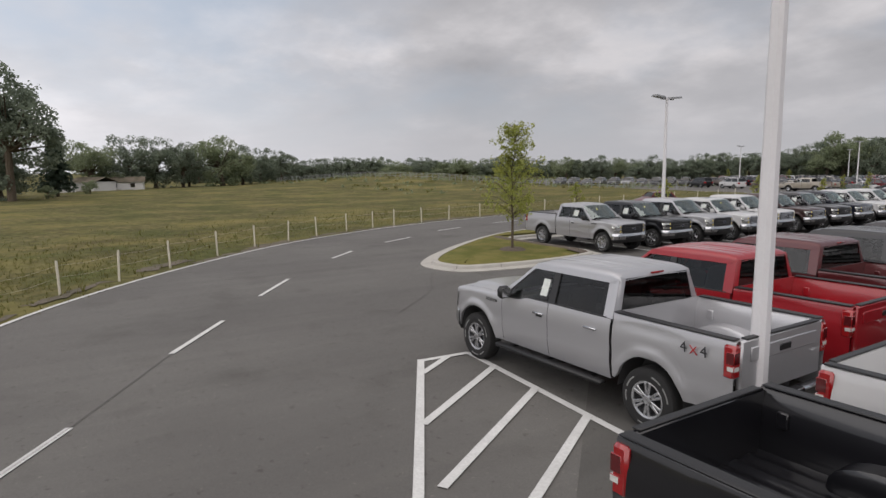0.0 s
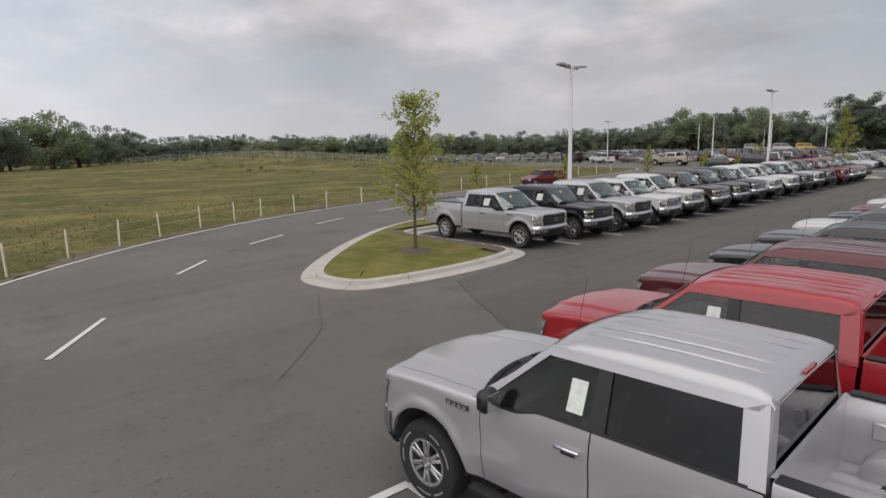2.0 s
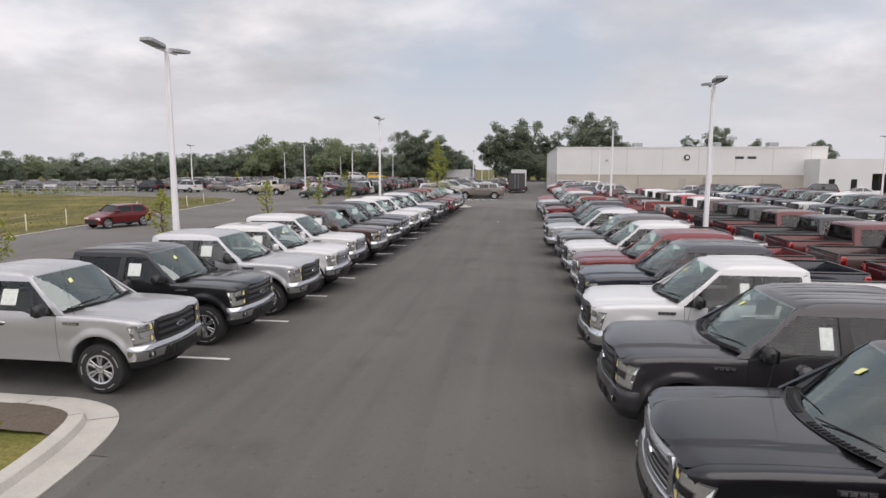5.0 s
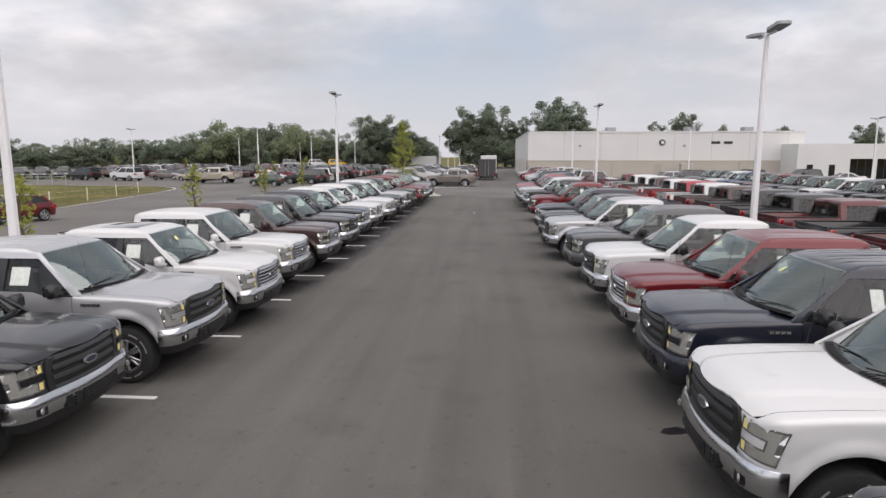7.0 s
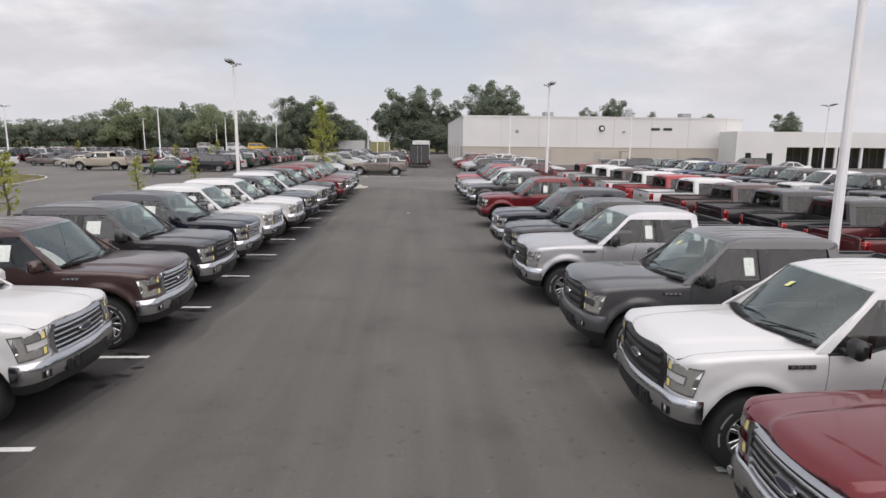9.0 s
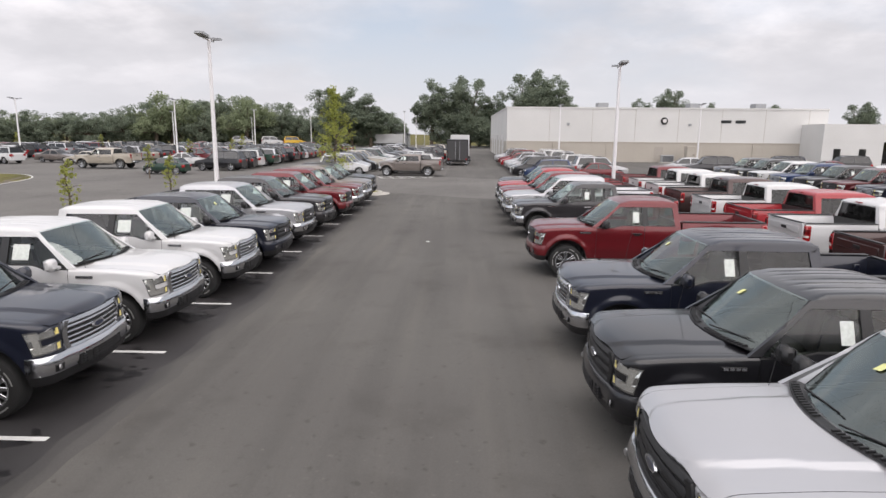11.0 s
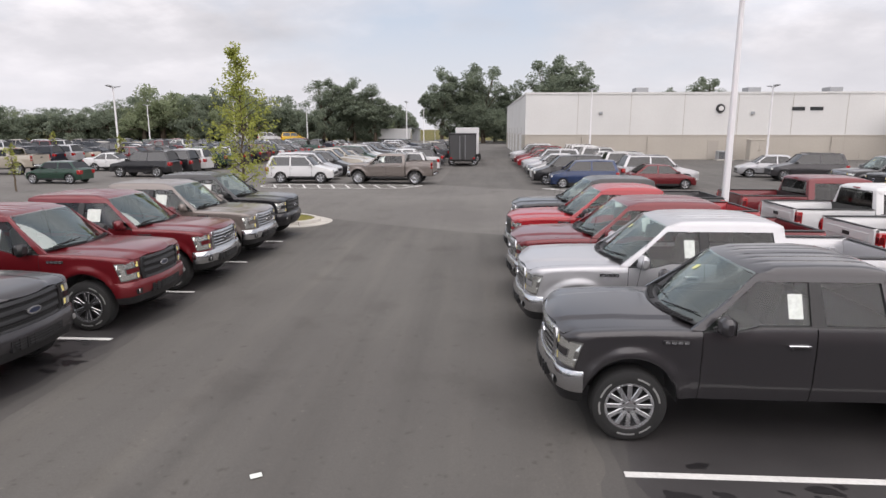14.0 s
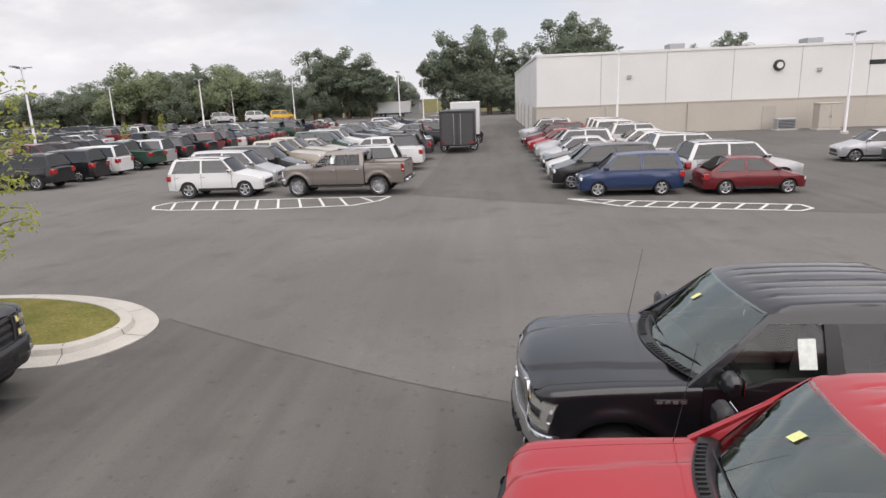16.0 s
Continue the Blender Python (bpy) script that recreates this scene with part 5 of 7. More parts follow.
# ---- islands ----
def island(name, outline, label, grass=M_LAWN, kerb_w=0.40, kerb_h=0.15, gutter=0.42, dome=0.25, fan=True):
    """A kerbed island: flat gutter, upright kerb with joints, domed lawn inside."""
    t = thing(name, label, "kerb island", "", "structure")
    line = smooth_line([outline[-1]] + outline + outline[:2], 6)[6:6 + 6 * len(outline)]
    cx, cy = sum(p[0] for p in line) / len(line), sum(p[1] for p in line) / len(line)

    def shrink(d):
        out = []
        n = len(line)
        for k in range(n):
            a, b = line[k - 1], line[(k + 1) % n]
            tx = Vector((b[0] - a[0], b[1] - a[1])).normalized()
            nx = Vector((-tx.y, tx.x))
            p = Vector(line[k])
            if nx.dot(Vector((cx, cy)) - p) < 0 and False:
                nx = -nx
            out.append(tuple(p + nx * d))
        return out

    area = sum(a[0] * b[1] - b[0] * a[1] for a, b in zip(line, line[1:] + line[:1]))
    sg = 1 if area > 0 else -1
    bm = bmesh.new()
    prof = [(0.0, -0.01), (0.0, 0.012), (gutter, 0.03), (gutter + 0.04, kerb_h - 0.02), (gutter + 0.08, kerb_h), (gutter + kerb_w * 0.6, kerb_h), (gutter + kerb_w * 0.6, kerb_h - 0.06)]
    rows = [[(*p, z) for p in shrink(sg * d)] for d, z in prof]
    grid(bm, rows, closed=True)
    bmesh.ops.recalc_face_normals(bm, faces=bm.faces)
    part("kerb", bm, M_CONCRETE, t)
    a, b = shrink(-sg * 0.002), shrink(sg * (gutter + kerb_w * 0.6))
    bm = bmesh.new()
    for k in range(0, len(line), 9):
        pa, pb = Vector(a[k]), Vector(b[k])
        d = (pb - pa).normalized()
        n = Vector((-d.y, d.x)) * 0.008
        for u0, u1, z0, z1 in ((0.0, gutter, 0.016, 0.034), (gutter + 0.078, gutter + kerb_w * 0.6, kerb_h + 0.003, kerb_h + 0.003)):
            p, q = pa + d * u0, pa + d * u1
            bm.faces.new([bm.verts.new((*v, z)) for v, z in ((p + n, z0), (q + n, z1), (q - n, z1), (p - n, z0))])
        p, q = pa + d * (gutter - 0.004), pa + d * (gutter + 0.036)
        bm.faces.new([bm.verts.new((*v, z)) for v, z in ((p + n, 0.03), (q + n, kerb_h - 0.02), (q - n, kerb_h - 0.02), (p - n, 0.03))])
    part("kerb_joints", bm, M_JOINT, t, smooth=False)
    inner = shrink(sg * (gutter + kerb_w * 0.6 - 0.02))
    bm = bmesh.new()
    rows = []
    if not fan:
        vs = grid(bm, [[(x, y, kerb_h - 0.02 + z + 0.02 * noise.noise((x * 2, y * 2, d))) for x, y in shrink(sg * (gutter + kerb_w * 0.6 - 0.02 + d))] for d, z in ((0.0, 0.0), (0.3, 0.05), (0.7, 0.09))], closed=True)
        f = bm.faces.new(vs[-1])
        f.normal_update()
        bmesh.ops.triangulate(bm, faces=[f])
    for u in (0, 0.08, 0.2, 0.35, 0.5, 0.65, 0.8, 0.92, 1.0) if fan else ():
        rows.append([(lerp(x, cx, u), lerp(y, cy, u), kerb_h - 0.02 + dome * math.sin(u * math.pi / 2) ** 1.2 + 0.02 * noise.noise((x * 2 + u * 9, y * 2, 0))) for x, y in inner])
    if fan:
        grid(bm, rows, closed=True)
    bm.normal_update()
    for f in bm.faces:
        if f.normal.z < 0:
            f.normal_flip()
    part("lawn", bm, grass, t)
    return t, (lambda d: shrink(sg * (gutter + kerb_w * 0.6 - 0.02 + d))), (cx, cy)


ISLE = [(-8.6, -10.15), (-7.2, -10.25), (-6.25, -9.7), (-5.85, -8.2), (-5.7, -6.2), (-5.85, -4.2), (-6.3, -2.8), (-7.2, -2.25), (-8.5, -2.17), (-9.9, -2.13), (-11.2, -2.10), (-12.1, -2.07), (-12.6, -1.9), (-12.78, -1.4), (-12.8, -0.6), (-12.8, 0.6), (-12.8, 2.4), (-12.8, 5.0), (-12.8, 9.0), (-12.8, 15.0), (-12.8, 23.0), (-12.8, 31.0), (-12.8, 38.0), (-12.8, 43.0), (-12.9, 45.5), (-13.6, 46.9), (-15.4, 46.9), (-16.3, 45.3), (-16.6, 41.0), (-17.1, 33.0), (-17.5, 24.0), (-17.6, 15.0), (-17.4, 8.5), (-17.0, 4.0), (-16.4, 1.2), (-15.5, -1.6), (-14.0, -4.1), (-12.4, -6.3), (-10.3, -8.75)]
isle, isle_ring, isle_mid = island("traffic_island", ISLE, "kerbed grass island and verge with a young tree", fan=False)
END = [(-12.6, 49.3), (-12.6, 51.6), (-11.4, 52.3), (-9.0, 52.45), (-7.0, 51.9), (-5.75, 50.9), (-5.45, 49.9), (-5.9, 48.9), (-7.0, 48.5), (-10.5, 48.5)]
isle2, _, isle2_mid = island("traffic_island", END, "small kerbed grass island closing the row", dome=0.12)

# Mulch bed beside the first stall and round the tree.
base_ring = isle_ring(0.0)
along_stall = [k for k, p in enumerate(base_ring) if -13.0 < p[0] < -6.5 and -4.0 < p[1] < -1.8]
bm = bmesh.new()
rows = []
for k, d in enumerate((0.0, 0.12, 0.30, 0.48, 0.66, 0.76)):
    ring_d = isle_ring(d)
    rows.append([(ring_d[j][0], ring_d[j][1] + (0.06 * noise.noise((ring_d[j][0] * 3, 1, 0)) if k > 3 else 0), 0.13 + 0.09 * min(1, d / 0.7) + (0.05 if 0 < k < 5 else 0.0) + 0.03 * noise.noise((ring_d[j][0] * 5, ring_d[j][1] * 5 + k, 3))) for j in along_stall])
grid(bm, rows)
bm.normal_update()
for f in bm.faces:
    if f.normal.z < 0:
        f.normal_flip()
tagged(part("mulch_bed", bm, M_MULCH), "strip of brown bark mulch inside the kerb", "mulch", "", "structure")
TREE_AT = (-8.7, -5.65)
bm = bmesh.new()
rr = random.Random(5)
rows = []
for r, z in ((0.62, 0.19), (0.5, 0.27), (0.3, 0.33), (0.06, 0.31)):
    rows.append([(TREE_AT[0] + r * math.cos(a) * rr.uniform(0.9, 1.1), TREE_AT[1] + r * math.sin(a) * rr.uniform(0.9, 1.1), z) for a in [2 * math.pi * k / 20 for k in range(20)]])
grid(bm, rows, closed=True)
tagged(part("mulch_ring", bm, M_MULCH), "low heap of bark mulch round the tree", "mulch")


# ---- damp ground between the trucks ----
def blotch(name, outline, z, material, label, seed, wobble=0.18, freq=1.7):
    rng = random.Random(seed)
    line = []
    for a, q in zip(outline, outline[1:] + outline[:1]):
        n = max(1, int(math.dist(a, q) / (0.06 if freq > 3 else 0.22)))
        for k in range(n):
            x, y = lerp(a[0], q[0], k / n), lerp(a[1], q[1], k / n)
            line.append((x + wobble * noise.noise((x * freq, y * freq, seed)) + rng.uniform(-0.012, 0.012), y + wobble * noise.noise((x * freq, y * freq, seed + 9))))
    bm = bmesh.new()
    bm.faces.new([bm.verts.new((x, y, z)) for x, y in line])
    bmesh.ops.recalc_face_normals(bm, faces=bm.faces)
    for f in bm.faces:
        if f.normal.z < 0:
            f.normal_flip()
    return tagged(part(name, bm, material, smooth=False), label, "damp patch", "", "structure")


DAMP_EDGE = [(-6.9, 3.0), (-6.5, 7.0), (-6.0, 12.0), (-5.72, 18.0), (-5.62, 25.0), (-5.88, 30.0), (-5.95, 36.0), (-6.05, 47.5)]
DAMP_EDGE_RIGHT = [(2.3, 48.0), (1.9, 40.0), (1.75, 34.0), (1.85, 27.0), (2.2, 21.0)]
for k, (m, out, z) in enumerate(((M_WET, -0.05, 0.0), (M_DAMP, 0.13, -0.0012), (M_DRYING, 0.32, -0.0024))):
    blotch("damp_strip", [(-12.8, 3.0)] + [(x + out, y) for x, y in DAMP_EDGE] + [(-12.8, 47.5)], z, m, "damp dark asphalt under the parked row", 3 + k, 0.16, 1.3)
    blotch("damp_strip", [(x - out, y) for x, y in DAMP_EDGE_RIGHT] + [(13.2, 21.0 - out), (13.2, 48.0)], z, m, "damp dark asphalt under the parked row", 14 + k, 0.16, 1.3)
drip = random.Random(31)


def drips(x0, x1, y, count, spread):
    """Wet splashes below the bumpers: many small ragged spots running along the stall."""
    bm = bmesh.new()
    z = 0.0022
    for _ in range(count):
        cx, cy = lerp(x0, x1, drip.random() ** 0.8), y + drip.gauss(0, spread)
        r = 0.03 + 0.11 * drip.random() ** 2.2
        stretch, turn = drip.uniform(1.0, 2.4), drip.uniform(-0.5, 0.5)
        z += 0.00003
        pts = []
        for j in range(14):
            a = 2 * math.pi * j / 14
            q = r * drip.uniform(0.55, 1.2)
            u, v = q * stretch * math.cos(a), q * math.sin(a)
            pts.append(bm.verts.new((cx + u * math.cos(turn) - v * math.sin(turn), cy + u * math.sin(turn) + v * math.cos(turn), z)))
        bm.faces.new(pts)
    bm.normal_update()
    for f in bm.faces:
        if f.normal.z < 0:
            f.normal_flip()
    tagged(part("puddle", bm, M_PUDDLE, smooth=False), "wet drip stains on the asphalt", "damp patch", "", "structure")


for k in range(15):
    y = P_ * (k + 1) - 0.9 + drip.uniform(-0.2, 0.2)
    if y > 10:
        drips(-7.9, -5.95, y, 46, 0.24)
        drips(-7.6, -6.2, y + 0.9, 14, 0.15)
for y in (20.3, 23.3, 26.4, 29.4, 32.5, 35.5, 41.6):
    drips(1.9, 6.5, y, 60, 0.22)
drips(0.9, 1.5, 12.9, 5, 0.08)
drips(0.9, 1.3, 2.6, 4, 0.06)

# Bare soil along the drive's outer edge.
soil = random.Random(61)
for k in range(16, 92, 2):
    x, y = EDGE[k]
    if soil.random() < 0.8:
        d, l, w = soil.uniform(0.15, 1.1), soil.uniform(0.6, 1.9), soil.uniform(0.15, 0.5)
        a, q = EDGE[k - 1], EDGE[k + 1]
        tx, ty = (q[0] - a[0]), (q[1] - a[1])
        n_ = math.hypot(tx, ty)
        tx, ty = tx / n_, ty / n_
        cx, cy = x - ty * d, y + tx * d
        if (cx - x) > 0:
            cx, cy = x + ty * d, y - tx * d
        blotch("soil_patch", [(cx - tx * l - ty * w, cy - ty * l + tx * w), (cx + tx * l - ty * w, cy + ty * l + tx * w), (cx + tx * l + ty * w * 0.6, cy + ty * l - tx * w * 0.6), (cx - tx * l + ty * w * 0.6, cy - ty * l - tx * w * 0.6)], -0.030 + 0.001 * (k % 9), M_SOIL, "bare brown soil along the verge", 200 + k, 0.45, 1.4)


# ---- pickup rows ----
LABELS = {
    "silver": "silver metallic", "white": "white", "black": "black", "navy": "very dark blue", "magnetic": "dark grey metallic", "grey": "grey metallic",
    "bronze": "dark bronze brown", "maroon": "dark maroon", "ruby": "deep ruby red metallic", "red": "bright red", "blue": "blue", "stone": "stone grey brown", "green": "dark green", "beige": "beige", "yellow": "yellow",
}
KITS = {
    # crew cab, wheels, grille, chrome bumpers
    "crew_chrome": (True, WHEEL_MANY, "chrome", True, True),
    "crew_plain": (True, WHEEL_SIX, "grey", True, True),
    "crew_sport": (True, WHEEL_DARK, "bars", False, True),
    "super_plain": (False, WHEEL_SIX, "bars", True, False),
    "super_sport": (False, WHEEL_DARK, "bars", False, True),
    "super_chrome": (False, WHEEL_MANY, "chrome", True, False),
}
FIRST = {}
PICKUP_SIZE = 1.03


def place_pickup(kit, colour, x, y, heading, group, extra="nose out", size=PICKUP_SIZE):
    m = pose(x, y, 0, 0, 0, heading) @ Matrix.Scale(size, 4)
    if kit not in FIRST:
        crew, wh, gr, ch, st = KITS[kit]
        FIRST[kit] = pickup("pickup_truck", crew, wh, gr, ch, st, colour)
        t = FIRST[kit]
        t.matrix_basis = m
    else:
        t = copy_thing(FIRST[kit], m)
    repaint(t, colour)
    cab = "four-door" if KITS[kit][0] else "extended-cab"
    face = {"chrome": "chrome grille", "grey": "grey grille", "bars": "black grille"}[KITS[kit][2]]
    tagged(t, f"{LABELS[colour]} {cab} pickup, {face}, {extra}", "pickup truck", group)
    return t


rnd = random.Random(11)
# (kit, paint, y, x) of the row along the verge
LEFT = [("super_plain", "silver", -0.95, -9.10), ("crew_plain", "black", 1.95, -8.85), ("crew_plain", "silver", 4.70, -8.70), ("crew_chrome", "white", 7.50, -8.56), ("crew_chrome", "white", 10.7, -8.92),
        ("crew_chrome", "bronze", 13.72, -8.79), ("crew_plain", "magnetic", 16.8, -8.85), ("crew_chrome", "navy", 19.9, -8.99), ("crew_chrome", "white", 22.85, -8.98), ("crew_chrome", "white", 25.95, -8.84),
        ("crew_sport", "navy", 28.75, -8.68), ("crew_plain", "silver", 31.98, -8.82), ("crew_sport", "magnetic", 35.05, -8.80), ("crew_sport", "ruby", 38.15, -8.60), ("crew_chrome", "ruby", 40.9, -8.52), ("crew_chrome", "stone", 43.9, -8.56), ("crew_sport", "black", 47.0, -8.75)]
for kit, col, y, x in LEFT:
    t = place_pickup(kit, col, x, y, rnd.uniform(-0.8, 0.8), "pickups facing the aisle")
    for o in [o for o in t.children if o.name.startswith("windshield_tag")]:
        if t is not FIRST[kit]:
            bpy.data.objects.remove(o)
    if y == 7.50:
        glass_roofed = t
RIGHT = [("crew_plain", "silver", 0), ("crew_plain", "red", 1), ("crew_chrome", "maroon", 2), ("crew_chrome", "black", 3), ("crew_sport", "magnetic", 4), ("super_plain", "white", 5), ("crew_sport", "navy", 6),
         ("crew_chrome", "ruby", 7), ("super_plain", "white", 8), ("crew_sport", "grey", 9), ("super_plain", "silver", 10), ("super_sport", "black", 11), ("crew_chrome", "navy", 12),
         ("super_sport", "ruby", 14), ("super_chrome", "magnetic", 16), ("crew_chrome", "silver", 17), ("crew_chrome", "ruby", 18), ("super_plain", "red", 19), ("crew_chrome", "black", 20)]
# how far a truck stands off the middle of its stall: (x, y)
OFF = {0: (0.14, 0.0), 6: (0.08, -0.12), 7: (0.14, -0.50), 8: (0.06, -0.62), 9: (0.0, -0.55), 10: (-0.30, 0.10), 11: (-0.28, -0.18), 12: (-0.14, 0.0), 14: (-0.02, 0.06), 16: (-0.07, 0.15), 17: (-0.14, 0.12), 18: (-0.16, -0.40), 19: (-0.10, -0.45), 20: (0.18, -0.62)}
RIGHT_TRUCKS = {}
for kit, col, k in RIGHT:
    dx, dy = OFF.get(k, (rnd.uniform(-0.1, 0.1), 0.0))
    RIGHT_TRUCKS[k] = place_pickup(kit, col, 3.80 + dx, R0 + P_ * k + dy, 180 + (rnd.uniform(-0.8, 0.8) if k else 0), "pickups across the aisle")
SECOND = [("crew_sport", "black", -1), ("crew_sport", "white", 0), ("crew_plain", "maroon", 1), ("crew_plain", "black", 2), ("crew_chrome", "magnetic", 3), ("crew_plain", "white", 4), ("crew_plain", "black", 5), ("super_plain", "maroon", 6), ("crew_plain", "bronze", 7),
          ("crew_plain", "maroon", 8), ("super_plain", "black", 9), ("crew_plain", "maroon", 10), ("crew_plain", "black", 11), ("crew_sport", "black", 12), ("crew_plain", "bronze", 13), ("crew_plain", "white", 14), ("crew_plain", "red", 15), ("crew_plain", "white", 16), ("crew_plain", "bronze", 17), ("crew_plain", "white", 18), ("crew_plain", "white", 19), ("crew_plain", "ruby", 20)]
SECOND_TRUCKS = {}
for kit, col, k in SECOND:
    SECOND_TRUCKS[k] = place_pickup(kit, col, (11.22 if k < 1 else 11.1), R0 + P_ * k + (-0.05 if k < 1 else rnd.uniform(-0.1, 0.1)), rnd.uniform(-0.8, 0.8) if k > 0 else 0, "pickups tail to tail", "backed to another")
    for o in SECOND_TRUCKS[k].children:
        if o.name.startswith("bed_floor") and k > 4:
            o.material_slots[0].material = M_BLACK
for k, col in enumerate(("white", "magnetic", "black", "navy", "white", "grey", "navy", "maroon", "magnetic", "blue", "white", "black", "grey")):
    place_pickup(("crew_chrome", "crew_plain", "crew_sport")[k % 3], col, 22.2, 25.0 + P_ * k, 180 + rnd.uniform(-1, 1), "pickups beyond the second aisle", "across the second aisle")

bm = bmesh.new()
grid(bm, [[(x, v * 0.47, 1.957 - 0.012 * v * v - (0.012 if x in (0.16, -0.62) else 0.0)) for v in (-1, -0.5, 0, 0.5, 1)] for x in (0.16, 0.12, -0.58, -0.62)])
part("sunroof", bm, M_PRIVACY_PANEL, glass_roofed, "dark glass roof panel")

# Writing on two bed sides.
def decal(name, text, size, m, material, parent, label):
    cu = bpy.data.curves.new(name, "FONT")
    cu.body, cu.size, cu.extrude, cu.align_x = text, size, 0.002, "CENTER"
    ob = new(name, cu)
    bpy.context.view_layer.update()
    me = bpy.data.meshes.new_from_object(ob.evaluated_get(bpy.context.evaluated_depsgraph_get()))
    bpy.data.objects.remove(ob)
    me.materials.append(material)
    o = new(name, me)
    o.parent, o.matrix_basis = parent, m
    return tagged(o, label)


r1 = RIGHT_TRUCKS[0]
for text, x, mm in (("4", -2.35, M_DECAL_DARK), ("X", -2.485, M_DECAL_RED), ("4", -2.62, M_DECAL_DARK)):
    decal("decal", text, 0.19 if text == "4" else 0.15, Matrix.Translation((x, 1.000, 1.175)) @ Matrix.Rotation(radians(180), 4, "Z") @ Matrix.Rotation(radians(97), 4, "X"), mm, r1, "four by four lettering")
decal("decal", "SPORT", 0.15, Matrix.Translation((-2.42, 1.001, 1.19)) @ Matrix.Rotation(radians(180), 4, "Z") @ Matrix.Rotation(radians(97), 4, "X"), M_DECAL_DARK, SECOND_TRUCKS[0], "grey sport lettering")


# ---- lamp posts ----
def lamp_post(name, height, label, radius=0.10, spread=0.55):
    """A tapered square pole on a concrete foot, with two flat lamp heads on a cross arm."""
    t = thing(name, label, "lamp post", "lamp posts of the yard")
    bm = bmesh.new()
    lathe(bm, [(0.0, 0.20), (0.27, 0.20), (0.30, 0.17), (0.30, 0.0)], 16, axis="z")
    part("footing", bm, M_CONCRETE, t)
    bm = bmesh.new()
    box(bm, -radius * 1.9, radius * 1.9, -radius * 1.9, radius * 1.9, 0.20, 0.23, 0.01)
    part("base_plate", bm, M_POLE, t)
    bm = bmesh.new()
    rows = []
    for k in range(7):
        u = k / 6
        r = lerp(radius, radius * 0.62, u)
        z = lerp(0.22, height, u)
        c = r * 0.55
        rows.append([(r, -c, z), (r, c, z), (c, r, z), (-c, r, z), (-r, c, z), (-r, -c, z), (-c, -r, z), (c, -r, z)])
    vs = grid(bm, rows, closed=True)
    bm.faces.new(vs[-1])
    bmesh.ops.recalc_face_normals(bm, faces=bm.faces)
    part("pole", bm, M_POLE, t, "white painted pole")
    bm = bmesh.new()
    box(bm, -spread, spread, -0.035, 0.035, height - 0.10, height - 0.03, 0.01)
    part("cross_arm", bm, M_POLE, t)
    for s in (-1, 1):
        bm = bmesh.new()
        prism(bm, [(s * 0.18, -0.10), (s * 0.40, -0.20), (s * 1.05, -0.20), (s * 1.12, -0.12), (s * 1.12, 0.12), (s * 1.05, 0.20), (s * 0.40, 0.20), (s * 0.18, 0.10)], 0.09, Matrix.Translation((0, 0, height + 0.03)) @ Matrix.Rotation(radians(-5 * s), 4, "Y"))
        bmesh.ops.recalc_face_normals(bm, faces=bm.faces)
        part("lamp_head", bm, M_LAMPHEAD, t, "flat grey lamp head", smooth=False)
    return t


post = lamp_post("lamp_post", 7.4, "tall white lamp post with two flat heads")
post.matrix_basis = pose(-11.35, 7.4, 0, 0, 0, 90)
for x, y, h in ((-12.35, 40.0, 1.06), (7.08, -14.69, 1.25), (6.95, 14.75, 0.955), (7.43, 45.9, 1.0), (12.4, 97.6, 1.03), (29.2, 92.0, 1.03), (39.5, 64.0, 1.0), (58.0, 60.0, 1.0),
                (-11.6, 127.5, 1.03), (-12.3, 166.0, 1.03), (-12.5, 204.0, 1.03), (-12.5, 240.0, 1.03), (-36.8, 89.0, 1.03), (-38.5, 124.0, 1.03), (-37.2, 161.0, 1.03), (-35.5, 195.0, 1.03), (-36.5, 238.0, 1.03),
                (-57.0, 89.0, 1.03), (-59.5, 137.0, 1.03), (-60.3, 187.0, 1.03), (-55.0, 228.0, 1.03)):
    c = copy_thing(post, pose(x, y, 0, 0, 0, 90))
    c.scale = (1, 1, h)

# ---- far parked vehicles ----
CARS = {}
FAR_COLOURS = ["white", "silver", "black", "magnetic", "grey", "navy", "ruby", "black", "black", "silver", "stone", "navy", "green", "white", "magnetic", "beige", "grey", "bronze"]


def place_car(kind, colour, x, y, heading, group, label="", size=1.0):
    m = pose(x, y, 0, 0, 0, heading) @ Matrix.Scale(size, 4)
    if kind not in CARS:
        CARS[kind] = car(kind, colour)
        t = CARS[kind]
        t.matrix_basis = m
    else:
        t = copy_thing(CARS[kind], m)
    repaint(t, colour)
    tagged(t, label or f"{LABELS[colour]} {kind.replace('_', ' ')} parked in the far lot", "van" if kind == "minivan" else ("pickup truck" if kind == "plain_pickup" else "car"), group)
    return t


far = random.Random(21)
kinds = ["sedan", "hatchback", "sport_utility", "sport_utility", "sedan", "minivan", "hatchback"]
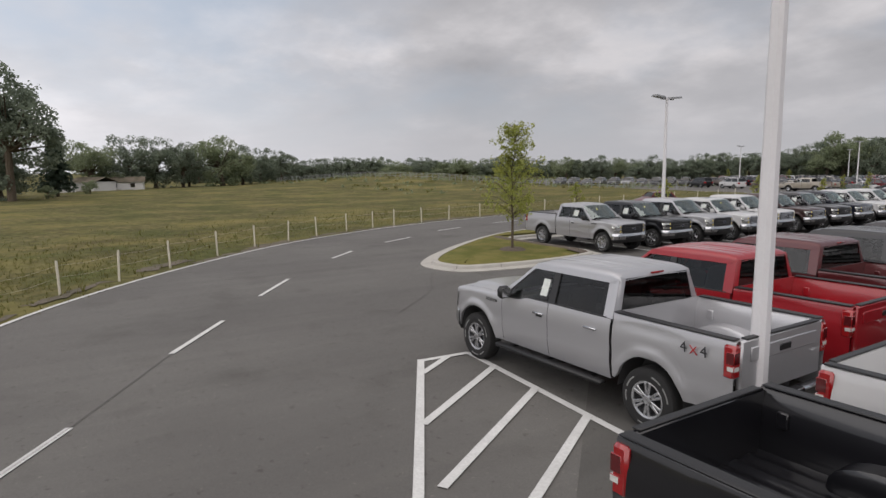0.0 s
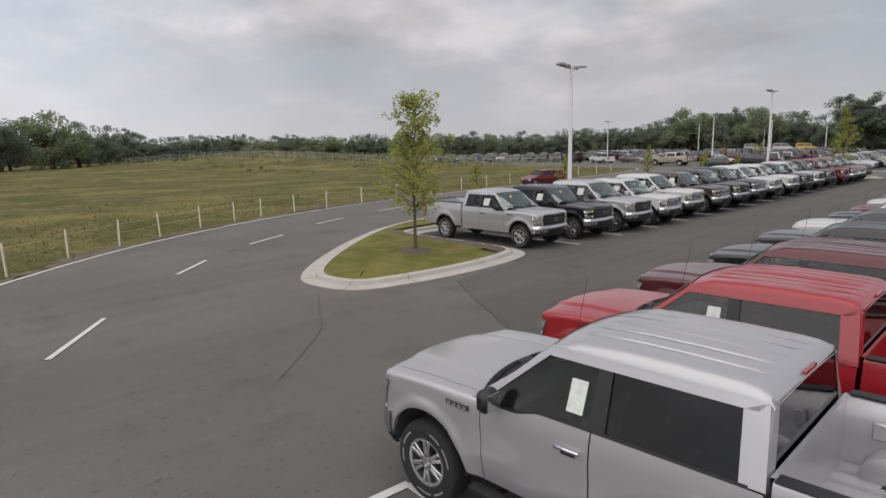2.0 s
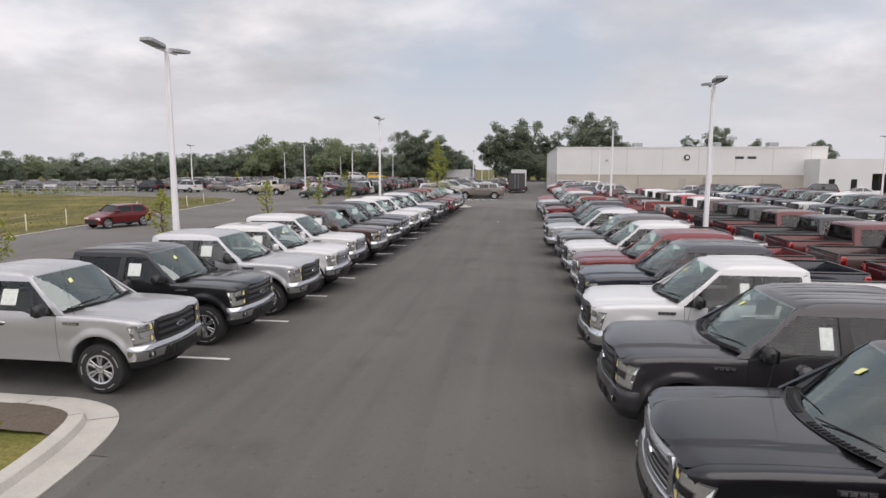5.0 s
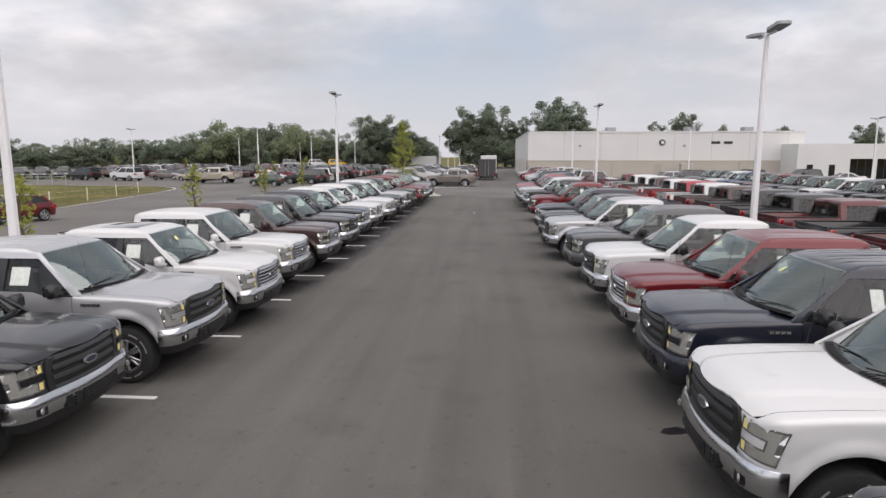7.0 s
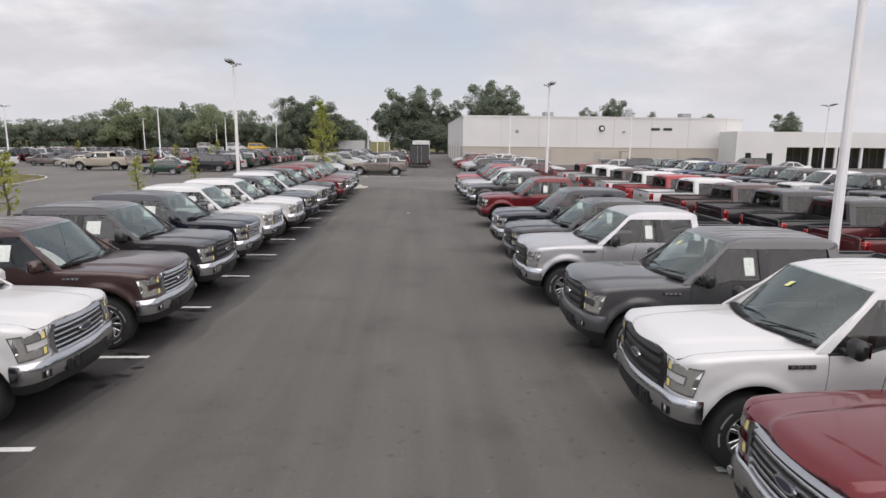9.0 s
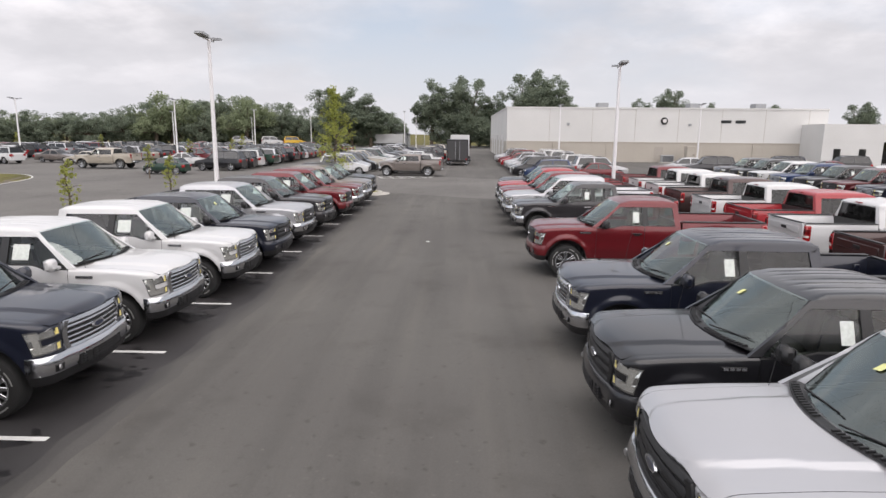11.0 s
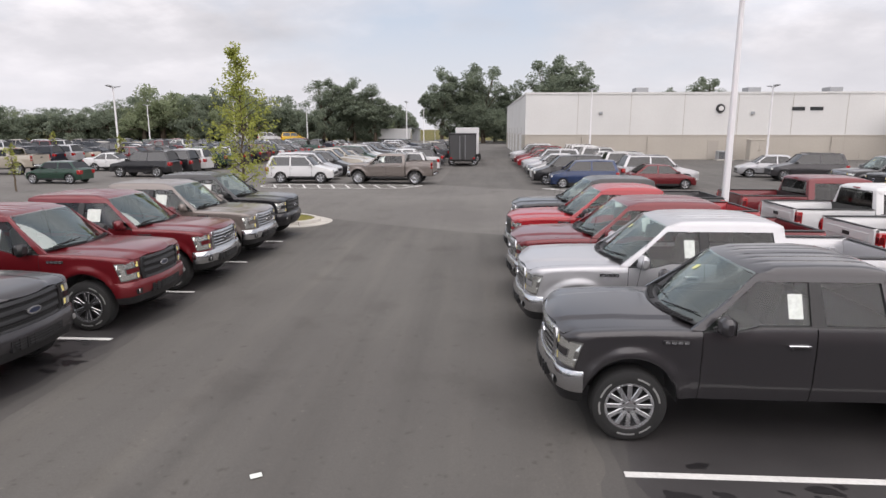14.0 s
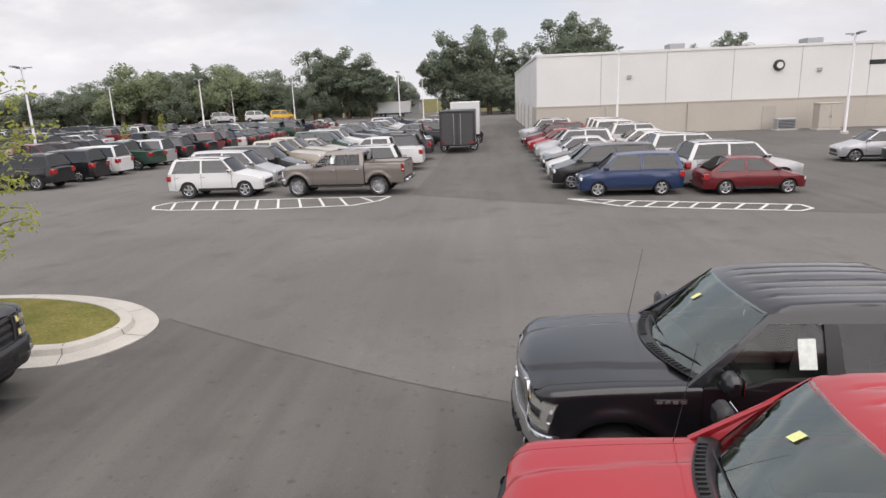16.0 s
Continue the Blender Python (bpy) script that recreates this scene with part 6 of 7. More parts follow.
# (column x, heading, first y, last y)
COLUMNS = [(-5.9, 180, 70.2, 126), (-11.8, 0, 70.2, 126), (-24.6, 180, 75.0, 135), (-30.5, 0, 78.0, 135), (-43.0, 180, 80.0, 135), (-49.0, 0, 84.0, 135), (-62.0, 180, 92.0, 135), (-68.0, 0, 96.0, 125), (5.9, 180, 67.2, 96), (11.2, 0, 66.5, 96)]
for x, head, y0, y1 in COLUMNS:
    y = y0
    n = 0
    while y < y1:
        if far.random() > 0.04:
            col = FAR_COLOURS[far.randrange(len(FAR_COLOURS))]
            if x > 0:
                col = far.choice(["white", "white", "white", "ruby", "red", "silver", "black"])
            if far.random() < 0.16 and x < 0:
                place_car("plain_pickup", col, x, y, head + far.uniform(-1.5, 1.5), "far lot vehicles")
            else:
                place_car(far.choice(kinds), col, x + far.uniform(-0.2, 0.2), y, head + far.uniform(-1.5, 1.5), "far lot vehicles")
        y += 2.85
place_car("sport_utility", "white", -11.5, 67.4, 0, "far lot vehicles", "white sport utility parked on the painted hatching", 0.94)
place_pickup("crew_chrome", "stone", -5.7, 67.1, 176, "far lot vehicles", "parked on the painted hatching", 0.97)
place_car("minivan", "blue", 6.4, 65.0, 180, "far lot vehicles", "blue boxy minivan parked at the hatching", 0.89)
place_car("hatchback", "ruby", 10.9, 64.6, 0, "far lot vehicles", "dark red hatchback parked at the hatching", 0.88)
place_car("compact", "green", -27.2, 66.0, 180, "far lot vehicles", "small dark green hatchback with a white roof stripe")
place_pickup("crew_plain", "beige", -37.0, 73.5, 180, "far lot vehicles", "parked across the far lot")
place_car("sport_utility", "black", -24.6, 71.8, 180, "far lot vehicles", "black boxy off-roader parked in the far lot")
place_car("compact", "ruby", -26.2, 25.6, 250, "cars on the drive", "faded red hatchback standing on the drive")
for k in range(11):
    u = k / 10
    place_car(("minivan", "sport_utility", "hatchback", "minivan")[k % 4], ("navy", "black", "magnetic", "black", "navy", "silver")[k % 6], lerp(-87, -65, u), lerp(71.5, 88.5, u), -62 + far.uniform(-1, 1), "cars across the meadow", "dark car in the row across the meadow")
for x, y, kind, col in ((-53, 80.5, "sport_utility", "white"), (-60.5, 82, "sport_utility", "black"), (-58, 88, "minivan", "white"), (-70, 114, "sport_utility", "white"), (-66, 106, "sedan", "silver")):
    place_car(kind, col, x, y, 165, "far lot vehicles")
for x, y, kind, col in ((22.2, 70.5, "sport_utility", "magnetic"), (21.2, 73.8, "hatchback", "silver"), (30.0, 73.0, "sport_utility", "navy"), (34.0, 72.0, "sedan", "ruby"), (38.0, 76.0, "sport_utility", "black"), (42.0, 74.0, "sedan", "white")):
    place_car(kind, col, x, y, 170, "cars by the building", f"{LABELS[col]} {kind.replace('_', ' ')} standing by the long building")


# ---- building ----
def wall_block(parent, name, x0, x1, y0, y1, z0, z1, m, bev=0.0):
    bm = bmesh.new()
    box(bm, x0, x1, y0, y1, z0, z1, bev)
    return part(name, bm, m, parent, smooth=False)


bx0, bx1, by0, by1, bh, bs = 5.4, 50.0, 100.5, 150.0, 7.35, 2.75
shop = thing("service_building", "long flat-roofed building, white above and beige below", "building")
wall_block(shop, "lower_wall", bx0, bx1, by0, by1, -0.1, bs, M_WALLBEIGE)
wall_block(shop, "upper_wall", bx0 + 0.02, bx1, by0 + 0.02, by1, bs, bh, M_WALLWHITE)
wall_block(shop, "parapet", bx0 - 0.06, bx1 + 0.02, by0 - 0.06, by1, bh, bh + 0.22, M_WALLWHITE)
wall_block(shop, "roof", bx0 + 0.4, bx1 - 0.4, by0 + 0.4, by1 - 0.4, bh + 0.225, bh + 0.24, M_ROOF)
for k in range(1, 8):
    wall_block(shop, "panel_joint", bx0 + k * 6.0 - 0.02, bx0 + k * 6.0 + 0.02, by0 - 0.004, by0 + 0.03, 0, bh, M_DOOR)
wall_block(shop, "ledge", bx0 - 0.05, bx1, by0 - 0.05, by0 + 0.05, bs - 0.05, bs + 0.05, M_WALLBEIGE)
wall_block(shop, "door", 26.3, 27.5, by0 - 0.05, by0 + 0.1, 0, 2.15, M_DOOR)
bm = bmesh.new()
lathe(bm, [(0.0, -0.25), (0.42, -0.25), (0.50, -0.12), (0.50, 0.0)], 20, m=Matrix.Translation((27.4, by0, 5.75)))
lathe(bm, [(0.0, -0.27), (0.28, -0.27), (0.28, -0.24)], 20, m=Matrix.Translation((27.4, by0, 5.75)), mi=1)
part("wall_vent", bm, [M_TRIM, M_WALLWHITE], shop, "round dark wall vent")
for x in (31.0, 14.0):
    wall_block(shop, "wall_lamp", x - 0.2, x + 0.2, by0 - 0.2, by0, 5.1, 5.4, M_LAMPHEAD, 0.03)
for x in (36.0, 38.0):
    wall_block(shop, "small_window", x - 0.7, x + 0.7, by0 - 0.03, by0 + 0.05, 5.5, 5.9, M_PRIVACY)
for k in range(5):
    d = wall_block(shop, "bay_door", bx0 - 0.06, bx0 + 0.1, by0 + 6 + k * 8.0, by0 + 10 + k * 8.0, 0, 3.6, M_WALLWHITE)
    for j in range(1, 5):
        wall_block(d, "door_seam", bx0 - 0.07, bx0 - 0.05, by0 + 6.05 + k * 8.0, by0 + 9.95 + k * 8.0, j * 0.72 - 0.02, j * 0.72 + 0.02, M_DOOR)
for x in (20.0, 34.0, 44.0):
    wall_block(shop, "roof_unit", x, x + 1.6, by0 + 9, by0 + 11, bh + 0.24, bh + 1.3, M_LAMPHEAD, 0.05)
for x in (12.0, 19.5, 40.0):
    wall_block(shop, "downpipe", x - 0.06, x + 0.06, by0 - 0.14, by0 - 0.01, 0.0, 2.6, M_WALLBEIGE, 0.02)

cabinet = thing("utility_cabinet", "tall beige electrical cabinet standing by the long building", "utility box", at=pose(30.6, 97.6, 0))
wall_block(cabinet, "plinth", -1.05, 1.05, -0.65, 0.65, -0.02, 0.14, M_CONCRETE, 0.02)
wall_block(cabinet, "body", -0.95, 0.95, -0.55, 0.55, 0.14, 2.25, M_WALLBEIGE, 0.03)
wall_block(cabinet, "lid", -1.0, 1.0, -0.6, 0.6, 2.25, 2.33, M_WALLBEIGE, 0.02)
for x in (-0.46, 0.46):
    d = wall_block(cabinet, "door", x - 0.43, x + 0.43, -0.575, -0.553, 0.22, 2.17, M_WALLBEIGE, 0.008)
    wall_block(d, "handle", x * 0.2 - 0.02, x * 0.2 + 0.02, -0.61, -0.577, 1.05, 1.25, M_TRIM, 0.006)
cooler = thing("air_conditioner", "grey outdoor air-conditioning unit on a pad", "air conditioner", at=pose(27.6, 98.8, 0))
wall_block(cooler, "pad", -0.95, 0.95, -0.6, 0.6, -0.02, 0.10, M_CONCRETE, 0.02)
wall_block(cooler, "casing", -0.8, 0.8, -0.45, 0.45, 0.10, 1.05, M_LAMPHEAD, 0.03)
for k in range(6):
    wall_block(cooler, "slat", -0.72, 0.72, -0.48, -0.452, 0.20 + k * 0.13, 0.27 + k * 0.13, M_TRIM, 0.006)

annex = thing("showroom", "low white showroom with dark glass front", "building")
ay, ah = 95.0, 5.4
wall_block(annex, "fascia", 46.5, 90.0, ay, ay + 18, 3.1, ah, M_WALLWHITE)
wall_block(annex, "back_wall", 46.5, 90.0, ay + 3.0, ay + 18, -0.1, 3.1, M_WALLWHITE)
wall_block(annex, "front_wall", 46.5, 54.0, ay + 0.02, ay + 3.0, -0.1, 3.1, M_WALLWHITE)
for x in (48.0, 51.3):
    wall_block(annex, "small_window", x, x + 0.9, ay - 0.02, ay + 0.1, 0.4, 2.2, M_PRIVACY)
for k in range(9):
    x = 54.2 + k * 4.0
    wall_block(annex, "column", x - 0.2, x + 0.2, ay + 0.05, ay + 0.5, -0.1, 3.1, M_WALLWHITE)
    w = wall_block(annex, "glass_bay", x + 0.2, x + 3.8, ay + 0.3, ay + 0.36, 0.0, 3.1, M_PRIVACY)
    for j in range(1, 3):
        wall_block(w, "mullion", x + 0.2 + j * 1.2 - 0.04, x + 0.2 + j * 1.2 + 0.04, ay + 0.26, ay + 0.4, 0.0, 3.1, M_TRIM)

# ---- trailer ----
tr = thing("cargo_trailer", "dark enclosed cargo trailer seen from behind", "trailer", at=pose(-1.45, 88.0, 0))
bm = bmesh.new()
box(bm, -1.25, 1.25, -2.8, 3.2, 0.55, 2.95, 0.06)
part("box", bm, M_CABIN, tr)
bm = bmesh.new()
box(bm, -1.28, 1.28, -2.84, 3.22, 2.93, 3.05, 0.02)
for s in (-1, 1):
    box(bm, s * 1.18, s * 1.28, -2.86, -2.76, 0.5, 2.95, 0.01)
part("frame", bm, M_TRIM, tr)
for s in (-1, 1):
    bm = bmesh.new()
    box(bm, s * 0.03, s * 1.16, -2.86, -2.80, 0.62, 2.88, 0.015)
    d = part("rear_door", bm, M_CABIN, tr)
    bm = bmesh.new()
    tube(bm, (s * 0.25, -2.90, 0.65), (s * 0.25, -2.90, 2.85), 0.02, 0.02, 6)
    part("lock_bar", bm, M_LAMPHEAD, d)
    bm = bmesh.new()
    box(bm, s * 0.95, s * 1.15, -2.90, -2.86, 0.70, 0.85, 0.01)
    part("tail_light", bm, M_TAIL, tr)
for y in (-0.5, 0.5):
    for x in (-1.15, 1.15):
        plain_wheel(tr, WHEEL_CAR, x, y, 0.325)
bt = thing("box_truck", "white box truck body behind the trailer", "truck", at=pose(-1.2, 97.0, 0))
bm = bmesh.new()
box(bm, -1.25, 1.25, -3, 3, 0.8, 3.6, 0.05)
part("box", bm, PAINTS["white"], bt)
bm = bmesh.new()
box(bm, -1.1, 1.1, 3.0, 5.0, 0.6, 2.4, 0.2)
part("cab", bm, PAINTS["white"], bt)
for y in (-1.8, 4.0):
    for x in (-1.1, 1.1):
        plain_wheel(bt, WHEEL_TRUCK, x, y, 0.325)

wt = thing("box_trailer", "long white box trailer beyond the far lot", "trailer", at=pose(-21.5, 186.0, 0))
bm = bmesh.new()
box(bm, -4.2, 4.2, -1.25, 1.25, 0.95, 3.5, 0.05)
part("box", bm, PAINTS["white"], wt)
bm = bmesh.new()
box(bm, -4.1, 4.1, -1.1, 1.1, 0.75, 0.95, 0.02)
for x in (2.2, 2.5):
    box(bm, x - 0.05, x + 0.05, -0.9, 0.9, 0.02, 0.8, 0.0)
part("chassis", bm, M_TRIM, wt)
for x in (-3.2, -2.2):
    for y in (-1.0, 1.0):
        plain_wheel(wt, WHEEL_TRUCK, x, y, 0.40)
for x, y, col in ((-64.0, 190.0, "white"), (-55.5, 190.0, "white"), (-48.5, 188.0, "yellow")):
    v = place_car("minivan", col, x, y, 4, "tall vans of the far lot", f"tall {LABELS[col]} van beyond the far lot")
    v.scale = (1.35, 1.15, 1.40)

# ---- field posts ----
POSTS = [(-4.2, -24.8), (-6.9, -23.3), (-9.5, -21.7), (-11.2, -20.0), (-13.3, -18.1), (-15.9, -15.8), (-18.0, -13.6), (-19.6, -11.4), (-21.3, -9.2), (-22.6, -6.8), (-23.7, -4.5), (-24.4, -2.6), (-25.2, 0.0), (-26.0, 2.8), (-26.8, 6.2), (-27.6, 10.0), (-28.5, 14.4), (-29.2, 18.6), (-29.9, 22.6), (-30.6, 26.8), (-31.2, 31.5), (-31.9, 36.5), (-32.8, 42.0), (-33.8, 47.5), (-35.0, 53.0)]
bm = bmesh.new()
lathe(bm, [(0.0, 1.02), (0.030, 1.01), (0.036, 0.98), (0.036, -0.1)], 8, axis="z")
fp = tagged(part("marker_post", bm, M_POST), "thin cream marker post in the verge", "post", "posts along the verge")
fp.matrix_basis = pose(POSTS[0][0] - 0.35, POSTS[0][1], field_height(*POSTS[0]))
for k, (x, y) in enumerate(POSTS[1:]):
    copy_thing(fp, pose(x - 0.35, y, -0.02, rnd.uniform(-2.5, 2.5), rnd.uniform(-2.5, 2.5), 0))
bm = bmesh.new()
for (ax_, ay_), (bx_, by_) in zip(POSTS, POSTS[1:]):
    for z in (0.85, 0.5):
        m = ((ax_ + bx_) / 2 - 0.35, (ay_ + by_) / 2, z - 0.06)
        tube(bm, (ax_ - 0.35, ay_, z), m, 0.004, 0.004, 3, False)
        tube(bm, m, (bx_ - 0.35, by_, z), 0.004, 0.004, 3, False)
tagged(part("rope", bm, M_POST), "thin rope strung between the marker posts", "rope")
# Long fence on the far side of the field.
bm = bmesh.new()
for k in range(70):
    x, y = -150 + 1.4 * k, 30 + 0.55 * k
    tube(bm, (x, y, field_height(x, y) - 0.2), (x, y, field_height(x, y) + 1.3), 0.05, 0.05, 5)
    if k < 69:
        x2, y2 = x + 1.4, y + 0.55
        for z in (0.55, 0.95, 1.25):
            tube(bm, (x, y, field_height(x, y) + z), (x2, y2, field_height(x2, y2) + z), 0.03, 0.03, 4, False)
tagged(part("field_fence", bm, M_LAMPHEAD), "weathered grey rail fence across the meadow", "fence")


# ---- trees ----
def leaves(bm, centre, radius, count, size, rng, squash=1.0, mi=0):
    """Small bent leaf quads scattered in a lumpy shell."""
    for _ in range(count):
        d = Vector((rng.gauss(0, 1), rng.gauss(0, 1), rng.gauss(0, 1)))
        d = d.normalized() * radius * (rng.random() ** 0.45)
        d.z *= squash
        p = Vector(centre) + d
        q = Euler((rng.uniform(-1.1, 1.1), rng.uniform(-1.1, 1.1), rng.uniform(0, 6.28)))
        s = size * rng.uniform(0.6, 1.3)
        v = [bm.verts.new(p + q.to_matrix() @ Vector(c)) for c in ((-s, -s * 0.5, 0), (s * 0.1, -s * 0.6, s * 0.2), (s, 0, 0), (0, s * 0.6, s * 0.15))]
        bm.faces.new(v).material_index = mi


def limb(bm, a, b, ra, rb, n=6):
    tube(bm, a, b, ra, rb, n, False)


def young_tree(name, height, spread, seed, label, leaf=M_LEAF_YOUNG, limbs=40, bare=0.30, leaf_size=0.06, shape=None, per=26):
    """A slim nursery tree: straight stem, rising limbs, airy drooping sprays of small leaves."""
    rng = random.Random(seed)
    t = thing(name, label, "tree")
    bw, bl = bmesh.new(), bmesh.new()
    pts = [Vector((0, 0, -0.05))]
    for k in range(1, 9):
        pts.append(Vector((rng.uniform(-0.07, 0.07) * k * 0.3, rng.uniform(-0.07, 0.07) * k * 0.3, height * 0.95 * k / 8)))
    for k in range(8):
        limb(bw, pts[k], pts[k + 1], 0.060 * (1 - k / 8.6), 0.060 * (1 - (k + 1) / 8.6), 8)
    shape = shape or [(0.0, 0.5), (0.3, 1.0), (0.7, 0.6), (1.0, 0.15)]
    for k in range(limbs):
        w = ((k + 0.5) / limbs) ** 0.95
        u = bare + (0.98 - bare) * w
        base = pts[min(7, int(u * 8))].lerp(pts[min(8, int(u * 8) + 1)], u * 8 - int(u * 8))
        a = k * 2.4 + rng.uniform(-0.5, 0.5)
        r = spread * curve_at(shape, w) * rng.uniform(0.55, 1.12)
        tip = base + Vector((math.cos(a) * r, math.sin(a) * r, r * rng.uniform(0.15, 0.75)))
        mid = base.lerp(tip, 0.55) + Vector((0, 0, 0.12 * r))
        limb(bw, base, mid, 0.020, 0.012, 5)
        limb(bw, mid, tip, 0.012, 0.004, 5)
        for j in range(6):
            c = base.lerp(tip, 0.30 + 0.15 * j) + Vector((rng.uniform(-0.12, 0.12), rng.uniform(-0.12, 0.12), rng.uniform(-0.22, 0.05)))
            leaves(bl, c, spread * rng.uniform(0.08, 0.17), int(per * rng.uniform(0.5, 1.3)), leaf_size, rng, 1.15)
    part("trunk", bw, M_BARK, t)
    part("crown", bl, leaf, t, smooth=False)
    return t


t1 = young_tree("young_tree", 5.45, 1.40, 3, "young yellow-green tree with an airy crown on the island", limbs=58, bare=0.24, per=16, leaf_size=0.055, shape=[(0.0, 0.62), (0.15, 0.95), (0.38, 1.0), (0.55, 0.50), (0.64, 0.42), (0.80, 0.72), (0.92, 0.55), (1.0, 0.25)])
t1.matrix_basis = pose(TREE_AT[0], TREE_AT[1], 0.22)
t2 = young_tree("young_tree", 6.7, 1.5, 8, "young green tree on the small island", M_LEAF_YOUNG, limbs=64, bare=0.18, per=12, shape=[(0.0, 0.9), (0.2, 1.0), (0.55, 0.62), (0.8, 0.3), (1.0, 0.08)])
t2.matrix_basis = pose(-8.9, 50.5, 0.2)
sap = young_tree("sapling", 2.9, 0.50, 14, "thin yellow-green sapling in the verge", limbs=18, bare=0.35, leaf_size=0.042, per=11)
sap.matrix_basis = pose(-13.9, 3.2, 0.15)
tagged(sap, "", "", "saplings")
for x, y, s in ((-14.2, 11.2, 1.1), (-15.3, 23.6, 1.15), (-15.8, 34.4, 1.0), (-15.9, 42.8, 0.95), (-26.0, 60.5, 1.0), (-31.3, 80.0, 1.1), (-33.8, 104.0, 1.3), (-31.3, 93.0, 1.1), (-60.0, 112.0, 1.2), (-74.0, 112.0, 1.3)):
    c = copy_thing(sap, pose(x, y, 0, 0, 0, x * 40))
    c.scale = (s, s, s)


def big_tree(name, height, width, seed, label, leaf, lumps=34, per=150, size=0.30, bare=0.05, clump=0.17):
    """A broadleaf tree: forked trunk, rising limbs, and an uneven crown of leaf clumps with gaps."""
    rng = random.Random(seed)
    t = thing(name, label, "tree")
    bw, bl = bmesh.new(), bmesh.new()
    lean = Vector((rng.uniform(-0.05, 0.05) * height, rng.uniform(-0.05, 0.05) * height, 0))
    limb(bw, (0, 0, -0.3), lean * 0.4 + Vector((0, 0, height * 0.35)), width * 0.040, width * 0.028, 8)
    lobes = [(Vector((0, 0, height * 0.68)), width * 0.34, height * 0.29)]
    for k in range(6):
        a = k * 1.05 + rng.uniform(-0.4, 0.4)
        d = width * rng.uniform(0.16, 0.28)
        lobes.append((Vector((math.cos(a) * d, math.sin(a) * d, height * rng.uniform(bare + 0.14, 0.64))), width * rng.uniform(0.20, 0.30), height * rng.uniform(0.16, 0.27)))
    for k in range(lumps):
        at, rx, rz = lobes[k % len(lobes)]
        d = Vector((rng.gauss(0, 1), rng.gauss(0, 1), rng.gauss(0, 1))).normalized() * rng.uniform(0.55, 1.0)
        c = at + lean * (at.z / height) + Vector((d.x * rx, d.y * rx, d.z * rz))
        if k % 5 == 0:
            limb(bw, lean * 0.4 + Vector((0, 0, height * 0.33)), c, width * 0.014, width * 0.004, 5)
        leaves(bl, c, width * clump * rng.uniform(0.6, 1.15), int(per * rng.uniform(0.9, 1.6)), size, rng, 0.9)
    part("trunk", bw, M_BARK, t)
    part("crown", bl, leaf, t, smooth=False)
    return t


def fir(name, height, width, seed, label):
    rng = random.Random(seed)
    t = thing(name, label, "tree")
    bw, bl = bmesh.new(), bmesh.new()
    limb(bw, (0, 0, -0.3), (0, 0, height), width * 0.05, 0.04, 8)
    for k in range(90):
        u = k / 89
        z = height * (0.10 + 0.88 * u)
        r = width * 0.5 * (1 - u) ** 0.85 * rng.uniform(0.7, 1.1)
        a = k * 2.4
        for j in range(4):
            c = (math.cos(a) * r * (0.3 + 0.22 * j), math.sin(a) * r * (0.3 + 0.22 * j), z - 0.08 * r * j)
            leaves(bl, c, 0.5, 10, 0.30, rng, 0.4)
    part("trunk", bw, M_BARK, t)
    part("crown", bl, M_LEAF_FIR, t, smooth=False)
    return t


TREES = [big_tree("broadleaf_tree", 13, 12, 31, "dark green broadleaf tree in full leaf", M_LEAF_DARK, 84, 62, 0.25, 0.0, 0.115), big_tree("broadleaf_tree", 12, 13, 32, "green broadleaf tree in full leaf", M_LEAF_MID, 84, 62, 0.25, 0.0, 0.115), big_tree("broadleaf_tree", 15, 12, 33, "tall dark green broadleaf tree", M_LEAF_DARK, 88, 62, 0.25, 0.0, 0.115)]
TALL = [big_tree("broadleaf_tree", 18, 10, 34, "tall dark broadleaf tree with an open crown", M_LEAF_DARK, 130, 130, 0.21, 0.04, 0.120), big_tree("broadleaf_tree", 19, 12, 35, "tall dark broadleaf tree with a broad crown", M_LEAF_DARK, 150, 130, 0.21, 0.03, 0.115)]
wood = random.Random(77)
# (x, y, height, crown width, form) of the tall trees behind the yard
SPOTS = [(-39, 182, 15.5, 9.5, 1), (-31.5, 184, 15.0, 9.5, 1), (-26.0, 183, 13.5, 9.5, 0), (-9.0, 178, 17.0, 9.0, 0), (1.0, 180, 18.5, 11.5, 1), (8.2, 186, 14.5, 8.0, 0), (16.8, 181, 20.0, 12.5, 1), (23.0, 184, 18.5, 10.0, 0), (4.5, 200, 12.0, 11.0, 1), (13.0, 202, 12.0, 11.0, 1), (-3.5, 203, 11.0, 9.0, 1),
         (36, 214, 12.5, 9.0, 0), (60, 226, 15.0, 8.0, 0), (70, 228, 19.0, 11.0, 1), (84, 228, 14.0, 7.0, 0), (103, 225, 14.0, 9.0, 1), (127, 218, 14.5, 10.0, 1)]
for n, (x, y, h, w, v) in enumerate(SPOTS):
    m = pose(x, y, -0.2, 0, 0, wood.uniform(0, 360))
    if n < 2:
        c = TALL[1 - n]
        v = 1 - n
        c.matrix_basis = m
    else:
        c = copy_thing(TALL[v], m)
    c.scale = (1.35 * w / (10, 12)[v], 1.35 * w / (10, 12)[v], 1.12 * h / (18, 19)[v])
    tagged(c, "", "", "trees behind the yard")
WOOD_TOP = [(94, 10.0), (100, 10.5), (104, 12.0), (108, 14.5), (112, 15.5), (116, 13.0), (121, 10.0), (126, 8.6), (145, 8.4), (176, 9.0)]
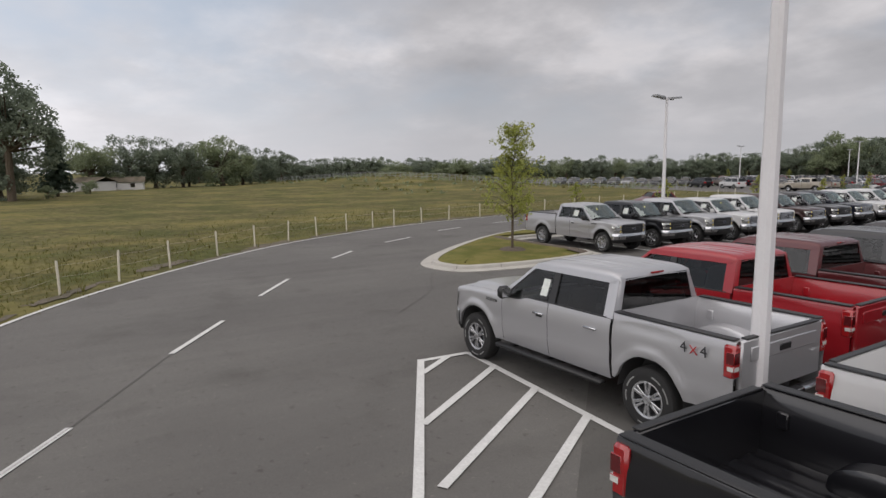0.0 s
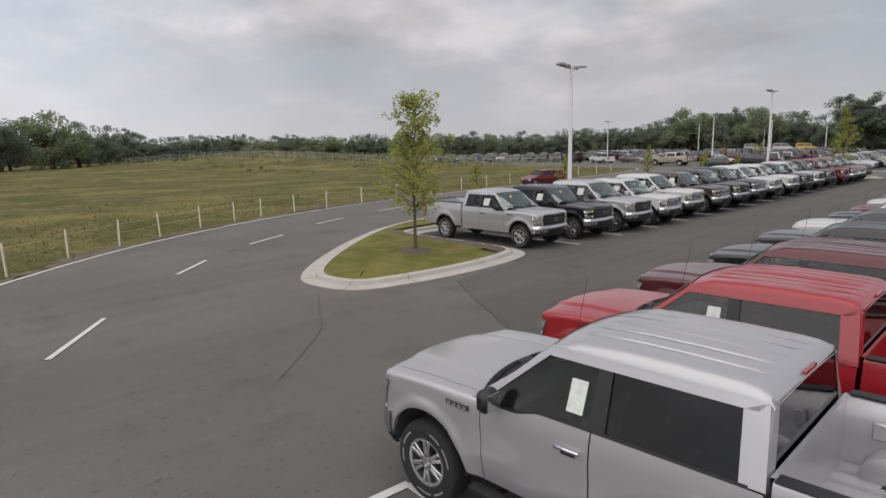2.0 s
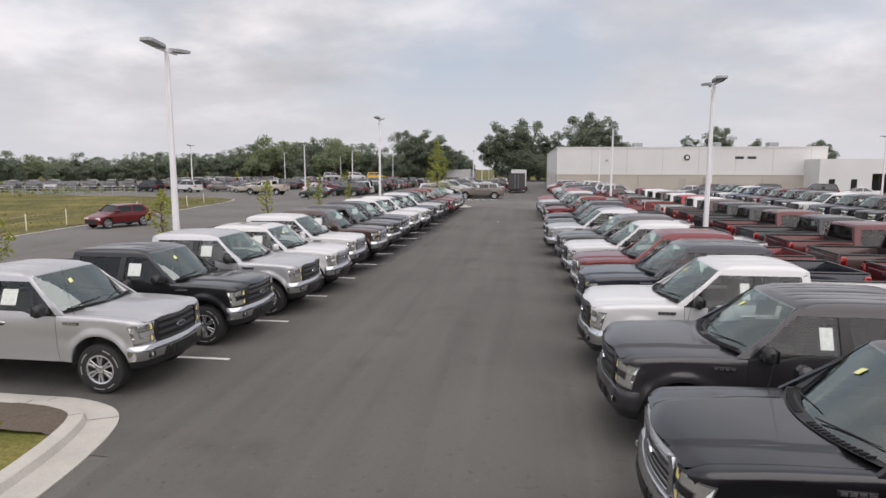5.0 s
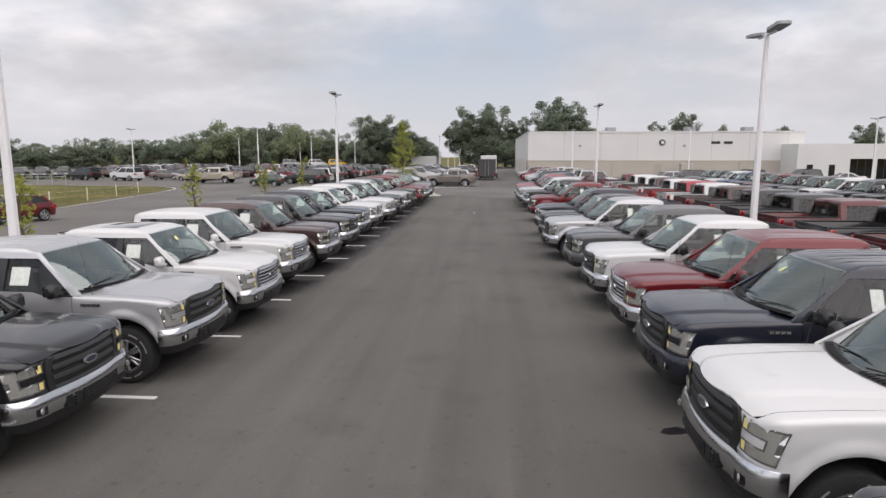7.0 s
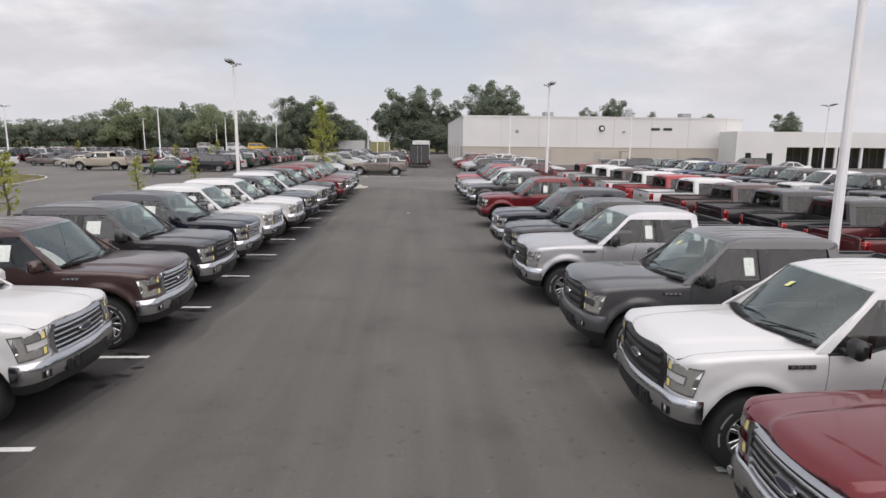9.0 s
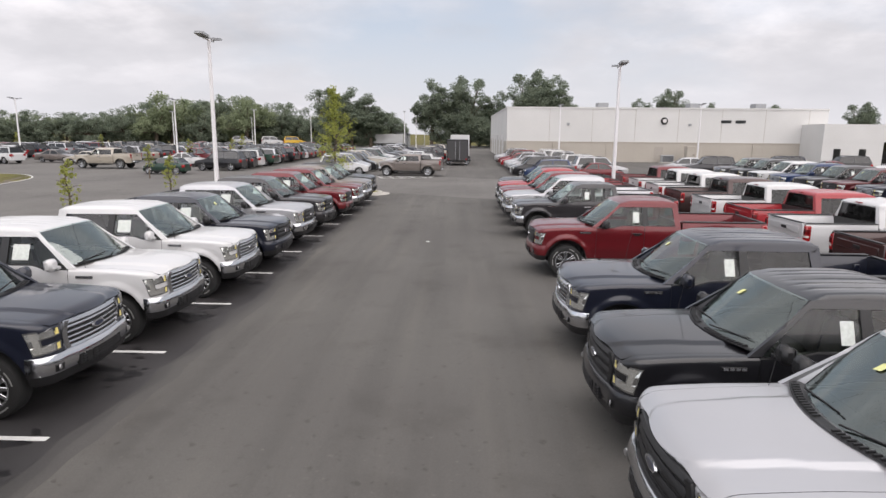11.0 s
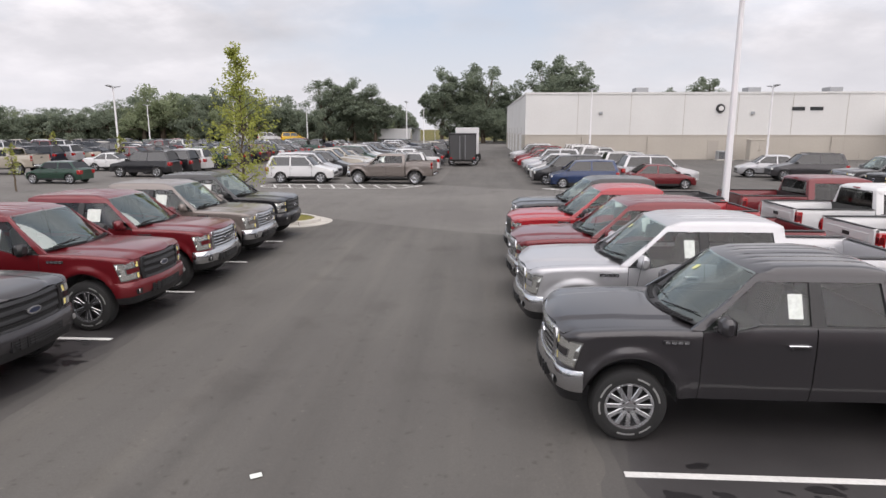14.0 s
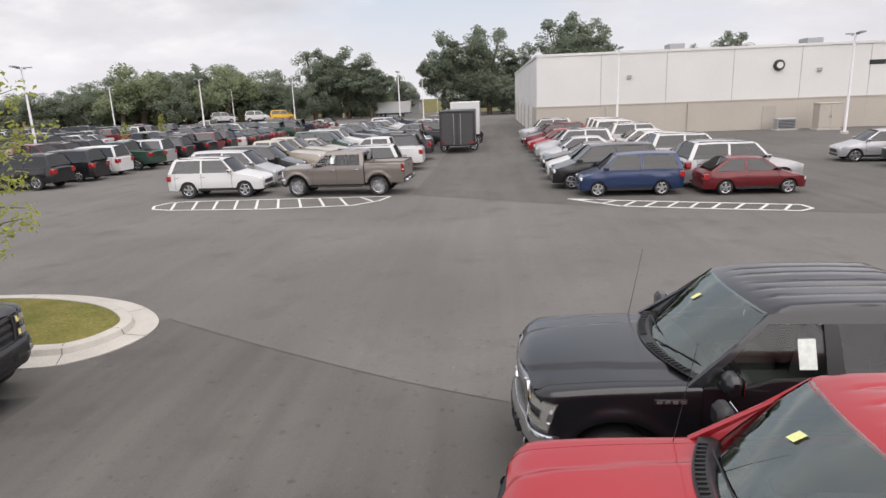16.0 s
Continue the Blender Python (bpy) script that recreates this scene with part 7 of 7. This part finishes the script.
for k in range(112):
    # a wood along the far side, seen over the lot and the field
    u = (k // 2) / 55
    a = lerp(176, 95, u) + wood.uniform(-0.7, 0.7)
    d = 196 + 13 * (k % 2) + wood.uniform(-5, 7)
    x, y = d * math.cos(radians(a)) - 6, d * math.sin(radians(a)) + 8
    v = wood.choice((0, 1, 2, 0))
    c = copy_thing(TREES[v], pose(x, y, -0.6, 0, 0, wood.uniform(0, 360)))
    h = curve_at(WOOD_TOP, a) * wood.uniform(0.84, 1.16) / (13, 12, 15)[v]
    w = max(0.85, h) * wood.uniform(1.0, 1.25)
    c.scale = (w, w, h)
    tagged(c, "", "", "trees of the far wood")
for t in TREES:
    t.matrix_basis = pose(-60 - 14 * TREES.index(t), 222, -0.3)
lt = copy_thing(TREES[2], pose(-85, -25.5, 0.2, 0, 0, 40))
lt.scale = (1.12, 1.12, 1.22)
f1 = fir("fir_tree", 9.6, 5.6, 41, "dark fir tree at the field's edge")
f1.matrix_basis = pose(-99, -20.3, 0.3)
for x, y, v, s in ((-92, -27, 0, 0.75), (-132, -14, 1, 0.88), (-136, -7, 0, 0.92), (-139, -1, 0, 0.92), (-141, 5, 2, 0.74), (-146, 15, 1, 1.12), (-150, 21, 0, 0.84), (-158, 28, 0, 0.8), (-165, 36, 2, 0.68), (-104, -29, 0, 0.7), (-150, 8, 0, 0.62), (-90, -21.5, 1, 0.16), (-108, -15.5, 1, 0.2)):
    c = copy_thing(TREES[v], pose(x, y, 0.1, 0, 0, x * 7))
    c.scale = (s * 1.2, s * 1.2, s)
for x, y, h in ((-122, -19.6, 0), (-127, -14, 35), (-130, -8, 80)):
    hs = thing("house", "small white house with a low roof beyond the field", "house", "houses beyond the field", at=pose(x, y, 0.1, 0, 0, h))
    bm = bmesh.new()
    box(bm, -3.4, 3.4, -2.4, 2.4, -0.5, 1.7)
    part("wall", bm, M_WALLWHITE, hs, smooth=False)
    bm = bmesh.new()
    grid(bm, [[(-3.8, -2.8, 1.6), (3.8, -2.8, 1.6)], [(-3.8, 0, 2.6), (3.8, 0, 2.6)], [(-3.8, 2.8, 1.6), (3.8, 2.8, 1.6)]])
    part("roof", bm, M_SOIL, hs, smooth=False)
    for j in (-1.7, 1.5):
        bm = bmesh.new()
        box(bm, j - 0.4, j + 0.4, -2.45, -2.35, 0.5, 1.3)
        part("window", bm, M_PRIVACY, hs, smooth=False)
barn = thing("barn", "grey gabled barn behind the lot", "barn", at=pose(-24, 214, 0))
bm = bmesh.new()
prism(bm, [(-6, -0.3), (6, -0.3), (6, 3.5), (0, 5.85), (-6, 3.5)], 8.0, Matrix.Translation((0, -4, 0)) @ Matrix.Rotation(radians(90), 4, "X"))
part("wall", bm, M_LAMPHEAD, barn, smooth=False)
bm = bmesh.new()
grid(bm, [[(-6.6, -4.4, 3.4), (-6.6, 4.4, 3.4)], [(0, -4.4, 6.0), (0, 4.4, 6.0)], [(6.6, -4.4, 3.4), (6.6, 4.4, 3.4)]])
part("roof", bm, M_TRIM, barn, smooth=False)

# ---- grass tufts along the verge and in the field ----
gr_ = random.Random(9)
bm = bmesh.new()
for _ in range(12000):
    k = gr_.randrange(len(EDGE) - 24)
    x, y = EDGE[k]
    d = abs(gr_.gauss(0, 1)) * 9 + 2.2
    x, y = x - d * 0.93 + gr_.uniform(-1.5, 1.5), y + gr_.uniform(-1.5, 1.5)
    z = field_height(x, y)
    hgt = gr_.uniform(0.04, 0.13) * (2.2 if gr_.random() < 0.03 else 1)
    for j in range(3):
        a = gr_.uniform(0, 6.28)
        w = 0.03
        dx, dy = math.cos(a) * hgt * 0.5, math.sin(a) * hgt * 0.5
        bm.faces.new([bm.verts.new(p) for p in ((x - dy * 0.3, y + dx * 0.3, z - 0.02), (x + dy * 0.3, y - dx * 0.3, z - 0.02), (x + dx, y + dy, z + hgt))])
tagged(part("grass_tufts", bm, M_DRYGRASS, smooth=False), "loose tufts of green and dry grass", "grass", "", "stuff")

# Taller weeds on the mound and along the far fence.
wd = random.Random(19)
bm = bmesh.new()
for _ in range(1500):
    x, y = wd.uniform(-165, -62), wd.uniform(22, 98)
    if wd.random() > 0.25 and not (y > 34 + (x + 150) * 0.39):
        continue
    z = field_height(x, y)
    leaves(bm, (x, y, z + 0.15), wd.uniform(0.4, 1.1), 9, wd.uniform(0.16, 0.34), wd, 0.45, 0 if wd.random() < 0.55 else 1)
tagged(part("weeds", bm, [M_LEAF_MID, M_DRYGRASS], smooth=False), "rank weeds and dry stalks on the mound", "weeds", "", "stuff")

# Small litter on the aisle.
bm = bmesh.new()
box(bm, -0.06, 0.06, -0.04, 0.04, 0.0, 0.015, 0.006)
lt_ = tagged(part("paper_scrap", bm, M_PAPER), "small white scrap of litter on the asphalt", "litter")
lt_.matrix_basis = pose(-2.1, 32.8, 0, 0, 0, 30)
